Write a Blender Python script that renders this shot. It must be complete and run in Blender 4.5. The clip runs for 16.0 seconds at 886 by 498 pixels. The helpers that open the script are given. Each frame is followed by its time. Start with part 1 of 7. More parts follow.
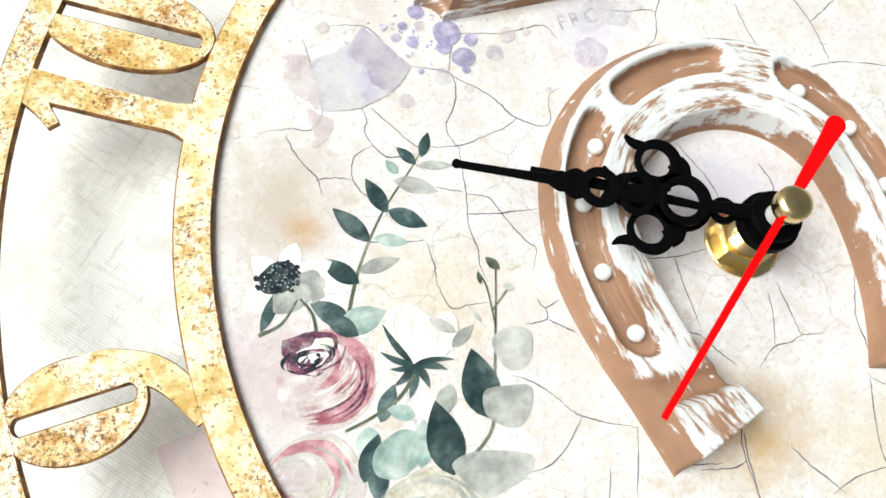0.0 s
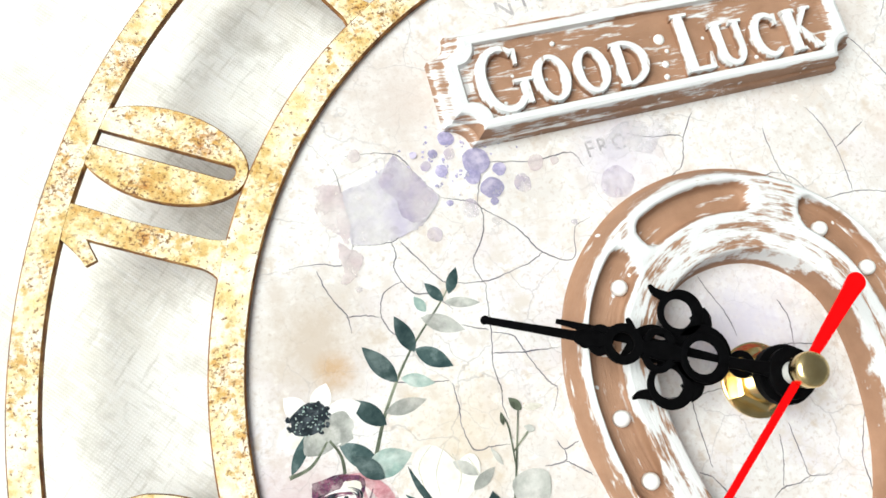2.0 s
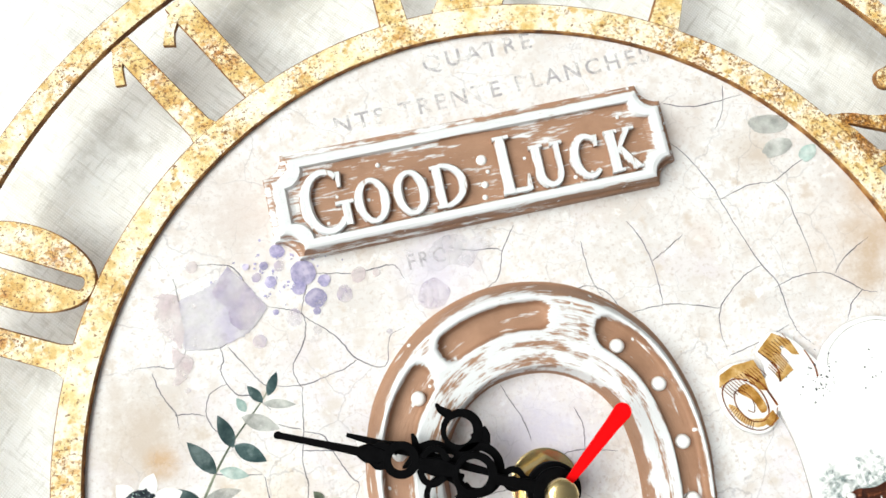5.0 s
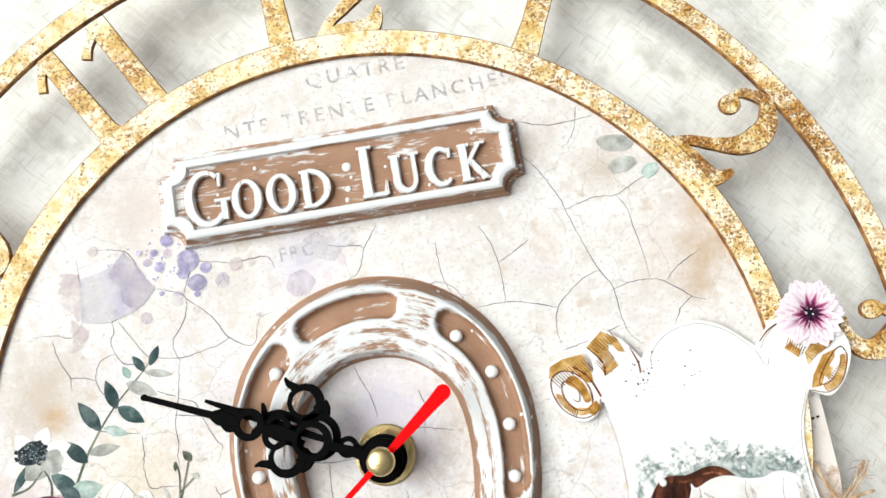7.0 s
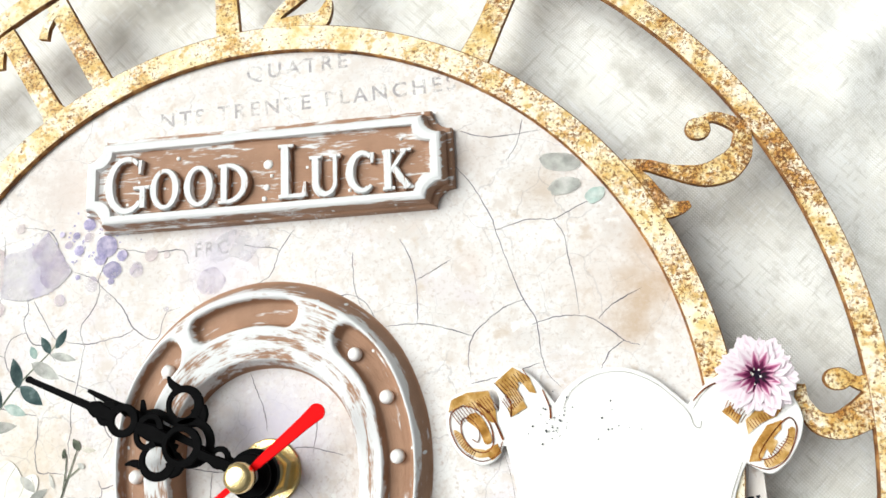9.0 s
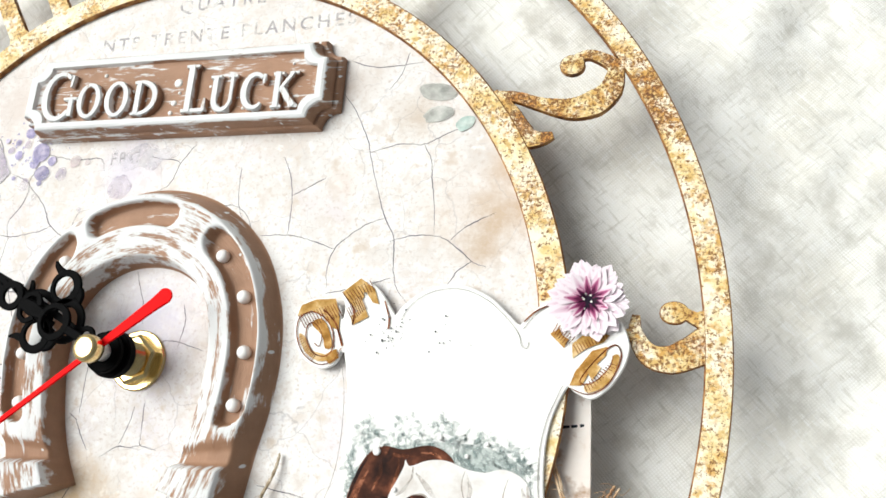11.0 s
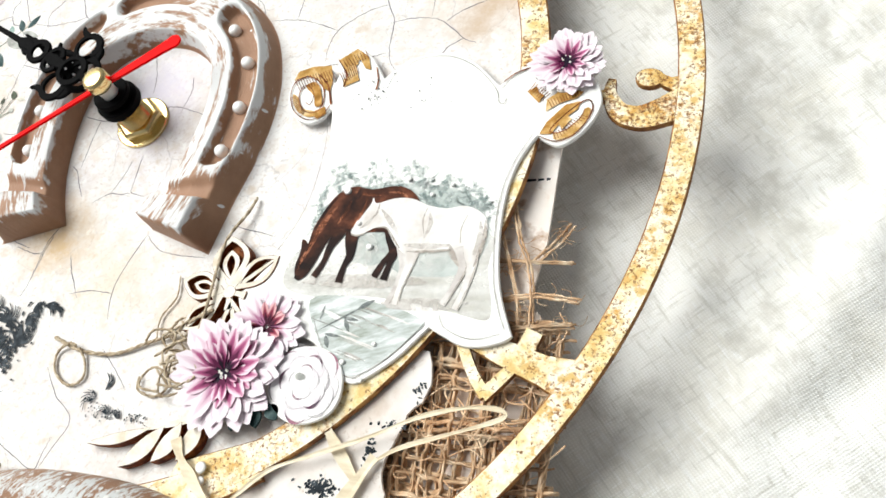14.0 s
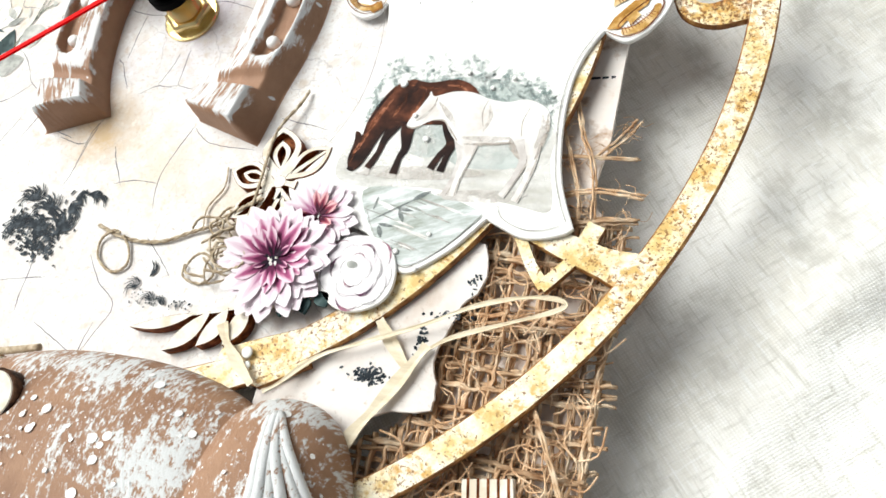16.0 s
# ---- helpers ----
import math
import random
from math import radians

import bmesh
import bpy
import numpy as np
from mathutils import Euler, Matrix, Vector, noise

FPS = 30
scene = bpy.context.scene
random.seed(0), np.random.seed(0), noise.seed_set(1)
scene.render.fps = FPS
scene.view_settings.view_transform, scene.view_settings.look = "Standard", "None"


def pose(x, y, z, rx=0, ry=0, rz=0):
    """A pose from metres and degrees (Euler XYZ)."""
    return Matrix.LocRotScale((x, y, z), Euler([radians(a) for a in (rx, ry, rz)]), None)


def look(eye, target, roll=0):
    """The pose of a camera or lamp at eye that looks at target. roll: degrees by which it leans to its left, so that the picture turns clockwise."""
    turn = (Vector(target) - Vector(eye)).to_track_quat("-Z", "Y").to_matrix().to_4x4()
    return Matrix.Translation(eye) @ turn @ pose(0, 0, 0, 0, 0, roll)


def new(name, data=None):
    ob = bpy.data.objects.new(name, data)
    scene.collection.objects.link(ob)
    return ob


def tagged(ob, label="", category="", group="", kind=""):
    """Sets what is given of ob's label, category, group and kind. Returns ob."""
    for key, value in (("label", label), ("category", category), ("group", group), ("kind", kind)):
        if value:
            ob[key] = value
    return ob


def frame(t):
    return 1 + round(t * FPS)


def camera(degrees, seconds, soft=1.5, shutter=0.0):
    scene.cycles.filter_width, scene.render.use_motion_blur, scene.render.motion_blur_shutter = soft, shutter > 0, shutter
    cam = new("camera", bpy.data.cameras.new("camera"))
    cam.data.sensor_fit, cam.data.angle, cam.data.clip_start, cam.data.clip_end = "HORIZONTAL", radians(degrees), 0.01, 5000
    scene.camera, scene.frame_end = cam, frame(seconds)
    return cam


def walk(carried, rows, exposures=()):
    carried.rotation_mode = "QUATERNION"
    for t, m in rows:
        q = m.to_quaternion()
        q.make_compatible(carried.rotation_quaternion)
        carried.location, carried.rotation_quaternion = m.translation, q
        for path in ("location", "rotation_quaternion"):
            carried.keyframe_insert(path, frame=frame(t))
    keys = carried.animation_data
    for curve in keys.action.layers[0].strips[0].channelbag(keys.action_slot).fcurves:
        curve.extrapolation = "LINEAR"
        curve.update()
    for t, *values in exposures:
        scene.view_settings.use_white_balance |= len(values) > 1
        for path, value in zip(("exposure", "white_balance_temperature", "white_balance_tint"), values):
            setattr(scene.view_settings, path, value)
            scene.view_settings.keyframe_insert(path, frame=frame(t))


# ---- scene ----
cam = camera(56.21, 16.0, 1.6)
PATH = [
    (0, (-0.1059, -0.0364, 0.1669), (-0.0513, 0.0300, -0.0679), 21.62),
    (0.5, (-0.1071, -0.0246, 0.1728), (-0.0532, 0.0355, -0.0638), 24.28),
    (1, (-0.1053, -0.0142, 0.1731), (-0.0527, 0.0394, -0.0653), 27.27),
    (1.5, (-0.1042, -0.0025, 0.1782), (-0.0497, 0.0523, -0.0595), 28.04),
    (2, (-0.1004, 0.0049, 0.1832), (-0.0512, 0.0546, -0.0568), 28.27),
    (2.5, (-0.0933, 0.0164, 0.1906), (-0.0465, 0.0630, -0.0505), 29.00),
    (3, (-0.0843, 0.0257, 0.1979), (-0.0428, 0.0688, -0.0448), 28.30),
    (3.5, (-0.0719, 0.0316, 0.2012), (-0.0332, 0.0713, -0.0426), 28.83),
    (6, (-0.0094, 0.0218, 0.2346), (0.0047, 0.0534, -0.0130), 10.91),
    (6.5, (0.0015, 0.0138, 0.2423), (0.0139, 0.0502, -0.0048), 6.34),
    (7, (0.0184, 0.0094, 0.2470), (0.0270, 0.0489, 0.0003), 0.46),
    (7.5, (0.0358, 0.0106, 0.2472), (0.0379, 0.0499, 0.0003), -8.32),
    (8, (0.0478, 0.0120, 0.2405), (0.0391, 0.0536, -0.0058), -21.42),
    (10.5, (0.1335, -0.0282, 0.2101), (0.0755, 0.0371, -0.0241), -42.53),
    (11, (0.1480, -0.0374, 0.2082), (0.0822, 0.0303, -0.0232), -44.12),
    (11.5, (0.1598, -0.0506, 0.2096), (0.0881, 0.0210, -0.0189), -43.85),
    (12, (0.1723, -0.0663, 0.2031), (0.0955, 0.0116, -0.0217), -42.60),
    (12.5, (0.1808, -0.0798, 0.1968), (0.0991, 0.0043, -0.0240), -41.37),
    (13, (0.1780, -0.0935, 0.1876), (0.0957, -0.0058, -0.0315), -39.49),
    (13.5, (0.1721, -0.1074, 0.1825), (0.0911, -0.0184, -0.0366), -37.43),
    (14, (0.1699, -0.1204, 0.1787), (0.0876, -0.0279, -0.0385), -35.27),
    (14.5, (0.1752, -0.1289, 0.1813), (0.0919, -0.0369, -0.0357), -34.68),
    (15, (0.1758, -0.1374, 0.1793), (0.0915, -0.0461, -0.0376), -34.57),
    (15.5, (0.1743, -0.1406, 0.1742), (0.0898, -0.0519, -0.0437), -34.93),
    (16, (0.1589, -0.1389, 0.1693), (0.0742, -0.0535, -0.0499), -35.45),
]

EXPOSURES = [(0.0, -0.03, 6600, 2), (3.5, -0.06, 6600, 3), (7.0, -0.12, 6600, 4), (11.0, -0.13, 6650, 4.5), (16.0, 0.0, 6650, 4.5)]
walk(cam, [(t, look(eye, target, roll)) for t, eye, target, roll in PATH], EXPOSURES)

# ---- light: a bright window side, wide and soft, from the nine o'clock side ----
SUN_TURN, SUN_UP = 162.0, 54.0
world = bpy.data.worlds.new("sky")
scene.world = world
world.use_nodes = True
wn = world.node_tree.nodes
sky = wn.new("ShaderNodeTexSky")
sky.sky_type, sky.sun_disc = "NISHITA", False
sky.air_density, sky.dust_density, sky.ozone_density = 0.6, 4.0, 0.6
sky.sun_elevation, sky.sun_rotation = radians(SUN_UP), radians(90 - SUN_TURN)
wn["Background"].inputs["Strength"].default_value = 0.10
haze = wn.new("ShaderNodeHueSaturation")
haze.inputs["Saturation"].default_value = 0.2
world.node_tree.links.new(sky.outputs[0], haze.inputs["Color"])
world.node_tree.links.new(haze.outputs[0], wn["Background"].inputs["Color"])
sun_data = bpy.data.lights.new("sun", "SUN")
sun_data.energy, sun_data.angle, sun_data.color = 4.0, radians(44), (0.985, 0.985, 1.0)
sun = new("sun", sun_data)
sun.matrix_world = look((math.cos(radians(SUN_TURN)) * math.cos(radians(SUN_UP)), math.sin(radians(SUN_TURN)) * math.cos(radians(SUN_UP)), math.sin(radians(SUN_UP))), (0, 0, 0))

# ---- helpers of the scene: all lengths in millimetres, laid into metres ----
MM = 0.001


def rgb(c):
    return (*c, 1.0)


def mat(name, cols, scale=60.0, rough=0.6, metal=0.0, bump=0.1, bscale=800.0, specks=(), stretch=(1, 1, 1), turn=0.0, warp=0.0, vary=0.0, spec=0.4, sheer=None):
    """A surface from a noise-driven ramp of colours, with layers of specks (colour, scale, low, high, stretch) over it."""
    m = bpy.data.materials.new(name)
    m.use_nodes = True
    n, l = m.node_tree.nodes, m.node_tree.links
    b = n["Principled BSDF"]
    co = n.new("ShaderNodeTexCoord")

    def field(sc, st, detail=6.0, tw=0.0):
        way, mp = n.new("ShaderNodeMapping"), n.new("ShaderNodeMapping")
        way.inputs["Rotation"].default_value = (0, 0, radians(tw))
        mp.inputs["Scale"].default_value = st
        l.new(co.outputs["Object"], way.inputs["Vector"])
        l.new(way.outputs[0], mp.inputs["Vector"])
        t = n.new("ShaderNodeTexNoise")
        t.inputs["Scale"].default_value, t.inputs["Detail"].default_value, t.inputs["Roughness"].default_value = sc, detail, 0.62
        t.inputs["Distortion"].default_value = warp
        l.new(mp.outputs[0], t.inputs["Vector"])
        return t.outputs["Fac"]

    def ramp(fac, stops):
        r = n.new("ShaderNodeValToRGB")
        e = r.color_ramp.elements
        while len(e) < len(stops):
            e.new(0.5)
        for k, (p, c) in enumerate(stops):
            e[k].position, e[k].color = p, rgb(c)
        l.new(fac, r.inputs["Fac"])
        return r.outputs["Color"]

    colour = ramp(field(scale, stretch, tw=turn), cols)
    for c, sc, low, high, *more in specks:
        stops = [(low, (0, 0, 0)), (high, (1, 1, 1))]
        if len(more) > 1:
            stops = [(low, (0, 0, 0)), ((low + high) / 2, (more[1],) * 3), (high, (0, 0, 0))]
        fac = ramp(field(sc, more[0] if more else (1, 1, 1), 5.0 if len(more) < 2 else 4.0, turn), stops)
        mix = n.new("ShaderNodeMix")
        mix.data_type = "RGBA"
        l.new(fac, mix.inputs["Factor"])
        l.new(colour, mix.inputs["A"])
        mix.inputs["B"].default_value = rgb(c)
        colour = mix.outputs["Result"]
    if vary:
        info, hsv, mth = n.new("ShaderNodeObjectInfo"), n.new("ShaderNodeHueSaturation"), n.new("ShaderNodeMapRange")
        l.new(info.outputs["Random"], mth.inputs["Value"])
        mth.inputs["To Min"].default_value, mth.inputs["To Max"].default_value = 1 - vary, 1 + vary
        l.new(mth.outputs[0], hsv.inputs["Value"])
        l.new(colour, hsv.inputs["Color"])
        colour = hsv.outputs["Color"]
    if sheer:
        l.new(ramp(field(sheer[0], (1, 1, 1), 8.0), [(0.38, (sheer[1],) * 3), (0.62, (sheer[2],) * 3)]), b.inputs["Alpha"])
    l.new(colour, b.inputs["Base Color"])
    b.inputs["Roughness"].default_value, b.inputs["Metallic"].default_value = rough, metal
    b.inputs["Specular IOR Level"].default_value = spec
    if bump:
        bp = n.new("ShaderNodeBump")
        bp.inputs["Strength"].default_value, bp.inputs["Distance"].default_value = bump, 0.0006
        l.new(field(bscale, stretch, tw=turn), bp.inputs["Height"])
        l.new(bp.outputs[0], b.inputs["Normal"])
    return m


def part(name, bm, material, parent=None, label=""):
    me = bpy.data.meshes.new(name)
    bmesh.ops.recalc_face_normals(bm, faces=bm.faces[:])
    bm.to_mesh(me)
    bm.free()
    for one in material if isinstance(material, (list, tuple)) else [material]:
        me.materials.append(one)
    ob = new(name, me)
    ob.parent = parent
    if label:
        ob["label"] = label
    return ob


def smooth(ob):
    for p in ob.data.polygons:
        p.use_smooth = True
    return ob


def spline(pts, n=6, closed=False):
    """A smooth curve through a few points."""
    p = [Vector((*q, 0)) if len(q) == 2 else Vector(q) for q in pts]
    out, m = [], len(p)
    for i in range(m if closed else m - 1):
        a, b, c, d = [p[k % m] if closed else p[min(max(k, 0), m - 1)] for k in (i - 1, i, i + 1, i + 2)]
        for j in range(n):
            t = j / n
            out.append(0.5 * (2 * b + (c - a) * t + (2 * a - 5 * b + 4 * c - d) * t * t + (3 * b - a - 3 * c + d) * t**3))
    if not closed:
        out.append(p[-1])
    return [tuple(v) for v in out]


def loft(bm, loops, cap=True, floor=True, index=0):
    """Joins closed loops of the same count, each a list of (x, y, z)."""
    rows = [[bm.verts.new(Vector(p) * MM) for p in loop] for loop in loops]
    k = len(rows[0])
    for a, b in zip(rows, rows[1:]):
        for i in range(k):
            bm.faces.new((a[i], a[(i + 1) % k], b[(i + 1) % k], b[i])).material_index = index
    if cap:
        bm.faces.new(rows[-1]).material_index = index
    if floor:
        bm.faces.new(rows[0][::-1]).material_index = index
    return bm


def inset(pts, d):
    """The closed outline drawn in by d along its normals."""
    k, out = len(pts), []
    area = sum(pts[i][0] * pts[(i + 1) % k][1] - pts[(i + 1) % k][0] * pts[i][1] for i in range(k))
    s = 1 if area > 0 else -1
    for i in range(k):
        t = Vector((pts[(i + 1) % k][0] - pts[i - 1][0], pts[(i + 1) % k][1] - pts[i - 1][1]))
        t = t.normalized() if t.length > 1e-9 else Vector((1, 0))
        out.append((pts[i][0] - s * t.y * d, pts[i][1] + s * t.x * d))
    return out


def at_z(pts, z):
    return [(p[0], p[1], z) for p in pts]


def slab(bm, pts, z0, z1, edge=0.25, index=0, top=None):
    """A cut-out plate with a softly broken upper edge."""
    e = min(edge, (z1 - z0) / 2)
    loft(bm, [at_z(pts, z0), at_z(pts, z1 - e), at_z(inset(pts, e), z1)], index=index)
    if top is not None:
        bm.faces.ensure_lookup_table()
        bm.faces[-2].material_index = top
    return bm


def flat(bm, pts, z, index=0):
    bm.faces.new([bm.verts.new(Vector((p[0], p[1], z)) * MM) for p in pts]).material_index = index
    return bm


def oval(cx, cy, a, b, turn=0.0, n=32, rough=0.0, seed=0):
    rnd, c, s = random.Random(seed), math.cos(radians(turn)), math.sin(radians(turn))
    wob = [(rnd.uniform(-1, 1), rnd.uniform(0, 6.28)) for _ in range(6)]
    out = []
    for i in range(n):
        t = 2 * math.pi * i / n
        k = 1 + rough * sum(w * math.sin((j + 2) * t + q) / (j + 1.5) for j, (w, q) in enumerate(wob))
        x, y = a * k * math.cos(t), b * k * math.sin(t)
        out.append((cx + x * c - y * s, cy + x * s + y * c))
    return out


def hoop(bm, outer, inner, z0, z1, edge=0.25, index=0, top=None):
    """A plate between two outlines of the same count."""
    e = edge
    rows = [at_z(inner, z0), at_z(inner, z1 - e), at_z(inset(inner, -e), z1), at_z(inset(outer, e), z1), at_z(outer, z1 - e), at_z(outer, z0)]
    v = [[bm.verts.new(Vector(p) * MM) for p in r] for r in rows]
    k = len(outer)
    for a in range(6):
        for i in range(k):
            bm.faces.new((v[a][i], v[a][(i + 1) % k], v[(a + 1) % 6][(i + 1) % k], v[(a + 1) % 6][i])).material_index = top if top is not None and a == 2 else index
    return bm


def band(bm, pts, widths, z0, z1, taper=0.85, index=0, top=None):
    """A raised stroke along a curve; the widths go along it, and the upper side is narrower."""
    k = len(pts)
    wid = np.interp(np.linspace(0, 1, k), np.linspace(0, 1, len(widths)), widths)
    rows = []
    for i in range(k):
        t = Vector((pts[min(i + 1, k - 1)][0] - pts[max(i - 1, 0)][0], pts[min(i + 1, k - 1)][1] - pts[max(i - 1, 0)][1]))
        t = t.normalized() if t.length > 1e-9 else Vector((1, 0))
        h = wid[i] / 2
        x, y = pts[i][0], pts[i][1]
        row = [(x - t.y * h * f, y + t.x * h * f, z) for f, z in ((1, z0), (1, z0 + (z1 - z0) * 0.6), (taper, z1), (-taper, z1), (-1, z0 + (z1 - z0) * 0.6), (-1, z0))]
        rows.append([bm.verts.new(Vector(p) * MM) for p in row])
    for a, b in zip(rows, rows[1:]):
        for j in range(6):
            bm.faces.new((a[j], a[(j + 1) % 6], b[(j + 1) % 6], b[j])).material_index = top if top is not None and j == 2 else index
    bm.faces.new(rows[0])
    bm.faces.new(rows[-1][::-1])
    return bm


def line(bm, pts, widths, z, index=0):
    """A flat printed line along a curve."""
    k = len(pts)
    wid = np.interp(np.linspace(0, 1, k), np.linspace(0, 1, len(widths)), widths)
    rows = []
    for i in range(k):
        t = Vector((pts[min(i + 1, k - 1)][0] - pts[max(i - 1, 0)][0], pts[min(i + 1, k - 1)][1] - pts[max(i - 1, 0)][1]))
        t = t.normalized() if t.length > 1e-9 else Vector((1, 0))
        h, x, y = wid[i] / 2, pts[i][0], pts[i][1]
        rows.append([bm.verts.new(Vector(p) * MM) for p in ((x - t.y * h, y + t.x * h, z), (x + t.y * h, y - t.x * h, z))])
    for a, b in zip(rows, rows[1:]):
        bm.faces.new((a[0], a[1], b[1], b[0])).material_index = index
    return bm


def tube(bm, pts, r, sides=6, index=0):
    """A round strand through points (x, y, z); r may be a pair, from start to end."""
    p = [Vector(q) for q in pts]
    ra, rb = r if isinstance(r, tuple) else (r, r)
    rows = []
    for i, q in enumerate(p):
        t = (p[min(i + 1, len(p) - 1)] - p[max(i - 1, 0)]).normalized()
        u = t.cross(Vector((0, 0, 1)))
        u = u.normalized() if u.length > 1e-4 else Vector((1, 0, 0))
        w = u.cross(t)
        rad = ra + (rb - ra) * i / max(len(p) - 1, 1)
        rows.append([bm.verts.new((q + rad * (math.cos(a) * u + math.sin(a) * w)) * MM) for a in [2 * math.pi * j / sides for j in range(sides)]])
    for a, b in zip(rows, rows[1:]):
        for j in range(sides):
            bm.faces.new((a[j], a[(j + 1) % sides], b[(j + 1) % sides], b[j])).material_index = index
    bm.faces.new(rows[0])
    bm.faces.new(rows[-1][::-1])
    return bm


def turned(bm, cx, cy, profile, sides=48, index=0):
    """A lathe-turned form from (radius, z) steps."""
    return loft(bm, [[(cx + r * math.cos(2 * math.pi * i / sides), cy + r * math.sin(2 * math.pi * i / sides), z) for i in range(sides)] for r, z in profile], index=index)


def leaf_outline(base, tip, width, n=9, fat=0.45, bend=0.0):
    b, t = Vector(base), Vector(tip)
    d = t - b
    u = Vector((-d.y, d.x)).normalized()
    prof = [(i / n, math.sin(math.pi * (i / n) ** (math.log(0.5) / math.log(fat))) ** 0.9) for i in range(n + 1)]
    mid = [b + d * s + u * (bend * math.sin(math.pi * s)) for s, _ in prof]
    up = [tuple(m + u * (width / 2 * w)) for m, (_, w) in zip(mid, prof)]
    lo = [tuple(m - u * (width / 2 * w)) for m, (_, w) in zip(mid, prof)]
    return up + lo[-2:0:-1]


def thing(name, label, category, group=""):
    return tagged(new(name), label, category, group)


def dial_paper():
    """Cream paper with stains of their own place and size, and a faint net of craquelure."""
    m = mat("crackled_dial_paper", [(0.30, (0.59, 0.55, 0.52)), (0.46, (0.72, 0.695, 0.68)), (0.66, (0.775, 0.76, 0.75))], 28, 0.6, 0.0, 0.14, 1400,
            [((0.68, 0.60, 0.51), 40, 0.55, 0.74), ((0.67, 0.63, 0.68), 20, 0.53, 0.70), ((0.50, 0.40, 0.32), 380, 0.68, 0.74), ((0.55, 0.48, 0.44), 800, 0.53, 0.70), ((0.64, 0.585, 0.545), 170, 0.50, 0.66), ((0.79, 0.78, 0.77), 240, 0.56, 0.66), ((0.60, 0.52, 0.45), 130, 0.60, 0.70)])
    n, l = m.node_tree.nodes, m.node_tree.links
    b = n["Principled BSDF"]
    colour = b.inputs["Base Color"].links[0].from_socket
    co = n.new("ShaderNodeTexCoord")
    grain = n.new("ShaderNodeTexNoise")
    grain.inputs["Scale"].default_value, grain.inputs["Detail"].default_value, grain.inputs["Roughness"].default_value = 130, 10, 0.78
    l.new(co.outputs["Object"], grain.inputs["Vector"])

    def cover(fac, c):
        nonlocal colour
        mix = n.new("ShaderNodeMix")
        mix.data_type = "RGBA"
        l.new(fac, mix.inputs["Factor"])
        l.new(colour, mix.inputs["A"])
        mix.inputs["B"].default_value = rgb(c)
        colour = mix.outputs["Result"]

    for x, y, r, c, k in ((6, -58, 27, (0.62, 0.51, 0.35), 0.5), (-18, -46, 24, (0.55, 0.36, 0.16), 0.8), (98, 36, 34, (0.62, 0.52, 0.45), 0.5), (80, 64, 17, (0.50, 0.40, 0.31), 0.6), (60, 76, 16, (0.54, 0.46, 0.41), 0.6),
                          (-97, 30, 28, (0.52, 0.44, 0.37), 0.9), (-72, 2, 28, (0.62, 0.50, 0.34), 0.5), (-94, 23, 8, (0.50, 0.30, 0.13), 0.7), (0, 4, 32, (0.56, 0.53, 0.62), 0.9), (-14, 54, 22, (0.62, 0.58, 0.68), 0.7), (58, 44, 10, (0.64, 0.52, 0.44), 0.4), (-108, -5, 24, (0.56, 0.44, 0.45), 0.9), (-60, 80, 30, (0.58, 0.50, 0.46), 0.7), (40, -70, 26, (0.60, 0.48, 0.32), 0.6), (104, 32, 17, (0.50, 0.36, 0.24), 0.8), (99, 23, 11, (0.50, 0.37, 0.26), 0.8), (107, 46, 13, (0.52, 0.39, 0.28), 0.7)):
        mp, g, mul, ra = n.new("ShaderNodeMapping"), n.new("ShaderNodeTexGradient"), n.new("ShaderNodeMath"), n.new("ShaderNodeMapRange")
        s = 1 / (r * MM)
        mp.inputs["Scale"].default_value, mp.inputs["Location"].default_value = (s, s, s), (-x * MM * s, -y * MM * s, 0)
        g.gradient_type = "SPHERICAL"
        l.new(co.outputs["Object"], mp.inputs["Vector"])
        l.new(mp.outputs[0], g.inputs["Vector"])
        mul.operation = "MULTIPLY"
        l.new(g.outputs["Fac"], mul.inputs[0])
        l.new(grain.outputs["Fac"], mul.inputs[1])
        ra.inputs["From Min"].default_value, ra.inputs["From Max"].default_value, ra.inputs["To Max"].default_value = 0.16, 0.46, k
        l.new(mul.outputs[0], ra.inputs["Value"])
        cover(ra.outputs[0], c)
    warp, add = n.new("ShaderNodeTexNoise"), n.new("ShaderNodeVectorMath")
    warp.inputs["Scale"].default_value, warp.inputs["Detail"].default_value = 120, 4
    sc = n.new("ShaderNodeVectorMath")
    sc.operation, sc.inputs["Scale"].default_value = "SCALE", 0.007
    l.new(co.outputs["Object"], warp.inputs["Vector"])
    l.new(warp.outputs["Color"], sc.inputs[0])
    l.new(co.outputs["Object"], add.inputs[0])
    l.new(sc.outputs[0], add.inputs[1])
    for size, width, dark in ((46, 0.009, 0.36), (120, 0.016, 0.2)):
        v, ra, mask, mul = n.new("ShaderNodeTexVoronoi"), n.new("ShaderNodeMapRange"), n.new("ShaderNodeMapRange"), n.new("ShaderNodeMath")
        v.feature = "DISTANCE_TO_EDGE"
        v.inputs["Scale"].default_value = size
        l.new(add.outputs[0], v.inputs["Vector"])
        ra.inputs["From Min"].default_value, ra.inputs["From Max"].default_value = width, 0.0
        ra.inputs["To Max"].default_value = dark
        l.new(v.outputs["Distance"], ra.inputs["Value"])
        gm = n.new("ShaderNodeTexNoise")
        gm.inputs["Scale"].default_value = size * 0.6
        l.new(co.outputs["Object"], gm.inputs["Vector"])
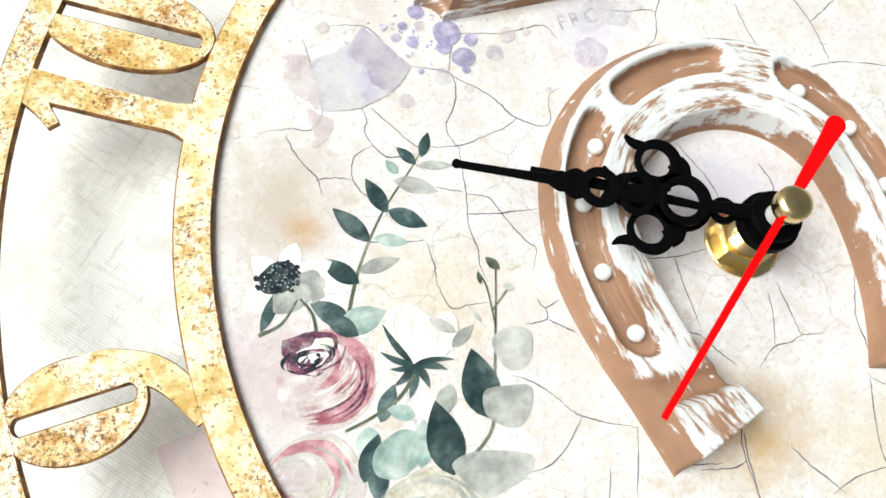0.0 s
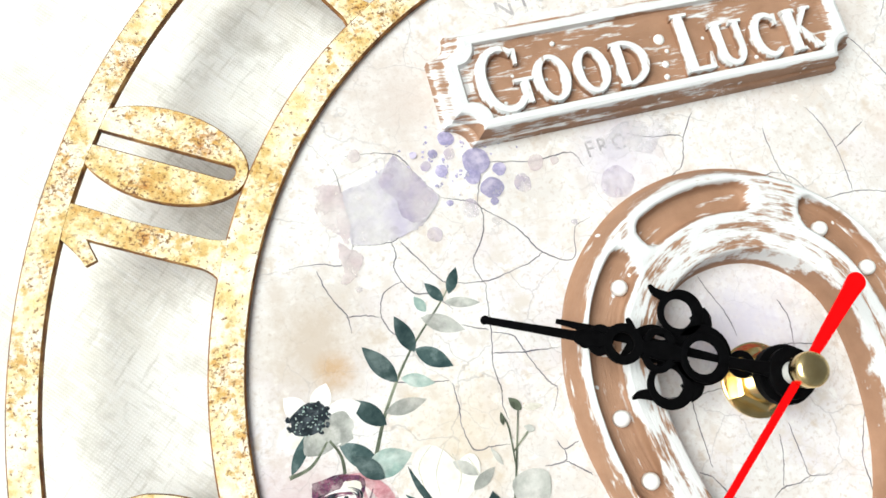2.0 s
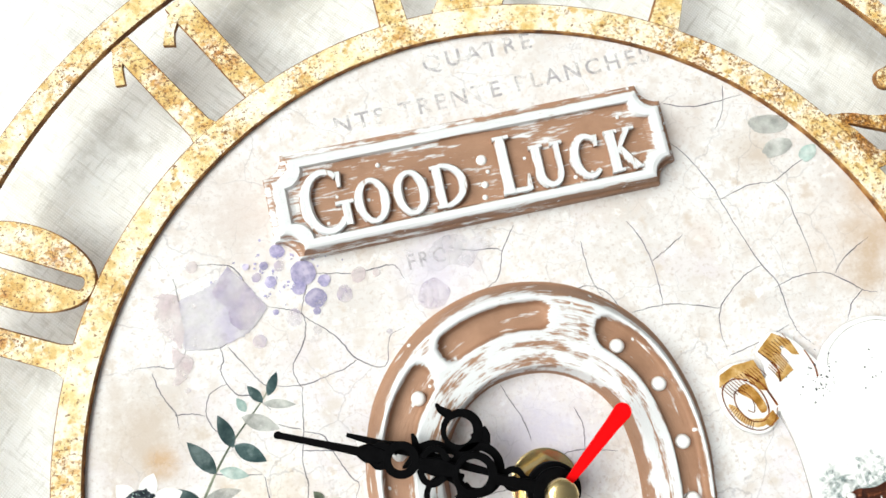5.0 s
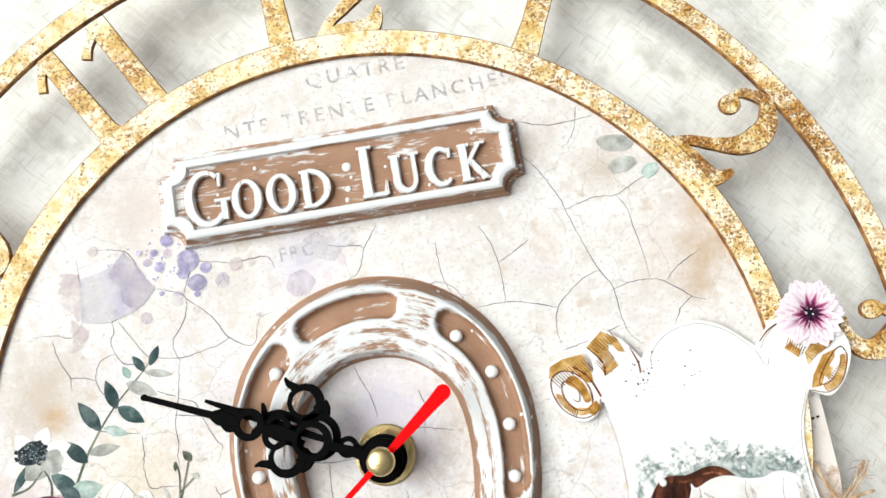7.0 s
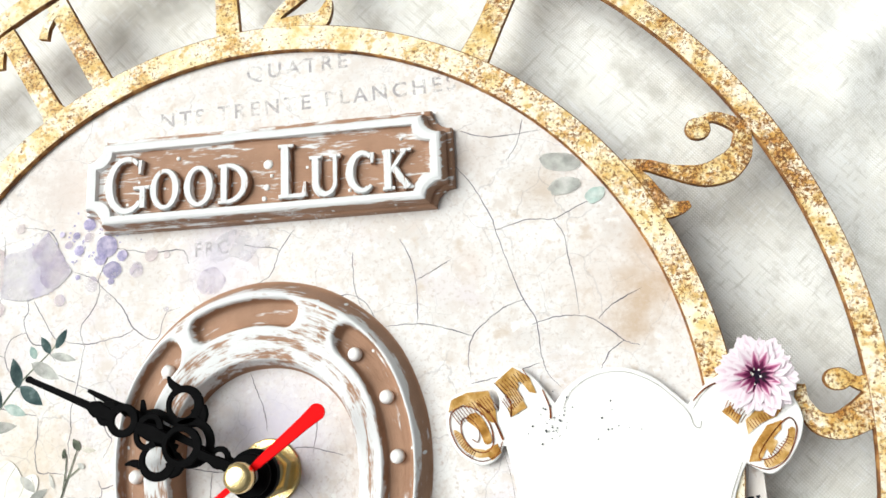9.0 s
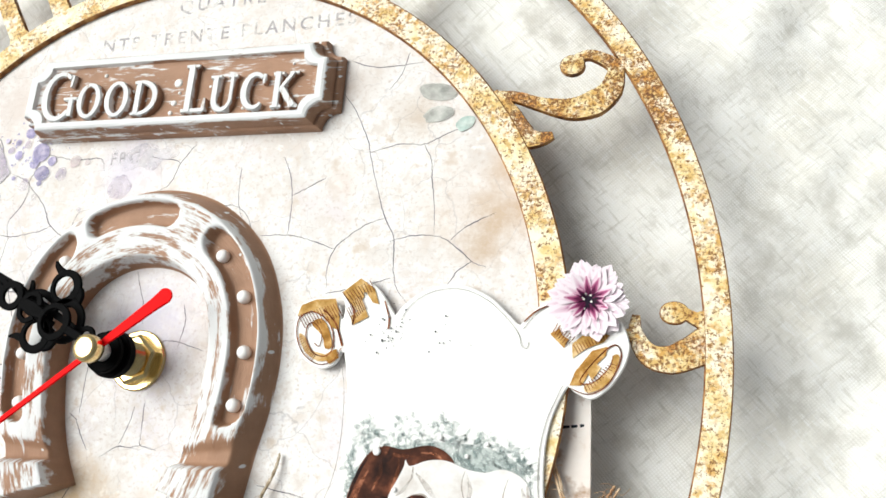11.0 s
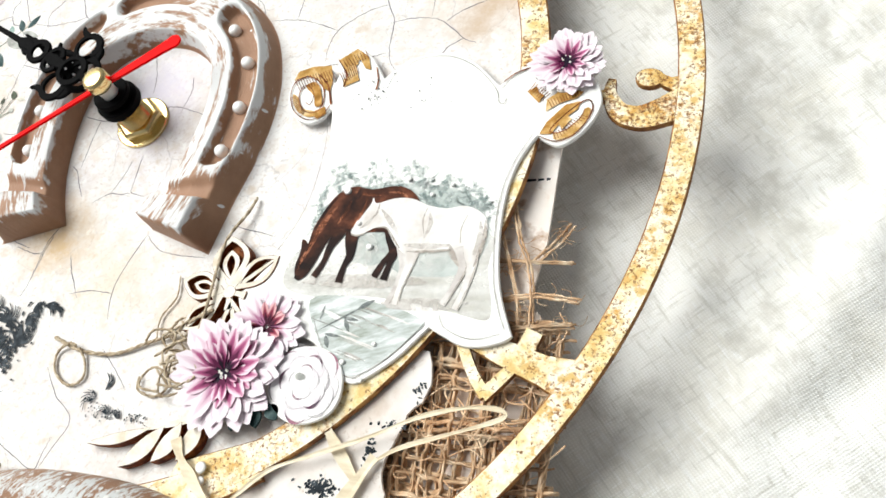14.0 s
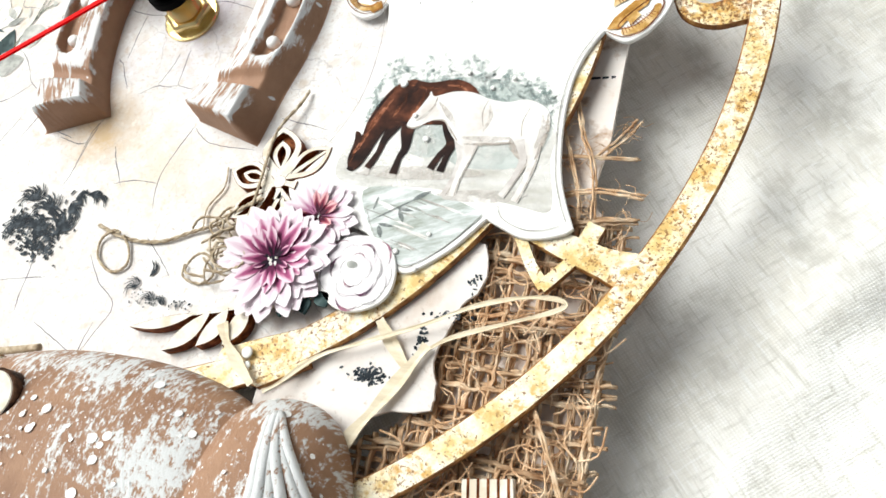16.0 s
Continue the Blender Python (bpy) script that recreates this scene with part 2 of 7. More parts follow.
        mask.inputs["From Min"].default_value, mask.inputs["From Max"].default_value = 0.43, 0.54
        l.new(gm.outputs["Fac"], mask.inputs["Value"])
        mul.operation = "MULTIPLY"
        l.new(ra.outputs[0], mul.inputs[0])
        l.new(mask.outputs[0], mul.inputs[1])
        cover(mul.outputs[0], (0.16, 0.14, 0.17))
    l.new(colour, b.inputs["Base Color"])
    return m


def gold_leaf(name, more):
    """Pale gold leaf, blotched ochre, with orange rust and dark pitting gathered in patches; more shifts it to rust."""
    m = mat(name, [(0.30 + more, (0.60, 0.37, 0.10)), (0.39 + more, (0.77, 0.58, 0.25)), (0.48 + more, (0.86, 0.74, 0.47)), (0.56 + more, (0.91, 0.84, 0.67))], 130, 0.5, 0.0, 0.6, 900,
            [((0.66, 0.45, 0.16), 330, 0.53, 0.64)])
    n, l = m.node_tree.nodes, m.node_tree.links
    b = n["Principled BSDF"]
    colour = b.inputs["Base Color"].links[0].from_socket
    co = n.new("ShaderNodeTexCoord")
    # the side towards numerals one to three has rusted most
    far, aged = n.new("ShaderNodeVectorMath"), n.new("ShaderNodeMapRange")
    far.operation = "DISTANCE"
    far.inputs[1].default_value = (0.125, 0.060, 0.0)
    l.new(co.outputs["Object"], far.inputs[0])
    aged.interpolation_type = "SMOOTHSTEP"
    aged.inputs["From Min"].default_value, aged.inputs["From Max"].default_value, aged.inputs["To Min"].default_value, aged.inputs["To Max"].default_value = 0.02, 0.13, 0.042, 0.0
    l.new(far.outputs["Value"], aged.inputs["Value"])

    def noise(scale, low, high, detail=5.0, seed=0.0):
        mp, t, r = n.new("ShaderNodeMapping"), n.new("ShaderNodeTexNoise"), n.new("ShaderNodeMapRange")
        mp.inputs["Location"].default_value = (seed, 2 * seed, 0)
        l.new(co.outputs["Object"], mp.inputs["Vector"])
        l.new(mp.outputs[0], t.inputs["Vector"])
        t.inputs["Scale"].default_value, t.inputs["Detail"].default_value, t.inputs["Roughness"].default_value = scale, detail, 0.62
        r.interpolation_type = "SMOOTHSTEP"
        r.inputs["From Min"].default_value, r.inputs["From Max"].default_value = low, high
        plus = n.new("ShaderNodeMath")
        l.new(t.outputs["Fac"], plus.inputs[0])
        l.new(aged.outputs[0], plus.inputs[1])
        l.new(plus.outputs[0], r.inputs["Value"])
        return r.outputs[0]

    def times(p, q):
        k = n.new("ShaderNodeMath")
        k.operation = "MULTIPLY"
        l.new(p, k.inputs[0])
        l.new(q, k.inputs[1])
        return k.outputs[0]

    where = noise(60, 0.38 - more, 0.58 - more, 6, 3.1)
    heart = noise(60, 0.56 - more, 0.68 - more, 6, 3.1)
    for fac, c in ((times(where, noise(480, 0.48, 0.66)), (0.62, 0.34, 0.08)), (times(heart, noise(420, 0.44, 0.62)), (0.50, 0.21, 0.035)),
                   (times(where, noise(1100, 0.54, 0.62)), (0.22, 0.085, 0.016)), (times(heart, noise(1200, 0.52, 0.60)), (0.13, 0.045, 0.010)), (noise(900, 0.60, 0.66), (0.22, 0.10, 0.025))):
        mix = n.new("ShaderNodeMix")
        mix.data_type = "RGBA"
        l.new(fac, mix.inputs["Factor"])
        l.new(colour, mix.inputs["A"])
        mix.inputs["B"].default_value = rgb(c)
        colour = mix.outputs["Result"]
    l.new(colour, b.inputs["Base Color"])
    return m


# ---- materials ----
ONE = (1, 1, 1)
m_gold = gold_leaf("rusted_gold_leaf", -0.02)
m_gold_rusty = gold_leaf("heavily_rusted_gold_leaf", 0.04)
m_rust = mat("rust_brown_edge", [(0.35, (0.09, 0.032, 0.008)), (0.5, (0.24, 0.095, 0.022)), (0.65, (0.48, 0.25, 0.075))], 220, 0.7, 0.0, 0.4, 1500)
m_paper = dial_paper()


def dry_brushed(name, dark, light, white=(0.72, 0.73, 0.735), along=0.16, grain=430):
    """Brown chalk paint with white dragged over the raised parts: the mesh says how much ("brush"), its UV which way."""
    m = mat(name, [(0.3, dark), (0.62, light)], 90, 0.6, 0.0, 0.2, 1400)
    n, l = m.node_tree.nodes, m.node_tree.links
    b = n["Principled BSDF"]
    brown = b.inputs["Base Color"].links[0].from_socket
    uv, att = n.new("ShaderNodeUVMap"), n.new("ShaderNodeAttribute")
    att.attribute_name = "brush"
    total = att.outputs["Fac"]
    for scale, stretch, k, seed in ((grain, (along, 1, 1), 2.0, 0.0), (grain * 3.0, (along * 0.8, 1, 1), 1.5, 3.0), (130, (0.6, 1, 1), 1.5, 7.0)):
        mp, t, ma = n.new("ShaderNodeMapping"), n.new("ShaderNodeTexNoise"), n.new("ShaderNodeMath")
        mp.inputs["Scale"].default_value, mp.inputs["Location"].default_value = stretch, (seed, seed, 0)
        l.new(uv.outputs[0], mp.inputs["Vector"])
        l.new(mp.outputs[0], t.inputs["Vector"])
        t.inputs["Scale"].default_value, t.inputs["Detail"].default_value, t.inputs["Roughness"].default_value = scale, 7, 0.65
        ma.operation = "MULTIPLY_ADD"
        ma.inputs[1].default_value = k
        l.new(t.outputs["Fac"], ma.inputs[0])
        l.new(total, ma.inputs[2])
        total = ma.outputs[0]
    rng = n.new("ShaderNodeMapRange")
    rng.inputs["From Min"].default_value, rng.inputs["From Max"].default_value = 2.90, 3.14
    l.new(total, rng.inputs["Value"])
    drops, cut, most = n.new("ShaderNodeTexVoronoi"), n.new("ShaderNodeMapRange"), n.new("ShaderNodeMath")
    drops.inputs["Scale"].default_value, drops.inputs["Randomness"].default_value = 210, 1.0
    l.new(uv.outputs[0], drops.inputs["Vector"])
    cut.inputs["From Min"].default_value, cut.inputs["From Max"].default_value = 0.11, 0.08
    l.new(drops.outputs["Distance"], cut.inputs["Value"])
    most.operation = "MAXIMUM"
    l.new(rng.outputs[0], most.inputs[0])
    l.new(cut.outputs[0], most.inputs[1])
    mix = n.new("ShaderNodeMix")
    mix.data_type = "RGBA"
    l.new(most.outputs[0], mix.inputs["Factor"])
    l.new(brown, mix.inputs["A"])
    mix.inputs["B"].default_value = rgb(white)
    l.new(mix.outputs["Result"], b.inputs["Base Color"])
    bp = n.new("ShaderNodeBump")
    bp.inputs["Strength"].default_value, bp.inputs["Distance"].default_value = 0.45, 0.0004
    l.new(total, bp.inputs["Height"])
    l.new(bp.outputs[0], b.inputs["Normal"])
    return m


def brush_on(bm, amount, lay):
    """Writes the amount of white and the way of the strokes onto a mesh, both from the place of a vertex in millimetres."""
    white, uv = bm.verts.layers.float.new("brush"), bm.loops.layers.uv.new("UVMap")
    bm.verts.index_update()
    for v in bm.verts:
        v[white] = amount(v.co / MM, v.index)
    for f in bm.faces:
        for c in f.loops:
            c[uv].uv = Vector(lay(c.vert.co / MM, c.vert.index)) * MM


m_shoe = dry_brushed("dry_brushed_brown_plaster", (0.27, 0.145, 0.085), (0.37, 0.21, 0.13))
m_nail = mat("white_painted_nail", [(0.3, (0.78, 0.77, 0.75)), (0.7, (0.85, 0.84, 0.83))], 300, 0.45, 0.0, 0.1, 2000)
m_black = mat("black_coated_metal", [(0.3, (0.001, 0.001, 0.0012)), (0.7, (0.003, 0.003, 0.0035))], 500, 0.6, 0.0, 0.1, 3000, spec=0.03)
m_red = mat("red_lacquer", [(0.3, (0.80, 0.0, 0.002)), (0.7, (0.86, 0.001, 0.004))], 400, 0.6, 0.0, 0.0, spec=0.08)
m_brass = mat("polished_brass", [(0.3, (0.76, 0.56, 0.24)), (0.7, (0.86, 0.70, 0.38))], 300, 0.24, 1.0, 0.05, 2500)
m_plastic = mat("white_plastic", [(0.3, (0.75, 0.74, 0.70)), (0.7, (0.8, 0.8, 0.77))], 400, 0.4, 0.0, 0.0)
m_card = mat("white_card", [(0.3, (0.82, 0.81, 0.79)), (0.7, (0.86, 0.86, 0.85))], 60, 0.6, 0.0, 0.08, 1800)

# ---- the cloth and the table under it ----


def cloth_height(x, y):
    """Soft folds in the linen, in millimetres, over side slopes shaped for brightness."""
    f = 2.4 * noise.noise(Vector((x * 0.012 + 3, y * 0.012, 0.0)))
    u, v = 0.8 * x + 0.6 * y, -0.6 * x + 0.8 * y
    f += 1.3 * noise.noise(Vector((u * 0.055, v * 0.02, 5.0))) + 1.2 * noise.noise(Vector((u * 0.03, v * 0.11, 9.0))) + 1.2 * noise.noise(Vector((u * 0.16, v * 0.05, 4.0))) + 0.3 * noise.noise(Vector((x * 0.2, y * 0.2, 2.0)))
    for px, py, ang, wd, h in ((205, -20, 62, 9, 5.0), (235, 60, 125, 10, 5.5), (190, 110, 38, 8, 3.5), (250, -95, 50, 11, 6.0), (160, 190, 100, 11, 4.0), (205, -150, 20, 10, 4.0)):
        c, s = math.cos(radians(ang)), math.sin(radians(ang))
        u, v = (x - px) * c + (y - py) * s, -(x - px) * s + (y - py) * c
        f += h * math.exp(-((v + 6 * noise.noise(Vector((u * 0.02, px, 0)))) / wd) ** 2) * math.exp(-((u / 75) ** 2))
    near = max(0.0, min(1.0, (math.hypot(x, y) - 125) / 60))
    # slope added so the left cloth faces the sun and the right turns away
    drop = 0.15 * min(150.0, max(0.0, math.hypot(x, 0.4 * y) - 118))
    calm = 0.25 + 0.75 * max(0.0, min(1.0, (x + 40) / 120))
    return -18.5 - drop + f * near * calm


def linen():
    """Plain-woven linen: thread rows both ways, slubs along them and greyish thin places."""
    turn = 50
    m = mat("white_linen", [(0.30, (0.64, 0.615, 0.55)), (0.44, (0.79, 0.775, 0.73)), (0.58, (0.86, 0.855, 0.83))], 26, 0.9, 0.0, 0.0, specks=[((0.87, 0.87, 0.86), 900, 0.52, 0.70, (0.12, 1, 1)), ((0.87, 0.87, 0.86), 900, 0.54, 0.72, (1, 0.12, 1)), ((0.60, 0.585, 0.54), 800, 0.54, 0.74, (0.12, 1, 1)), ((0.60, 0.585, 0.54), 800, 0.55, 0.75, (1, 0.12, 1)), ((0.62, 0.605, 0.565), 90, 0.53, 0.70)], turn=turn, spec=0.1)
    n, l = m.node_tree.nodes, m.node_tree.links
    b = n["Principled BSDF"]
    colour = b.inputs["Base Color"].links[0].from_socket
    co, mp = n.new("ShaderNodeTexCoord"), n.new("ShaderNodeMapping")
    mp.inputs["Rotation"].default_value = (0, 0, radians(turn))
    l.new(co.outputs["Object"], mp.inputs["Vector"])
    mul = n.new("ShaderNodeMath")
    mul.operation = "MULTIPLY"
    for k, way in enumerate(("X", "Y")):
        w = n.new("ShaderNodeTexWave")
        w.bands_direction = way
        w.inputs["Scale"].default_value, w.inputs["Distortion"].default_value, w.inputs["Detail"].default_value, w.inputs["Detail Scale"].default_value = 420, 2.2, 2, 0.5
        l.new(mp.outputs[0], w.inputs["Vector"])
        l.new(w.outputs["Fac"], mul.inputs[k])
    gap = n.new("ShaderNodeMapRange")
    gap.inputs["From Min"].default_value, gap.inputs["From Max"].default_value, gap.inputs["To Min"].default_value, gap.inputs["To Max"].default_value = 0.0, 0.26, 0.3, 0.0
    l.new(mul.outputs[0], gap.inputs["Value"])
    thin, some, both = n.new("ShaderNodeTexNoise"), n.new("ShaderNodeMapRange"), n.new("ShaderNodeMath")
    thin.inputs["Scale"].default_value, thin.inputs["Detail"].default_value = 45, 5
    l.new(mp.outputs[0], thin.inputs["Vector"])
    some.inputs["From Min"].default_value, some.inputs["From Max"].default_value, some.inputs["To Min"].default_value = 0.40, 0.62, 0.25
    l.new(thin.outputs["Fac"], some.inputs["Value"])
    both.operation = "MULTIPLY"
    l.new(gap.outputs[0], both.inputs[0])
    l.new(some.outputs[0], both.inputs[1])
    mix = n.new("ShaderNodeMix")
    mix.data_type = "RGBA"
    l.new(both.outputs[0], mix.inputs["Factor"])
    l.new(colour, mix.inputs["A"])
    mix.inputs["B"].default_value = rgb((0.46, 0.44, 0.38))
    l.new(mix.outputs["Result"], b.inputs["Base Color"])
    bp = n.new("ShaderNodeBump")
    bp.inputs["Strength"].default_value, bp.inputs["Distance"].default_value = 0.35, 0.0003
    l.new(mul.outputs[0], bp.inputs["Height"])
    l.new(bp.outputs[0], b.inputs["Normal"])
    return m


m_cloth = linen()


def build_cloth():
    side = [-900, -700, -500, -400] + list(range(-330, -150, 5)) + [-150 + 2.5 * k for k in range(160)] + list(range(250, 331, 5)) + [400, 500, 700, 900]
    bm = bmesh.new()
    grid = [[bm.verts.new(Vector((x, y, cloth_height(x, y) if max(abs(x), abs(y)) < 400 else -41.0)) * MM) for x in side] for y in side]
    for a, b in zip(grid, grid[1:]):
        for i in range(len(side) - 1):
            bm.faces.new((a[i], a[i + 1], b[i + 1], b[i]))
    ob = smooth(part("table_cloth", bm, m_cloth))
    tagged(ob, "creased white linen cloth spread flat under the clock", "cloth", kind="structure")
    bm = bmesh.new()
    slab(bm, [(-900, -900), (900, -900), (900, 900), (-900, 900)], -80, -48, 3)
    tagged(part("table_top", bm, mat("pale_wood", [(0.3, (0.32, 0.22, 0.13)), (0.7, (0.42, 0.3, 0.19))], 8, 0.5, 0, 0.1, 200, stretch=(1, 12, 1))), "plain wooden table top under the cloth", "table top", kind="structure")


build_cloth()

# ---- the clock: dial board, rusted rings and numerals ----
HUB = (-1.4, -6.8)
clock = thing("wall_clock", "round decorated clock with papered dial and rusted gold numeral ring", "clock")
bm = bmesh.new()
dial_edge = oval(-0.5, 0.5, 119, 119, n=160)
slab(bm, dial_edge, -3.2, 0.0, 0.2)
dial = part("dial", bm, m_paper, clock, "cream crackled paper dial printed with flowers and old lettering")
bm = bmesh.new()
slab(bm, [(-28, -34.5), (28, -34.5), (28, 21.5), (-28, 21.5)], -18.3, -3.2, 1)
part("movement_box", bm, m_black, clock, "black plastic movement box behind the dial")
bm = bmesh.new()
hoop(bm, oval(-0.2, -0.7, 123.6, 123.6, n=180, rough=0.0012), oval(-0.2, -0.7, 115.6, 115.6, n=180), 0.02, 1.8, 0.35, 0, 1)
part("inner_ring", bm, [m_rust, m_gold], clock, "rusted gold inner ring")


def sag(bm):
    """The outer ring hangs a little low towards numeral two."""
    for v in bm.verts:
        r, a = math.hypot(v.co.x, v.co.y) / MM, math.atan2(v.co.y, v.co.x)
        v.co.z -= 3.0 * MM * max(0.0, min(1.0, (r - 121) / 36)) * max(0.0, math.cos(a - 0.6)) ** 2


bm = bmesh.new()
hoop(bm, oval(-0.6, 1.5, 162.8, 162.8, n=200, rough=0.0015), oval(-0.6, 1.5, 156.0, 156.0, n=200, rough=0.001), 0.0, 1.8, 0.35, 0, 1)
sag(bm)
part("outer_ring", bm, [m_rust, m_gold], clock, "rusted gold outer ring")


def slot_outline(cx, cy, a, b, turn, n=40):
    """A straight slot with round ends, begun and run like oval()."""
    c, s, out = math.cos(radians(turn)), math.sin(radians(turn)), []
    for i in range(n):
        t = 2 * math.pi * i / n
        x, y = math.copysign(a - b, math.cos(t)) * min(1.0, abs(math.cos(t)) * 2.2) + b * math.cos(t), b * math.copysign(min(1.0, abs(math.sin(t)) * 1.12), math.sin(t))
        out.append((cx + x * c - y * s, cy + x * s + y * c))
    return out


def lens(bm, cx, cy, turn, a, b, a2, b2):
    hoop(bm, oval(cx, cy, a, b, turn, 40), slot_outline(cx, cy, a2, b2, turn, 40), 0.0, 1.74, 0.25, 0, 1)


STEP = [0]


def bar(bm, pts, widths, n=5):
    STEP[0] = (STEP[0] + 1) % 7
    band(bm, spline(pts, n), widths, 0.0, 1.76 - 0.03 * STEP[0], 0.93, 0, 1)


def digit_two(bm, angle, shift=0.0):
    c, s = math.cos(radians(angle)), math.sin(radians(angle))

    def place(r, t):
        t += shift
        return (r * c + t * s, r * s - t * c)

    slab(bm, oval(*place(145, -3.4), 3.5, 3.2, n=20), 0.0, 1.74, 0.25, 0, 1)
    bar(bm, [place(*p) for p in ((147, -4.6), (150.8, -3.5), (154, 1.5), (154.5, 5))], (2.5, 3, 4, 5))
    bar(bm, [place(*p) for p in ((155, 3.5), (150, 8.6), (144, 9.8), (138, 8), (132, 2.5), (127, -3.5), (122, -6))], (4, 6.5, 8, 6.5, 4, 3.2, 5))
    bar(bm, [place(*p) for p in ((122, -8), (122.6, 0), (123.2, 8), (126, 11), (130, 12.3))], (4, 7, 7, 4.5, 1.8))


def numerals():
    def numeral(label, fill):
        bm = bmesh.new()
        fill(bm)
        sag(bm)
        part("numeral", bm, [m_rust, m_gold_rusty if label[-4:] not in ("four", "five") else m_gold], clock, label)

    def ten(bm):
        bar(bm, [(-142, 72), (-128, 63.4), (-114, 55.4), (-110, 53)], (7.4, 6.8, 7.0, 11))
        bar(bm, [(-143.5, 73), (-140.4, 67.6), (-138.6, 63), (-137.6, 59.8)], (6, 5, 3.2, 2.6))
        lens(bm, -117.8, 80.2, -31, 19.5, 11, 16.6, 1.7)

    def nine(bm):
        lens(bm, -145, 0.0, 1, 13.6, 10.2, 11.4, 1.7)
        bar(bm, [(-146, 8), (-138, 7), (-130.5, 3.5), (-126, -1.5), (-123, -9.5)], (3.5, 6, 6.5, 6, 3))

    def eleven(bm):
        bar(bm, [(-82.2, 133.5), (-74, 119), (-66.5, 106), (-64, 102)], (6, 6.6, 7, 13))
        bar(bm, [(-83, 131), (-84, 127), (-84.2, 122)], (3.5, 2.6, 2.6))
        bar(bm, [(-65.5, 142), (-57, 126), (-49.5, 112), (-47, 108)], (7, 6.8, 7, 13))
        bar(bm, [(-66.5, 138), (-68.5, 134), (-69.5, 130)], (3.5, 2.6, 3.2))

    def twelve(bm):
        bar(bm, [(-8.9, 120), (-9.6, 138), (-11.5, 158)], (8.2, 7, 7.5))
        digit_two(bm, 88, 6.0)

    def one(bm):
        bar(bm, [(63.8, 103), (70.2, 114.6), (81, 136)], (9.5, 7.6, 7.5))
        bar(bm, [(78, 133), (74, 131), (71, 126)], (4, 3, 2.4))

    def two(bm):
        digit_two(bm, 30)

    def three(bm):
        slab(bm, oval(148.6, 5.0, 3.6, 2.9, n=20), 0.0, 1.74, 0.25, 0, 1)
        bar(bm, [(150.5, 5.6), (153.4, 3.6), (157.5, 3.0)], (2.4, 3.4, 7))
        bar(bm, [(139.4, 4.5), (139.2, 0), (142.0, -5.2), (147.2, -6.6), (152.6, -4.6), (157, -2.4)], (2.0, 3.6, 5.6, 7.0, 8.0, 10))
        bar(bm, [(121, -4), (131, -3), (138.5, 0)], (4, 4, 3))

    def four(bm):
        bar(bm, [(111.5, -68.5), (115.3, -75.5), (119, -80)], (2.8, 2.8, 3.2), 3)
        bar(bm, [(118.2, -80.3), (123.5, -74), (128, -67.5)], (3.2, 3, 3), 3)
        bar(bm, [(112.5, -67), (122, -70), (131, -73), (140, -75.5)], (3.5, 6.4, 7.4, 12))
        bar(bm, [(128.2, -64.2), (126, -70)], (4.4, 4.4), 2)

    def five(bm):
        slab(bm, [(64.5, -96.5), (69, -105.3), (57.2, -112.2), (44, -108), (45, -104)], 0.0, 1.74, 0.25, 0, 1)

    for label, fill in (("rusted gold numeral ten", ten), ("rusted gold numeral nine", nine), ("rusted gold numeral eleven", eleven), ("rusted gold numeral twelve", twelve),
                        ("rusted gold numeral one", one), ("rusted gold numeral two", two), ("rusted gold numeral three", three), ("rusted gold numeral four", four), ("rusted gold foot of numeral five", five)):
        numeral(label, fill)


numerals()


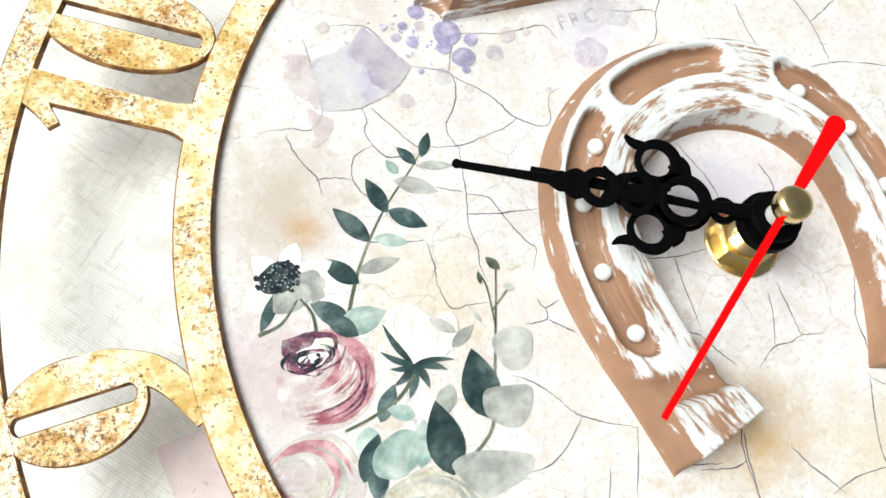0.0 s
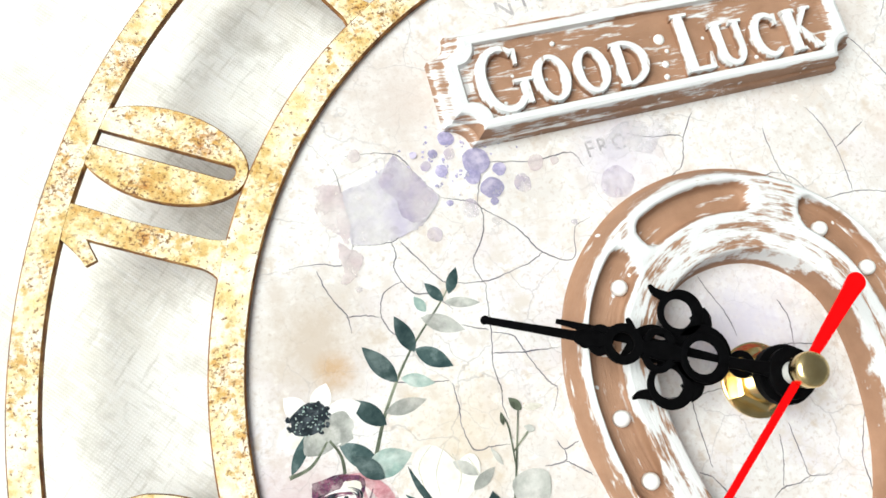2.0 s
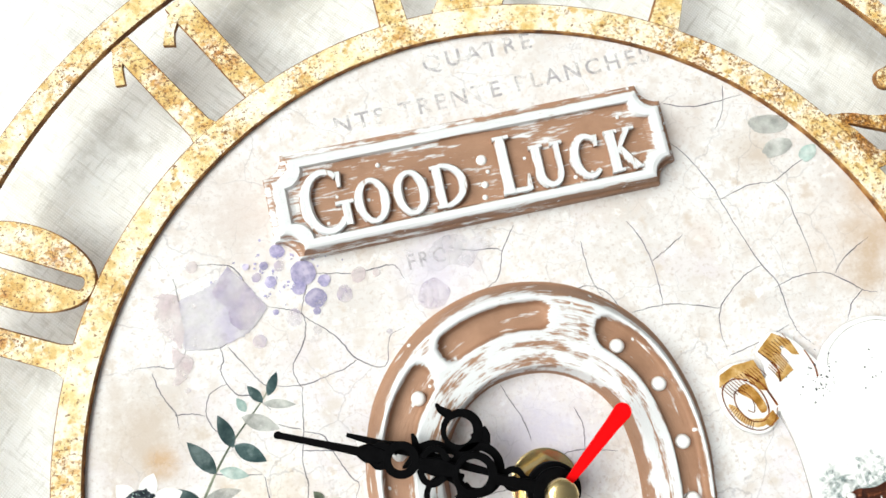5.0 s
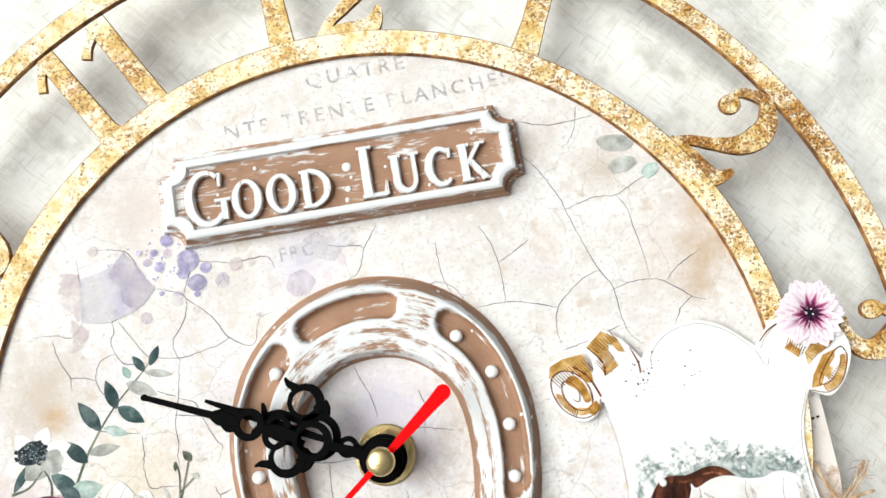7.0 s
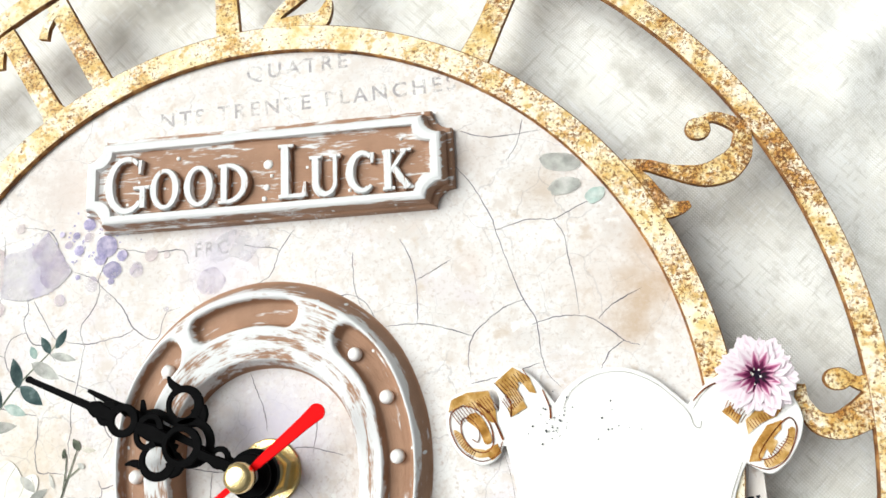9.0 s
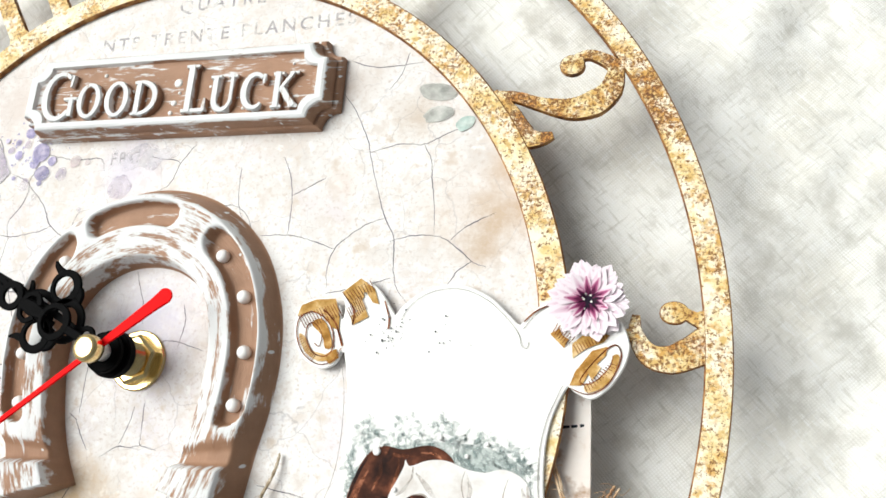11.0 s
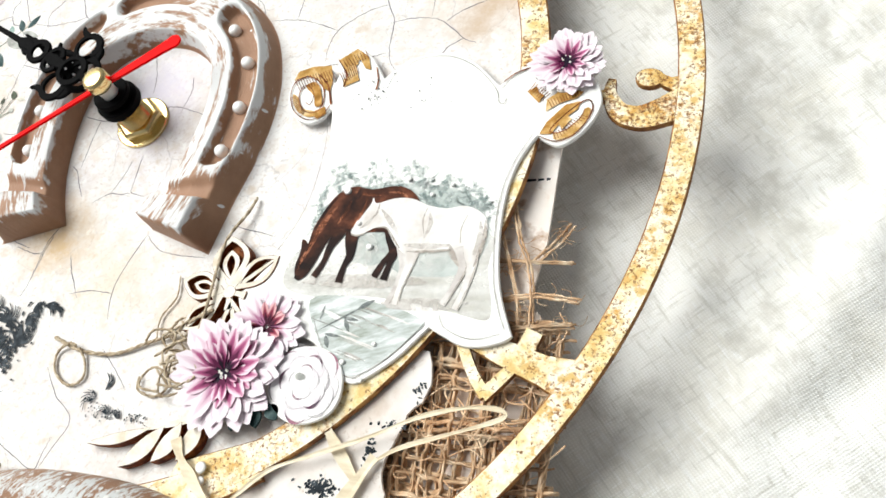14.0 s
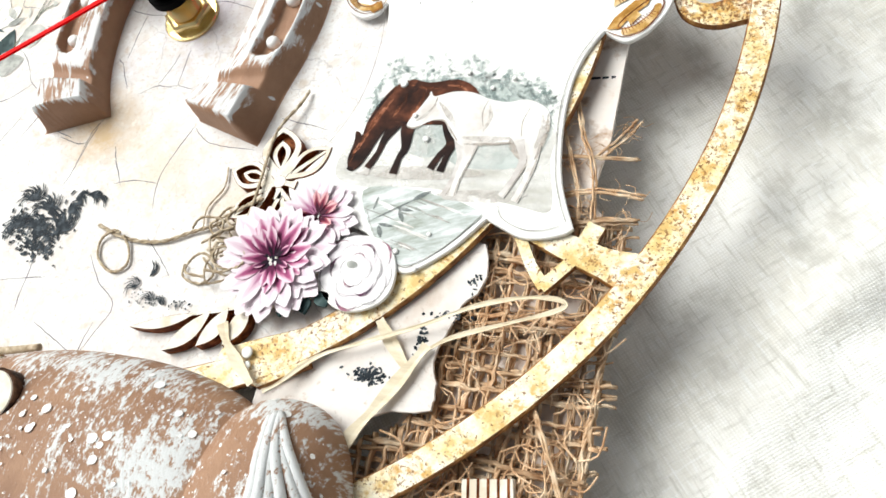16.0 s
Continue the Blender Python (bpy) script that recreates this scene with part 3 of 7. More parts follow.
# ---- the works: nut, shaft, pointers ----
def works():
    x, y = HUB
    bm = bmesh.new()
    turned(bm, x, y, [(8.8, 0.02), (8.8, 0.7), (8.4, 0.9)])
    part("washer", bm, m_brass, clock, "round brass washer")
    bm = bmesh.new()
    hexa = [[(x + r * math.cos(math.pi * i / 3 + 0.3), y + r * math.sin(math.pi * i / 3 + 0.3), z) for i in range(6)] for r, z in ((7.4, 0.9), (7.4, 3.2), (6.4, 3.8))]
    loft(bm, hexa)
    part("nut", bm, m_brass, clock, "brass hexagon nut")
    bm = bmesh.new()
    prof = []
    for i in range(16):
        prof += [(4.6, 3.8 + i * 0.5), (4.95, 4.05 + i * 0.5)]
    turned(bm, x, y, prof + [(4.2, 12.0)])
    part("threaded_shaft", bm, m_brass, clock, "threaded brass shaft")

    def pointer(name, label, angle, z, hub_r, fill):
        bm = bmesh.new()
        fill(bm, z, hub_r)
        ob = part(name, bm, m_black, clock, label)
        ob.matrix_basis = Matrix.Translation((x * MM, y * MM, 0)) @ Matrix.Rotation(radians(angle), 4, "Z")

    def ringlet(bm, cx, cy, ro, ri, z, dx=0.0, dy=0.0):
        hoop(bm, oval(cx, cy, ro, ro, n=28), oval(cx + dx, cy + dy, ri, ri, n=28), z, z + 0.9, 0.15)

    def ray(bm, pts, widths, z, n=4):
        STEP[0] = (STEP[0] + 1) % 7
        band(bm, spline(pts, n), widths, z, z + 0.88 - 0.03 * STEP[0], 0.8)

    def hour(bm, z, r):
        hoop(bm, oval(0, 0, r, r, n=40), oval(0, 0, 2.6, 2.6, n=40), z - 1.6, z + 1.0, 0.3)
        ray(bm, [(6, 0), (8, 0)], (3.2, 3), z)
        ringlet(bm, 10.2, 0, 3.0, 1.5, z)
        ray(bm, [(12.6, 0), (14.5, 0)], (2.6, 3), z)
        ringlet(bm, 19.2, 0, 6.6, 4.4, z)
        for s in (1, -1):
            ringlet(bm, 25.2, s * 8.0, 5.2, 3.3, z, 0.5, -s * 0.3)
            ray(bm, [(21.5, s * 9), (20, s * 7), (22, s * 4.5)], (4.2, 4.6, 2.8), z)
            ray(bm, [(29.0, s * 10.8), (31.5, s * 11.4), (33, s * 12.6)], (2.6, 1.8, 0.5), z)
            ray(bm, [(22, s * 3), (26, s * 2.8), (31, s * 3.0), (34, s * 1.2)], (2.2, 2, 2.2, 2.4), z)
            ray(bm, [(34.5, s * 0.5), (36, s * 3.2), (36.8, s * 4.2)], (2.2, 1.4, 0.5), z)
        ray(bm, [(15, 0), (25, 0), (40, 0)], (1.6, 2.2, 2.6), z)
        ray(bm, [(39, 0), (43, 0), (51, 0), (52, 0)], (3.6, 2, 1.1, 0.8), z)

    def minute(bm, z, r):
        hoop(bm, oval(0, 0, r, r, n=40), oval(0, 0, 2.6, 2.6, n=40), z - 0.6, z + 1.0, 0.3)
        ray(bm, [(4.5, 0), (12, 0), (15, 0)], (3.4, 2.4, 2.8), z)
        ringlet(bm, 19.8, 0, 5.4, 3.6, z, 0.4)
        ray(bm, [(24, 0), (29, 0), (34, 0)], (2.6, 4.6, 2.8), z)
        ringlet(bm, 37.8, 0, 4.4, 2.4, z)
        for s in (1, -1):
            ray(bm, [(27, s * 1.8), (29, s * 4), (31.5, s * 3.6), (33, s * 1.4)], (2, 1.6, 1.6, 1.6), z)
            ray(bm, [(41, s * 1.6), (43, s * 2.6), (45, s * 1.2)], (2, 1.6, 1.6), z)
        ray(bm, [(41.5, 0), (46, 0), (48.5, 0)], (3, 4.6, 2), z)
        ray(bm, [(47, 0), (58, 0), (67.6, 0)], (2.2, 1.7, 1.5), z)
        slab(bm, oval(67.6, 0, 0.95, 0.95, n=14), z, z + 0.88, 0.2)

    pointer("hour_pointer", "short ornate black clock pointer with pierced rings", 150.8, 12.6, 6.6, hour)
    pointer("minute_pointer", "long thin ornate black clock pointer", 154.1, 15.5, 5.6, minute)
    bm = bmesh.new()
    turned(bm, x, y, [(2.5, 11.0), (2.5, 19.6), (2.2, 19.9)], 32)
    part("collar", bm, m_plastic, clock, "white plastic collar")
    bm = bmesh.new()
    band(bm, [(-52, 0), (-20, 0), (2, 0), (8, 0), (20, 0), (24.5, 0)], (1.3, 1.5, 1.7, 2.6, 3.5, 4.3), 19.8, 20.5, 0.9)
    slab(bm, oval(24.3, 0, 2.15, 2.15, n=20), 19.82, 20.48, 0.1)
    ob = part("second_pointer", bm, m_red, clock, "thin red second pointer")
    ob.matrix_basis = Matrix.Translation((x * MM, y * MM, 0)) @ Matrix.Rotation(radians(36), 4, "Z")
    bm = bmesh.new()
    turned(bm, x, y, [(3.0, 19.7), (3.7, 20.6), (3.8, 23.2), (3.5, 24.0), (2.4, 24.4)], 40)
    smooth(part("cap", bm, m_brass, clock, "polished brass cap"))


works()


# ---- the horseshoe ----
def horseshoe():
    root = thing("horseshoe", "brown plaster horseshoe dry-brushed white, glued round the clock centre", "horseshoe")
    outer = [(0, 45.5), (16, 42.5), (29, 34.5), (38.5, 23), (43.8, 8), (44.8, -6), (43, -20), (39.8, -33), (36.5, -49)]
    inner = [(0, 21), (9, 19.5), (17, 14.5), (22.5, 6.5), (24.3, -3), (24, -13), (22, -25), (19, -34), (15.2, -42)]
    n = 16
    so, si = spline([(-outer[1][0], outer[1][1])] + outer, n)[n:], spline([(-inner[1][0], inner[1][1])] + inner, n)[n:]
    m = len(so)
    rows = [(k / n, (-so[k][0], so[k][1]), (-si[k][0], si[k][1])) for k in range(m - 1, 0, -1)] + [(k / n, so[k], si[k]) for k in range(m)]

    def ease(t):
        t = max(0.0, min(1.0, t))
        return t * t * (3 - 2 * t)

    cols = 52
    bm = bmesh.new()
    grid, coat = [], []
    run, last = 0.0, None
    for row_no, (u, o, i) in enumerate(rows):
        side = -1 if row_no < m - 1 else 1
        wid = math.hypot(o[0] - i[0], o[1] - i[1])
        centre = ((o[0] + i[0]) / 2, (o[1] + i[1]) / 2)
        run += math.hypot(centre[0] - last[0], centre[1] - last[1]) if last else 0.0
        last = centre
        row = []
        for c in range(cols + 1):
            v = c / cols
            x, y = i[0] + (o[0] - i[0]) * v, i[1] + (o[1] - i[1]) * v
            ei, eo = v * wid, (1 - v) * wid
            top = 8.3 - 0.9 * abs(v - 0.5) * 2
            heel = ease((u - 7.12) / 0.12)
            top += 3.4 * heel - 1.6 * ease((u - 6.6) / 0.3) * (1 - heel)
            if u > 7.9:
                top *= ease((8.0 - u) / 0.1)
            z = top * min(ease(ei / 2.3), ease(eo / 4.4))
            dv = (v - 0.61) * wid
            # one slot over the toe, off to one side, and one down each branch
            d1 = math.hypot(max(0, side * u - 0.62, -1.17 - side * u) * 15, dv) - 3.5
            d2 = math.hypot(max(0, 2.08 - u, u - 5.98) * 14, dv) - 3.9
            d = min(d1, d2)
            slot = ease((0.7 - d) / 1.3)
            z -= slot * 3.6
            vert = bm.verts.new(Vector((x, y, max(z, 0.02))) * MM)
            white = 0.62
            if eo < 5.2:
                white = 0.14 + 0.58 * ease((eo - 2.0) / 2.4)
            if ei < 1.8:
                low = 0.3 + 0.9 * ease((u - 1.8) / 1.0)
                white = 0.06 + 0.56 * ease((ei - low) / 0.7)
            white += 0.22 * ease((2.2 - abs(d - 1.4)) / 2.0) * (eo > 2.5)
            if slot > 0.15:
                white = 0.62 - 0.5 * ease((slot - 0.15) / 0.5)
            if 6.5 < u < 7.14:
                white = min(white, 0.62 - 0.5 * ease((u - 6.5) / 0.3))
            if u > 7.9 or (u > 7.1 and eo < 3.4):
                white = 0.05
            coat.append((white, (run, v * wid)))
            row.append(vert)
        grid.append(row)
    for a in range(len(grid) - 1):
        for c in range(cols):
            bm.faces.new((grid[a][c], grid[a][c + 1], grid[a + 1][c + 1], grid[a + 1][c])).smooth = True
    brush_on(bm, lambda p, v: coat[v][0], lambda p, v: coat[v][1])
    part("shoe_body", bm, m_shoe, root)
    for s in (1, -1):
        for p in ((26.5, 22.2), (34.4, 10.2), (36.2, -5.3), (34.6, -19.6)):
            bm = bmesh.new()
            turned(bm, s * p[0], p[1], [(1.9, 4.4), (1.9, 5.8), (1.5, 6.6), (0.8, 7.0)], 14)
            smooth(part("nail_head", bm, m_nail, root))
    root.location.x = -1.2 * MM
    return root


horseshoe()


# ---- the raised sign ----
def notched(hx, hy, c, n=7):
    out = []
    for sx, sy, a0 in ((1, 1, 270), (-1, 1, 0), (-1, -1, 90), (1, -1, 180)):
        for k in range(n):
            a = radians(a0 - 90 * k / (n - 1))
            out.append((sx * hx + c * math.cos(a), sy * hy + c * math.sin(a)))
    return out


def sign():
    root = thing("good_luck_sign", "brown plaster plate with notched corners and raised whitewashed letters", "sign")
    root.matrix_basis = pose(1.2 * MM, 75.8 * MM, 0, 0, 0, -2.0)
    bm = bmesh.new()
    # half width, half height, notch, height, amount of white, shift of the outer flange
    steps = [(55.2, 14.3, 5.6, 0.02, 0.05, 1.2), (55.0, 14.2, 5.6, 2.2, 0.12, 1.2), (54.5, 13.9, 5.5, 2.9, 0.36, 1.2), (53.4, 12.9, 5.3, 3.2, 0.2, 0.7), (53.0, 12.6, 5.2, 5.6, 0.1, 0.5), (52.5, 12.2, 5.1, 7.0, 0.25, 0.4), (52.0, 11.8, 5.0, 7.6, 0.75, 0.3), (51.2, 11.1, 5.0, 7.9, 1.0, 0.3), (49.4, 9.7, 4.9, 7.8, 0.9, 0.3), (48.8, 9.2, 4.9, 6.6, 0.28, 0.3), (47.6, 8.6, 4.6, 6.3, 0.24, 0.0), (38.0, 3.6, 2.4, 6.3, 0.2, 0.0)]
    rows = [at_z([(x, y + up) for x, y in notched(hx, hy, c)], z) for hx, hy, c, z, _, up in steps]
    loft(bm, rows, True, True)
    heights = [w for _, _, _, _, w, _ in steps for _ in rows[0]]

    def worn(p, v):
        return heights[v] + 0.3 * max(0.0, min(1.0, (-36 - p.x) / 12)) + 0.26 * math.exp(-((p.x - 3) / 6) ** 2)

    brush_on(bm, worn, lambda p, v: (p.x, p.y + 0.5 * p.z))
    part("plate", bm, m_shoe, root)

    def arc(cx, cy, a, b, t0, t1, n=18):
        return [(cx + a * math.cos(radians(t0 + (t1 - t0) * k / n)), cy + b * math.sin(radians(t0 + (t1 - t0) * k / n))) for k in range(n + 1)]

    def letter(strokes):
        bm = bmesh.new()
        for k, (pts, widths) in enumerate(strokes):
            band(bm, pts, [w * 1.12 for w in widths], 6.2 + 0.01 * k, 8.5 - 0.08 * k, 0.62)
        brush_on(bm, lambda p, v: 0.98 if p.z > 8.0 else 0.40 if p.z > 7.2 else 0.05, lambda p, v: (p.y, p.x))
        part("letter", bm, m_shoe, root)

    lo, hi = -8.4, 3.0
    mid, tall = (lo + hi) / 2, (hi - lo) / 2 - 0.3
    letter([(arc(-39.4, -0.6, 5.4, 7.8, 52, 318), (1.6, 2.2, 3.2, 2.2, 1.8)), ([(-34.6, -7.6), (-34.6, -1.6)], (2.2, 2.2)), ([(-37.4, -1.6), (-32.6, -1.6)], (1.2, 1.2)), ([(-35.4, 6.6), (-35.6, 2.6)], (1.6, 1.0))])
    for cx in (-27.8, -17.6):
        letter([(arc(cx, mid, 3.4, tall, 0, 360, 28), (2.6, 1.5, 2.6, 1.5, 2.6))])
    letter([([(-10.0, lo), (-10.0, hi)], (2.4, 2.4)), (arc(-9.6, mid, 5.8, tall, 88, -88), (1.4, 2.7, 1.4)), ([(-11.8, lo + 0.4), (-8.4, lo + 0.4)], (1.1, 1.1)), ([(-11.8, hi - 0.4), (-8.4, hi - 0.4)], (1.1, 1.1))])
    for k, (cx, cy, r) in enumerate(((2.4, 2.4, 1.5), (1.9, -4.3, 1.0), (1.2, -7.6, 0.8), (-13.4, 0.4, 0.6), (41.0, 6.4, 0.5), (3.4, -1.0, 0.6), (-24.6, 6.6, 0.7), (26.0, -7.2, 0.6))):
        bm = bmesh.new()
        turned(bm, cx, cy, [(r, 6.1), (r * 0.92, 6.5), (r * 0.55, 6.72), (r * 0.1, 6.78)], 14)
        smooth(part("paint_drop", bm, m_nail, root))
    letter([([(8.0, lo), (8.0, 7.2)], (2.8, 2.8)), ([(6.0, 6.8), (10.4, 6.8)], (1.2, 1.2)), ([(6.0, lo + 0.5), (13.4, lo + 0.5)], (1.4, 1.6)), ([(13.2, lo + 0.2), (13.6, -4.0)], (1.8, 0.8))])
    letter([([(16.8, hi), (16.8, lo + 4)] + arc(19.6, lo + 3.8, 2.8, 3.6, 180, 360, 12) + [(22.4, lo + 4), (22.4, hi)], (2.4, 2.4, 1.8, 1.5, 1.5)), ([(15.0, hi - 0.3), (18.6, hi - 0.3)], (1.1, 1.1)), ([(20.8, hi - 0.3), (24.0, hi - 0.3)], (1.1, 1.1))])
    letter([(arc(30.2, mid, 3.6, tall, 50, 312), (1.4, 2.2, 2.8, 2.0, 1.2)), ([(33.0, hi - 0.4), (32.9, hi - 3.4)], (1.5, 0.9))])
    letter([([(37.4, lo), (37.4, hi)], (2.4, 2.4)), ([(38.0, mid - 0.6), (42.4, hi - 0.2)], (1.4, 1.4)), ([(38.8, mid + 0.6), (43, lo + 0.2)], (2.2, 2.4)), ([(35.8, lo + 0.4), (39.2, lo + 0.4)], (1.1, 1.1)), ([(35.8, hi - 0.4), (39.2, hi - 0.4)], (1.1, 1.1)), ([(41, hi - 0.3), (44, hi - 0.3)], (1, 1)), ([(41.4, lo + 0.4), (44.6, lo + 0.4)], (1, 1))])


sign()


# ---- colours of print, wood and fibre ----
def wash(name, dark, mid, pale, scale=110, rough=0.62, vary=0.0, **more):
    more.setdefault("spec", 0.1)
    return mat(name, [(0.36, dark), (0.5, mid), (0.64, pale)], scale, rough, 0.0, 0.08, 1500, vary=vary, **more)


m_leaf_dark = wash("dark_teal_watercolour", (0.022, 0.045, 0.048), (0.05, 0.085, 0.085), (0.15, 0.20, 0.20), 150, vary=0.25)
m_leaf_teal = wash("pale_teal_watercolour", (0.22, 0.34, 0.31), (0.38, 0.50, 0.46), (0.58, 0.66, 0.62), 160, vary=0.15, sheer=(200, 0.6, 1.0))
m_leaf_grey = wash("grey_green_watercolour", (0.30, 0.31, 0.29), (0.46, 0.47, 0.44), (0.62, 0.62, 0.59), 160, vary=0.15, sheer=(200, 0.55, 0.95))
m_stem = wash("olive_ink", (0.06, 0.07, 0.05), (0.12, 0.14, 0.10), (0.25, 0.27, 0.2), 200)
m_ink = wash("dark_blue_grey_ink", (0.012, 0.016, 0.022), (0.022, 0.029, 0.036), (0.075, 0.09, 0.105), 500)
m_letter_ink = wash("faded_grey_ink", (0.36, 0.34, 0.36), (0.46, 0.44, 0.46), (0.60, 0.58, 0.58), 500, sheer=(150, 0.0, 0.85))
m_crack = wash("dark_crack_line", (0.07, 0.065, 0.10), (0.14, 0.13, 0.16), (0.34, 0.31, 0.33), 130, sheer=(90, 0.45, 1.0))
m_rose = wash("rose_watercolour", (0.34, 0.10, 0.14), (0.55, 0.27, 0.30), (0.72, 0.50, 0.51), 200, sheer=(300, 0.7, 1.0))
m_rose_pale = wash("pale_rose_watercolour", (0.66, 0.50, 0.50), (0.76, 0.66, 0.65), (0.80, 0.75, 0.73), 200, sheer=(200, 0.4, 0.9))
m_rose_dark = wash("dark_plum_watercolour", (0.06, 0.025, 0.06), (0.16, 0.06, 0.11), (0.42, 0.18, 0.25), 260, sheer=(600, 0.4, 1.0))
m_cream = wash("cream_petal_watercolour", (0.66, 0.60, 0.45), (0.76, 0.73, 0.63), (0.80, 0.78, 0.73), 200, sheer=(200, 0.4, 0.9))
m_white_petal = wash("white_petal_watercolour", (0.70, 0.67, 0.58), (0.80, 0.785, 0.75), (0.83, 0.82, 0.81), 130)
m_violet = wash("violet_watercolour", (0.24, 0.22, 0.46), (0.38, 0.35, 0.56), (0.56, 0.51, 0.64), 260, vary=0.2, sheer=(260, 0.45, 0.95))
m_violet_pale = wash("pale_violet_watercolour", (0.42, 0.36, 0.52), (0.56, 0.49, 0.60), (0.66, 0.58, 0.63), 180, sheer=(110, 0.1, 0.65))
m_violet_faint = wash("faint_lilac_watercolour", (0.56, 0.52, 0.64), (0.66, 0.63, 0.69), (0.72, 0.70, 0.71), 150, sheer=(120, 0.25, 0.8))
m_violet_trace = wash("trace_of_lilac_watercolour", (0.60, 0.57, 0.66), (0.68, 0.66, 0.70), (0.73, 0.71, 0.72), 150, sheer=(90, 0.0, 0.55))
m_rose_faint = wash("faint_rose_watercolour", (0.64, 0.53, 0.56), (0.71, 0.62, 0.63), (0.74, 0.68, 0.68), 150, sheer=(120, 0.25, 0.8))
m_rose_paper = wash("faintly_mauve_paper", (0.66, 0.61, 0.65), (0.78, 0.75, 0.77), (0.83, 0.82, 0.825), 150)
m_tan = wash("tan_scroll_print", (0.34, 0.18, 0.04), (0.52, 0.31, 0.10), (0.70, 0.52, 0.28), 240)
m_line = wash("fine_grey_print_line", (0.16, 0.14, 0.12), (0.30, 0.28, 0.26), (0.48, 0.46, 0.44), 300)
m_burn = wash("burnt_plywood_edge", (0.06, 0.014, 0.004), (0.17, 0.045, 0.012), (0.30, 0.105, 0.032), 400)
m_bark = wash("dark_bark", (0.012, 0.006, 0.004), (0.04, 0.018, 0.010), (0.11, 0.055, 0.03), 300)
m_ply = wash("pale_painted_plywood", (0.66, 0.58, 0.46), (0.76, 0.71, 0.62), (0.80, 0.77, 0.71), 200)
m_jute = mat("jute_fibre", [(0.3, (0.24, 0.175, 0.11)), (0.5, (0.46, 0.37, 0.26)), (0.7, (0.68, 0.59, 0.46))], 500, 0.9, 0.0, 0.5, 3000, spec=0.1)
m_burlap = mat("brown_burlap_fibre", [(0.3, (0.34, 0.17, 0.08)), (0.5, (0.62, 0.42, 0.26)), (0.7, (0.84, 0.71, 0.54))], 200, 0.9, 0.0, 0.5, 2500, spec=0.1, vary=0.3)
m_raffia = mat("pale_raffia", [(0.3, (0.58, 0.47, 0.31)), (0.5, (0.70, 0.61, 0.45)), (0.7, (0.78, 0.71, 0.57))], 90, 0.5, 0.0, 0.3, 1500, stretch=(1, 4, 1))
m_torn = mat("printed_torn_paper", [(0.3, (0.60, 0.53, 0.48)), (0.5, (0.73, 0.68, 0.645)), (0.7, (0.79, 0.76, 0.74))], 50, 0.65, 0.0, 0.35, 500, [((0.54, 0.43, 0.35), 60, 0.56, 0.74), ((0.52, 0.44, 0.38), 420, 0.60, 0.72)])
m_tag = mat("brown_stained_tag_paper", [(0.30, (0.20, 0.10, 0.05)), (0.41, (0.56, 0.42, 0.31)), (0.49, (0.76, 0.69, 0.64)), (0.7, (0.84, 0.81, 0.79))], 34, 0.7, 0.0, 0.3, 600, [((0.36, 0.22, 0.13), 120, 0.56, 0.70)])
m_under = mat("stained_pinkish_paper", [(0.3, (0.56, 0.43, 0.34)), (0.5, (0.74, 0.64, 0.57)), (0.7, (0.83, 0.77, 0.72))], 60, 0.7, 0.0, 0.15, 900)
m_pink_card = mat("pink_printed_card", [(0.3, (0.62, 0.50, 0.49)), (0.7, (0.74, 0.66, 0.65))], 120, 0.65, 0.0, 0.1, 900, [((0.50, 0.40, 0.42), 500, 0.6, 0.7)])
m_figure = dry_brushed("whitewashed_brown_plaster", (0.25, 0.13, 0.075), (0.35, 0.20, 0.12), (0.66, 0.675, 0.68), 0.7, 520)
m_bay = wash("chestnut_print", (0.012, 0.005, 0.004), (0.055, 0.018, 0.010), (0.17, 0.055, 0.028), 120)
m_bay_limb = wash("dark_brown_print", (0.010, 0.005, 0.005), (0.022, 0.009, 0.007), (0.07, 0.025, 0.015), 200)
m_pale_coat = wash("white_coat_print", (0.60, 0.56, 0.53), (0.74, 0.725, 0.71), (0.82, 0.81, 0.80), 110)
m_tree = wash("misty_tree_print", (0.27, 0.34, 0.33), (0.40, 0.47, 0.46), (0.58, 0.63, 0.61), 300, vary=0.15, sheer=(260, 0.03, 0.38))
m_shade = wash("warm_grey_print_shade", (0.32, 0.27, 0.23), (0.46, 0.40, 0.35), (0.62, 0.57, 0.52), 300, sheer=(300, 0.25, 0.85))
m_mist = wash("misty_wash_print", (0.46, 0.52, 0.50), (0.58, 0.63, 0.61), (0.70, 0.73, 0.71), 200, sheer=(90, 0.25, 0.85))
m_pale_shade = wash("shaded_coat_print", (0.46, 0.42, 0.40), (0.60, 0.57, 0.55), (0.74, 0.72, 0.70), 140)
m_tree_dark = wash("blue_green_tree_print", (0.20, 0.27, 0.26), (0.31, 0.39, 0.38), (0.48, 0.55, 0.53), 300, sheer=(260, 0.03, 0.4))
m_tan_dark = wash("dark_tan_scroll_print", (0.26, 0.12, 0.02), (0.42, 0.21, 0.05), (0.60, 0.38, 0.14), 300)
m_reed = wash("grey_reed_print", (0.08, 0.10, 0.10), (0.18, 0.20, 0.20), (0.36, 0.38, 0.37), 300, sheer=(300, 0.5, 1.0))
m_soft_shade = wash("pale_warm_print_shade", (0.44, 0.38, 0.34), (0.56, 0.51, 0.47), (0.68, 0.65, 0.62), 200, sheer=(200, 0.1, 0.7))
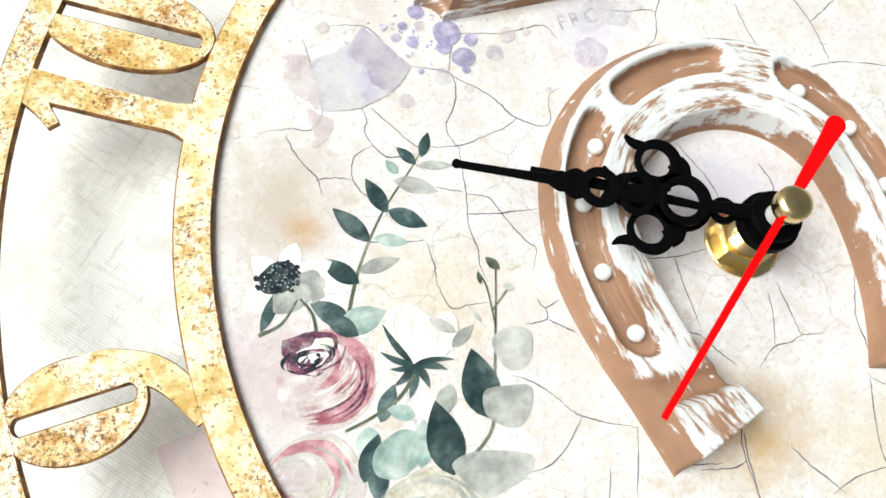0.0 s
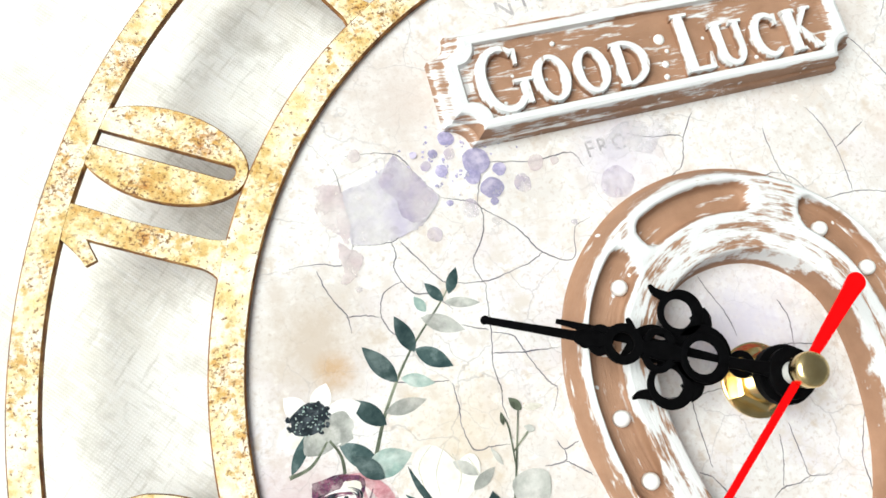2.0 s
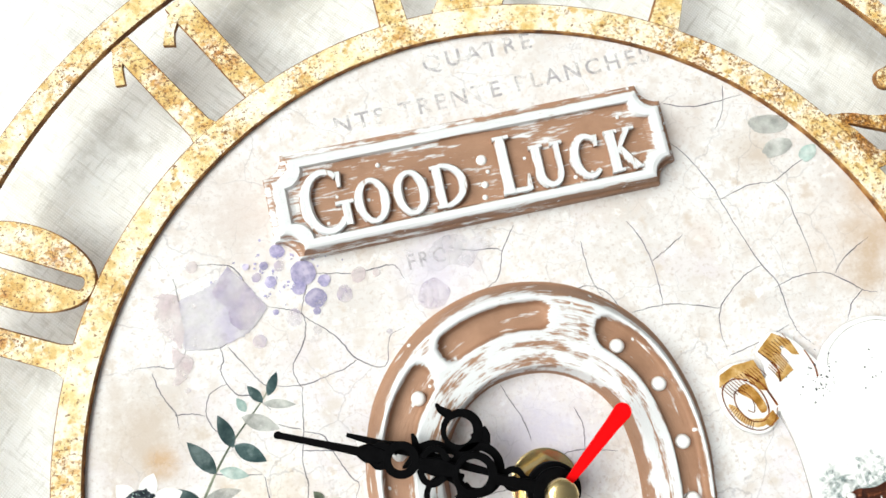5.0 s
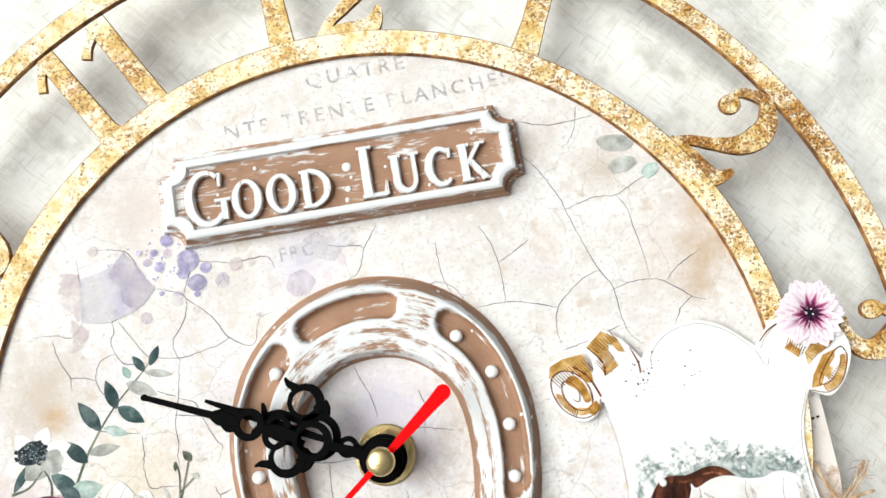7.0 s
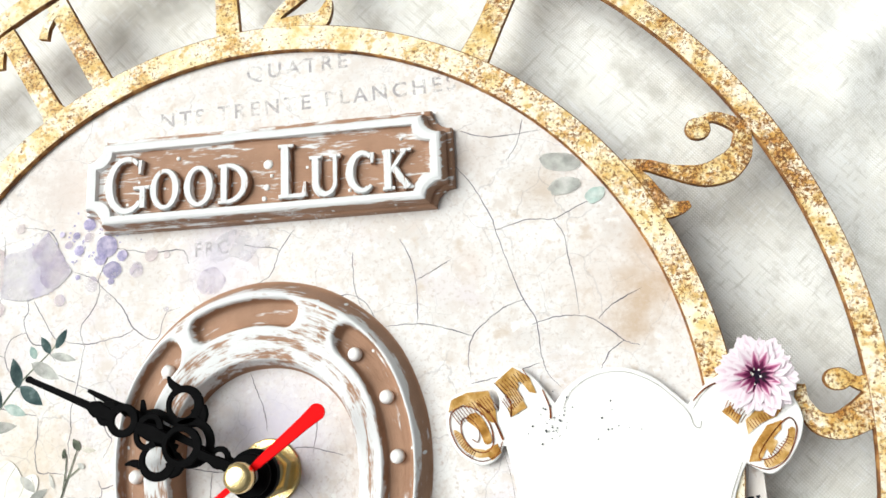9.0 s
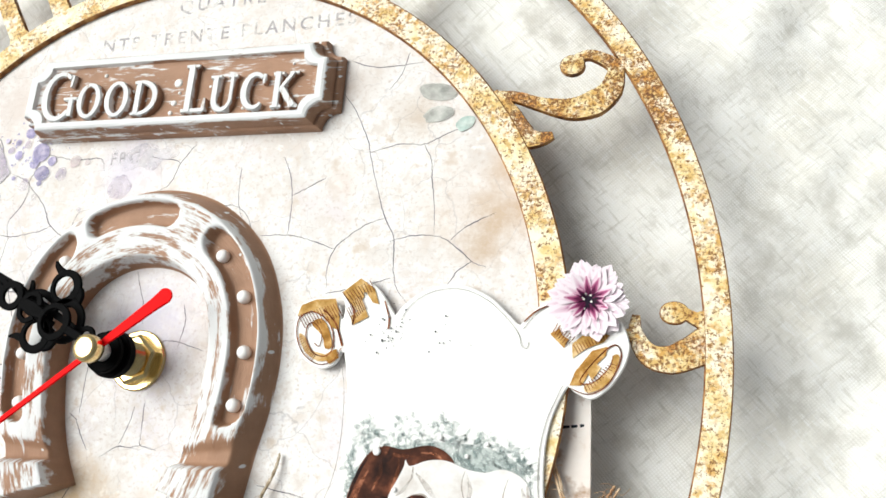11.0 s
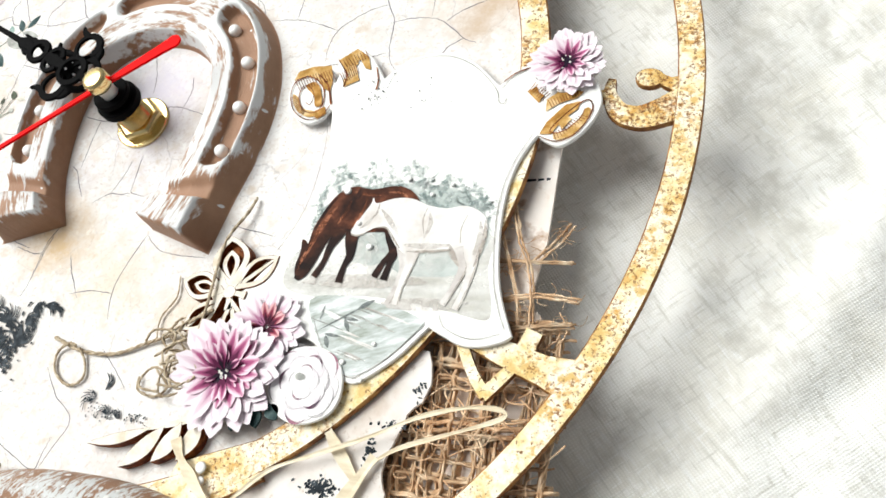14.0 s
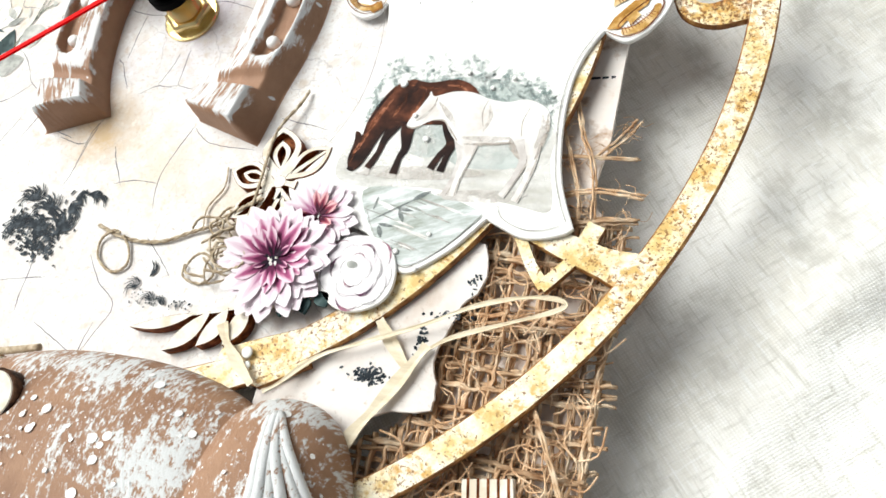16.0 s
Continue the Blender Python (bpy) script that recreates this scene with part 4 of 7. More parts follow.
m_chestnut = wash("light_chestnut_print", (0.16, 0.05, 0.025), (0.27, 0.09, 0.045), (0.38, 0.16, 0.09), 240, sheer=(240, 0.2, 0.9))
m_meadow = wash("pale_ground_print", (0.52, 0.51, 0.46), (0.64, 0.63, 0.60), (0.74, 0.74, 0.72), 90, sheer=(60, 0.2, 0.9), stretch=(1, 4, 1))
m_pond = wash("pond_print", (0.31, 0.34, 0.30), (0.49, 0.53, 0.52), (0.73, 0.755, 0.76), 150, stretch=(0.7, 3, 1), turn=-20)


def jitter(pts, n=5, amount=0.35, seed=0):
    rnd = random.Random(seed)
    return [(p[0] + rnd.uniform(-amount, amount), p[1] + rnd.uniform(-amount, amount)) for p in spline(pts, n)]


def lettering(parent, words, x, y, height, width, material, z, name="printed_word"):
    """Flat words in the built-in font, fitted to a width."""
    cu = bpy.data.curves.new(name, "FONT")
    cu.body, cu.size, cu.fill_mode = words, 1.0, "FRONT"
    cu.space_character, cu.offset = 1.35, 0.012
    tmp = new(name, cu)
    bpy.context.view_layer.update()
    me = bpy.data.meshes.new_from_object(tmp.evaluated_get(bpy.context.evaluated_depsgraph_get()))
    bpy.data.objects.remove(tmp)
    xs = [v.co.x for v in me.vertices]
    ys = [v.co.y for v in me.vertices]
    sx, sy = width / (max(xs) - min(xs)), height / (max(ys) - min(ys))
    for v in me.vertices:
        v.co = Vector((x + (v.co.x - min(xs)) * sx, y + v.co.y * sy, z)) * MM
    me.materials.clear()
    me.materials.append(material)
    ob = new(name, me)
    ob.parent = parent
    return ob


# ---- what is printed on the dial ----
def dial_print():
    cracks = bmesh.new()
    count = [0]

    def crack(pts):
        """One printed crack: a wavering line that thins out at both ends."""
        count[0] += 1
        line(cracks, jitter(pts, 8, 0.13, count[0]), (0.10, 0.30, 0.20, 0.34, 0.24, 0.08), 0.03)

    crack([(55.5, 73.8), (60.3, 67.3), (65.0, 57.3), (65.8, 53.2), (69.6, 39.4), (71.6, 33.2), (74.5, 27.0), (74.9, 18.2), (76.2, 12.8), (79.5, 8.7)])
    crack([(65.8, 53.2), (75.1, 55.2), (82.1, 54.6), (88.0, 57.0), (95.9, 59.9)])
    crack([(82.1, 54.6), (84.4, 49.6), (84.8, 44.2), (85.7, 36.9), (86.0, 27.7)])
    crack([(73.4, 26.3), (79.8, 27.6), (87.6, 27.0), (93.5, 23.0), (97.0, 19.7), (100.9, 18.0)])
    crack([(97.0, 19.7), (92.9, 17.1), (90.0, 12.5)])
    crack([(90.8, 25.8), (95.2, 29.6), (103.2, 33.2)])
    crack([(71.6, 33.2), (65.9, 31.4), (60.8, 28.1), (57.0, 24.6), (55.2, 18.9), (55.6, 13.4)])
    crack([(57.0, 24.6), (49.4, 27.6), (42.1, 29.4), (33.4, 29.5)])
    crack([(42.1, 29.4), (42.5, 35.4), (42.5, 41.5), (41.1, 48.9), (38.7, 53.8)])
    crack([(42.5, 41.5), (47.9, 43.9), (52.8, 46.4)])
    crack([(25.1, 51.4), (24.9, 46.1), (25.3, 39.9), (26.9, 35.2)])
    crack([(8.5, 60.1), (3.9, 54.0), (0.9, 47.6), (-3.9, 45.1)])
    crack([(-10.0, 58.7), (-3.6, 56.1), (1.5, 55.4), (3.9, 54.0)])
    crack([(19.0, 38.6), (22.6, 39.6), (25.8, 38.4), (28.7, 35.7), (31.0, 30.0)])
    crack([(-6.1, 20.2), (-4.5, 15.3), (-2.8, 10.8), (-2.0, 6.5), (-2.0, 4.0)])
    crack([(11.3, 9.5), (12.3, 4.3), (10.8, -2.8)])
    crack([(3.1, -2.0), (6.6, -1.1), (10.7, -1.5), (19.4, -4.1)])
    crack([(58.5, 83.2), (66.8, 80.3), (81.2, 80.5)])
    crack([(76.4, 84.3), (74.2, 77.3), (70.4, 72.6)])
    crack([(55.3, 11.8), (65.1, 13.5), (74.3, 15.8)])
    crack([(-78.4, 70.2), (-72.5, 69.5), (-66.4, 67.2), (-64.0, 61.9), (-61.6, 56.6), (-60.0, 55.0), (-63.2, 51.7), (-65.7, 50.1), (-70.9, 48.5), (-73.9, 47.6), (-78.9, 48.2), (-82.6, 49.0)])
    crack([(-81.7, 68.0), (-81.7, 63.4), (-81.7, 58.8), (-81.3, 54.3), (-82.6, 49.0), (-84.6, 46.4), (-86.9, 45.3), (-90.9, 47.0), (-97.6, 47.6)])
    crack([(-60.0, 55.0), (-55.8, 53.3), (-52.2, 51.4), (-50.3, 49.1), (-46.1, 44.9), (-43.3, 41.1), (-40.4, 35.8), (-33.9, 32.3), (-30.9, 39.3), (-26.2, 40.9)])
    crack([(-47.3, 61.6), (-49.3, 56.6), (-51.5, 51.7), (-51.2, 48.5), (-52.8, 43.7), (-56.9, 38.1), (-56.4, 33.6), (-55.8, 32.4)])
    crack([(-55.8, 32.4), (-56.9, 27.3), (-58.0, 21.3), (-59.9, 14.2), (-59.8, 8.8), (-60.6, 5.0), (-60.1, 0.9)])
    crack([(-40.4, 35.8), (-44.4, 34.3), (-50.3, 33.4), (-55.7, 33.0), (-64.7, 34.9)])
    crack([(-73.9, 47.6), (-73.7, 44.6), (-75.0, 41.6), (-74.2, 38.1), (-72.0, 34.7), (-68.5, 33.4), (-66.1, 30.6), (-64.7, 28.8)])
    crack([(-71.9, 47.3), (-69.0, 42.1), (-65.6, 36.2), (-63.2, 34.5)])
    crack([(-74.2, 38.1), (-78.5, 36.9), (-80.4, 33.9), (-80.7, 30.5), (-79.5, 27.4), (-76.4, 23.1)])
    crack([(-91.9, 45.6), (-91.2, 41.1), (-89.8, 37.3), (-88.2, 34.0), (-88.2, 29.9)])
    crack([(-88.4, 33.7), (-83.6, 32.7), (-81.2, 31.4)])
    crack([(-47.6, 60.8), (-41.0, 59.2), (-34.3, 57.8), (-25.5, 57.6), (-23.5, 53.1)])
    crack([(-59.6, 16.9), (-52.9, 15.2), (-43.9, 13.7)])
    crack([(-64.1, 24.8), (-58.4, 22.1)])
    crack([(-58.0, 21.3), (-53.4, 19.2), (-52.1, 15.4), (-50.5, 10.8), (-48.6, 6.8), (-47.5, 5.1), (-50.0, 0.5)])
    crack([(-83.2, 17.3), (-77.6, 15.4), (-70.5, 13.7)])
    crack([(-70.0, 13.2), (-70.1, 7.9), (-70.7, 3.5), (-69.8, -1.9), (-65.8, -2.5), (-61.6, -3.2)])
    crack([(-51.4, -5.6), (-50.3, -7.9), (-46.7, -7.1)])
    crack([(-50.3, -7.9), (-50.9, -10.3), (-55.8, -10.1)])
    crack([(-50.9, -10.3), (-47.8, -13.2), (-45.9, -15.1)])
    crack([(-62.4, -19.3), (-58.9, -21.6), (-55.4, -25.8), (-53.1, -29.6), (-51.3, -31.6), (-46.2, -34.8), (-40.8, -37.4)])
    crack([(-51.3, -31.6), (-54.4, -34.5), (-58.9, -37.7), (-63.0, -38.7), (-67.8, -38.4)])
    crack([(-41.0, -37.4), (-42.8, -41.9), (-46.6, -50.2)])
    crack([(-24.2, -4.1), (-18.5, -5.6), (-9.4, -6.2)])
    crack([(-17.9, -6.0), (-18.5, -10.3), (-18.8, -15.6), (-19.0, -22.2)])
    crack([(-22.4, -22.0), (-19.8, -23.9), (-17.5, -27.9), (-14.7, -32.3)])
    crack([(2.5, -18.1), (2.4, -24.1), (2.5, -28.2), (2.8, -30.5), (8.0, -31.9)])
    crack([(2.8, -30.5), (-0.5, -31.2), (-4.9, -31.2), (-9.9, -34.1)])
    crack([(-0.6, -19.8), (-1.9, -24.8), (-4.4, -30.9)])
    crack([(21.7, -21.1), (16.9, -30.6), (16.3, -35.8), (15.7, -39.6)])
    crack([(-10.8, -51.3), (-8.9, -55.6), (-7.0, -58.6), (-3.5, -64.0)])
    crack([(-19.6, -45.4), (-20.8, -50.4), (-22.0, -58.5)])
    crack([(-31.7, -49.5), (-24.6, -51.3), (-21.6, -50.8)])
    crack([(-39.3, -31.0), (-37.1, -27.3), (-32.6, -26.3)])
    crack([(13.4, -43.9), (10.0, -52.2), (7.9, -61.1), (9.4, -69.5)])
    crack([(13.4, -43.9), (18.7, -48.1), (25.6, -49.5), (34.6, -49.9)])
    crack([(8.2, -61.9), (0.5, -61.6), (-6.7, -63.0)])
    crack([(-53.9, -52.1), (-49.6, -43.0)])
    crack([(-18.6, -42.6), (-21.2, -48.4), (-22.2, -59.6), (-23.7, -65.2)])
    crack([(-14.6, -104.7), (-6.1, -108.3), (1.6, -111.0), (3.1, -106.3), (4.1, -102.3)])
    crack([(-5.0, -84.2), (1.2, -91.7), (8.2, -97.2), (5.4, -105.2), (2.7, -111.3)])
    crack([(10.9, -77.7), (17.8, -83.5), (22.1, -87.8)])
    crack([(-31.7, -94.6), (-16.9, -92.1)])
    crack([(-23.0, -87.7), (-23.0, -97.7), (-22.5, -102.5)])
    crack([(-38.0, -46.4), (-26.8, -49.7)])
    crack([(40.1, -40.0), (47.4, -41.4), (54.5, -42.8)])
    ob = part("craquelure", cracks, m_crack, dial, "dark printed craquelure lines")
    ob["kind"] = "stuff"

    level = [0.04]

    def leaf(base, tip, w, material, fat=0.45, bend=0.0):
        level[0] += 0.0012
        bm = bmesh.new()
        o = leaf_outline(base, tip, w, 10, fat, bend)
        flat(bm, o, level[0])
        ob = part("printed_leaf", bm, material, dial)
        return ob

    def stem(pts, w=(0.5, 0.8)):
        level[0] += 0.0012
        bm = bmesh.new()
        line(bm, spline(pts, 6), w, level[0])
        part("printed_stem", bm, m_stem, dial)

    def patch(name, pts, material):
        level[0] += 0.0012
        bm = bmesh.new()
        flat(bm, pts, level[0])
        return part(name, bm, material, dial)

    # the sprig
    stem([(-63, 35.5), (-67.2, 31.1), (-77.3, 22.1), (-85.5, 11.8), (-91, 2)], (0.3, 0.5, 0.9))
    for b, t, w, m in (((-64.8, 32.5), (-61.3, 38), 2.6, m_leaf_dark), ((-66.4, 31.2), (-69.4, 36.4), 2.6, m_leaf_dark), ((-66.4, 31), (-58.3, 28.6), 2.4, m_leaf_grey), ((-71, 30), (-72.6, 34), 2.4, m_leaf_teal), ((-72.4, 29), (-63.6, 23.6), 4.0, m_leaf_grey),
                       ((-76, 22), (-78.2, 31), 3.8, m_leaf_dark), ((-75.8, 22.6), (-68.6, 16.6), 4.2, m_leaf_dark), ((-81.5, 16.8), (-87, 26.4), 4.2, m_leaf_dark), ((-80.6, 17.4), (-73.6, 14.2), 3.0, m_leaf_teal), ((-86, 11.2), (-76.4, 11.4), 3.4, m_leaf_grey),
                       ((-86.4, 8.6), (-92.6, 16), 4.2, m_leaf_dark), ((-90.4, 0.5), (-97.5, 8), 4.6, m_leaf_dark), ((-93.4, 0.6), (-82.8, 1.4), 6.0, m_leaf_teal)):
        leaf(b, t, w, m)
    # the anemone with its dark eye
    for k, (t, w, m) in enumerate((((-90.5, 14.8), 5, m_white_petal), ((-94, 8), 6, m_leaf_grey), ((-97, 7.6), 5, m_white_petal), ((-104, 8), 5.5, m_white_petal), ((-110, 11), 5, m_white_petal), ((-108.5, 4.4), 2.6, m_leaf_dark), ((-96.5, 21), 4.5, m_white_petal), ((-106, 20.5), 4.5, m_white_petal))):
        leaf((-101.5, 13.5), t, w, m, 0.6)
    patch("printed_petal", oval(-99, 10.5, 6.5, 3.2, 25, 24, 0.2, 4), m_leaf_grey)
    rnd = random.Random(7)
    eye = bmesh.new()
    for k in range(70):
        a, r = rnd.uniform(0, 6.28), 4.6 * rnd.random() ** 0.5
        flat(eye, oval(-102 + r * math.cos(a) * 1.05, 14.6 + r * math.sin(a) * 0.8, rnd.uniform(0.3, 0.7), rnd.uniform(0.2, 0.5), rnd.uniform(0, 180), 7), 0.19 + 0.0002 * k)
    flat(eye, oval(-102, 14.6, 4.2, 3.3, 10, 26, 0.15, 3), 0.185)
    for k in range(46):
        a, r = rnd.uniform(0, 6.28), 4.4 * rnd.random() ** 0.6
        flat(eye, oval(-102 + r * math.cos(a), 14.6 + r * 0.8 * math.sin(a), rnd.uniform(0.12, 0.3), rnd.uniform(0.1, 0.2), rnd.uniform(0, 180), 6), 0.206 + 0.0002 * k, 1)
    part("flower_eye", eye, [m_ink, m_leaf_teal], dial, "dark blue speckled flower centre")
    stem([(-99, 9), (-97.5, 5), (-98, 0)], (0.5, 0.8))
    stem([(-99.5, 9), (-104, 5), (-109, 4)], (0.4, 0.9))

    # roses: cups of crescents round an off-centre heart
    def rose(cx, cy, r, skins, heart, seed, turns):
        rnd = random.Random(seed)
        patch("printed_rose", oval(cx, cy, r, r * 0.92, 30, 40, 0.05, seed), skins[0])
        for k in range(turns):
            f = 1 - k / turns
            a0 = rnd.uniform(0, 360)
            rr = r * (0.25 + 0.7 * f)
            ox, oy = cx - (1 - f) * r * 0.22, cy + (1 - f) * r * 0.28
            pts = [(ox + rr * math.cos(radians(a0 + q)) * rnd.uniform(0.97, 1.03), oy + rr * 0.9 * math.sin(radians(a0 + q)) * rnd.uniform(0.97, 1.03)) for q in range(0, rnd.randint(110, 210), 12)]
            level[0] += 0.0012
            bm = bmesh.new()
            line(bm, spline(pts, 2), (0.1, r * rnd.uniform(0.06, 0.2), r * rnd.uniform(0.04, 0.16), 0.1), level[0])
            part("printed_petal", bm, skins[1 + k % (len(skins) - 1)], dial)
        for k in range(20):
            a = rnd.uniform(0, 360)
            rr = r * rnd.uniform(0.06, 0.46)
            leaf((cx - r * 0.3 + rr * math.cos(radians(a)), cy + r * 0.32 + rr * 0.6 * math.sin(radians(a))), (cx - r * 0.3 + rr * math.cos(radians(a + 75)), cy + r * 0.32 + rr * 0.6 * math.sin(radians(a + 75))), r * 0.09, heart)

    # the pink rose: petals swept round a dark heart near its upper edge
    rnd = random.Random(19)
    rx, ry, rr = -98.3, -8.6, 10.4
    hx, hy = rx - 2.6, ry + 4.6
    patch("printed_rose", oval(rx, ry, rr, rr * 0.95, 30, 48, 0.07, 3), m_rose_pale)
    for k in range(54):
        q = rnd.uniform(2.2, 15.0)
        a0 = rnd.uniform(-125, -30) + (25 if q < 6 else 0)
        pts = [(hx + q * (1 + 0.0009 * b) * math.cos(radians(a0 + b)), hy + 0.86 * q * math.sin(radians(a0 + b))) for b in range(0, rnd.randint(30, 95), 7)]
        pts = [p for p in pts if math.hypot(p[0] - rx, (p[1] - ry) / 0.95) < rr * 0.98]
        if len(pts) > 2:
            level[0] += 0.0008
            bm = bmesh.new()
            line(bm, spline(pts, 2), (0.06, rnd.uniform(0.3, 1.2), rnd.uniform(0.2, 0.7), 0.06), level[0])
            part("printed_petal", bm, (m_rose, m_rose, m_rose_pale, m_white_petal, m_rose_dark)[k % 5 if k % 10 != 4 else 0], dial)
    for pts, material in (([(-99.4, 1.6), (-93.3, 0.3), (-89.8, -3.8), (-88.8, -9.0), (-90.9, -14.3), (-95.1, -17.1), (-99.8, -17.5), (-102.6, -15.4), (-97.7, -14.5), (-93.3, -11.2), (-92.1, -6.8), (-94.1, -2.5), (-98.1, 0.0)], m_rose), ([(-108.9, -13.4), (-104.5, -14.0), (-100.0, -14.3), (-95.8, -12.7), (-93.3, -9.4), (-95.5, -11.7), (-99.2, -11.6), (-103.9, -11.9), (-107.8, -11.4)], m_rose_pale), ([(-104.8, 1.5), (-99.1, 1.8), (-94.4, -0.2), (-94.6, -2.9), (-97.6, -5.0), (-101.2, -5.7), (-104.0, -4.0), (-105.6, -1.5)], m_rose_dark), ([(-98.1, 0.0), (-95.4, -0.8), (-95.3, -2.4), (-98.1, -3.9), (-100.5, -4.1), (-100.5, -1.9)], m_white_petal)):
        patch("printed_petal", jitter(pts + pts[:1], 5, 0.15, len(pts))[:-1], material)
    for pts, w in (([(-90.0, -7.4), (-92.0, -12.8), (-96.3, -15.5), (-101.7, -16.1)], (0.1, 0.8, 0.5, 0.1)), ([(-91.6, -5.7), (-91.8, -10.5), (-95.1, -13.5), (-100.2, -14.8)], (0.1, 0.7, 0.3, 0.1)), ([(-89.9, -9.9), (-93.2, -15.0), (-98.5, -17.1)], (0.1, 0.6, 0.1)), ([(-104.6, -0.1), (-104.2, -4.7), (-100.3, -7.5)], (0.1, 0.5, 0.1)), ([(-100.1, -6.6), (-95.1, -5.8), (-92.9, -3.1)], (0.1, 0.6, 0.2))):
        level[0] += 0.0012
        bm = bmesh.new()
        line(bm, spline(pts, 6), w, level[0])
        part("printed_petal", bm, m_rose_dark, dial)
    for k in range(44):
        q, a0 = rnd.uniform(0.5, 4.8), rnd.uniform(0, 360)
        pts = [(hx + 1.15 * q * math.cos(radians(a0 + b)), hy + 0.55 * q * math.sin(radians(a0 + b)) + 0.1 * q) for b in range(0, rnd.randint(50, 120), 12)]
        level[0] += 0.0008
        bm = bmesh.new()
        line(bm, spline(pts, 2), (0.08, rnd.uniform(0.4, 1.1), 0.08), level[0])
        part("printed_petal", bm, (m_rose_dark, m_ink, m_rose_dark, m_white_petal, m_ink)[k % 5], dial)
    rose(-107, -27.5, 10.5, (m_rose_faint, m_rose_pale, m_cream, m_leaf_grey, m_cream, m_rose), m_rose_pale, 5, 18)
    rose(-87, -42, 12.0, (m_cream, m_leaf_grey, m_cream, m_cream), m_leaf_grey, 8, 18)
    # the white bud with its dark calyx
    patch("printed_petal", oval(-79.0, -5.2, 5.2, 7.0, 22, 30, 0.08, 2), m_white_petal)
    patch("printed_petal", oval(-73.6, -7, 3.2, 5.2, -40, 24, 0.08, 6), m_white_petal)
    leaf((-75, -3), (-70, -7.5), 2.6, m_leaf_grey)
    for pts in (((-82, -9), (-82.4, -2), (-78.6, 1.6)), ((-79.6, -9), (-79, -4), (-75.6, 1)), ((-76, -9.6), (-74, -6), (-74.6, -1.4)), ((-72.6, -11), (-70.4, -7.4), (-71.6, -3))):
        level[0] += 0.0012
        bm = bmesh.new()
        line(bm, spline(pts, 6), (0.2, 0.3, 0.15), level[0])
        part("printed_petal", bm, m_cream, dial)
    for t, w in (((-84, -17.4), 1.9), ((-86.2, -14), 1.6), ((-84.6, -1.0), 1.5), ((-86.8, -6.4), 1.4), ((-79.4, -16.6), 1.7), ((-74.6, -14.2), 1.8), ((-72.4, -12.6), 1.2), ((-86, -10.4), 1.2)):
        leaf((-81.0, -11.0), t, w, m_leaf_dark, 0.4, 0.5)
    for b, t, w, m in (((-90, -2), (-95.4, 4.6), 4.0, m_leaf_dark), ((-91, -20), (-86, -13.6), 3.4, m_leaf_dark), ((-75, -17), (-79.4, -23), 4.0, m_leaf_grey), ((-84, -21), (-89, -17.6), 3.2, m_leaf_teal), ((-72.4, -10), (-66.4, -6.8), 2.6, m_leaf_grey), ((-86, -31), (-82.6, -22), 4.6, m_leaf_teal)):
        leaf(b, t, w, m)
    stem([(-81.5, -13), (-86, -16.5), (-92, -18.5), (-98, -19.5)], (0.7, 0.5))
    # leaves under the bud
    stem([(-57.3, 4.5), (-61.5, -6.9), (-65, -16), (-70, -28), (-78, -33)], (0.3, 0.5, 0.7))
    stem([(-61.5, -5), (-58, -2.5), (-56, -1)], (0.3, 0.5))
    stem([(-62, -8), (-61, 0), (-61.5, 3)], (0.3, 0.4))
    leaf((-70, -26), (-68.6, -11.4), 8.0, m_leaf_dark, 0.42)
    leaf((-80.3, -34.3), (-79.2, -19.2), 7.6, m_leaf_dark, 0.42)
    patch("printed_leaf", [p[:2] for p in spline([(-63.7, -10.8), (-59.4, -9.5), (-55.6, -11.4), (-56.4, -15.6), (-59.0, -18.5), (-62.4, -18.2), (-64.0, -15.0)], 4, True)], m_leaf_grey)
    patch("printed_leaf", [p[:2] for p in spline([(-68.8, -20.5), (-63.7, -21.0), (-59.3, -22.7), (-61.4, -27.5), (-65.0, -29.5), (-68.6, -27.5), (-70.3, -24.6)], 4, True)], m_leaf_grey)
    patch("printed_leaf", [p[:2] for p in spline([(-80.0, -32.1), (-76.0, -31.1), (-71.5, -32.1), (-64.2, -35.4), (-66.1, -38.8), (-70.8, -40.0), (-75.7, -40.3), (-78.9, -35.8)], 4, True)], m_leaf_grey)
    for b, t, w, m in (((-93.5, -20), (-95.5, -27), 5, m_leaf_teal), ((-97.5, -30), (-92, -22), 4.5, m_leaf_dark), ((-96, -34), (-93, -26), 4, m_leaf_dark), ((-57, 3), (-59, 6.4), 2.2, m_stem), ((-56.6, 3.4), (-52, 2.6), 1.6, m_cream), ((-55.5, -2), (-57.6, -0.5), 1.6, m_leaf_grey), ((-62, 1), (-61.6, 4), 1.0, m_stem), ((-64.6, -7), (-66.2, -2.6), 1.2, m_leaf_grey)):
        leaf(b, t, w, m)
    patch("printed_leaf", oval(-89.5, -27, 5.4, 4.2, 20, 26, 0.1, 14), m_leaf_teal)
    # violet wash and its drops
    def blot(pts, material):
        patch("violet_wash", jitter(pts + pts[:1], 6, 0.22, len(pts))[:-1], material)

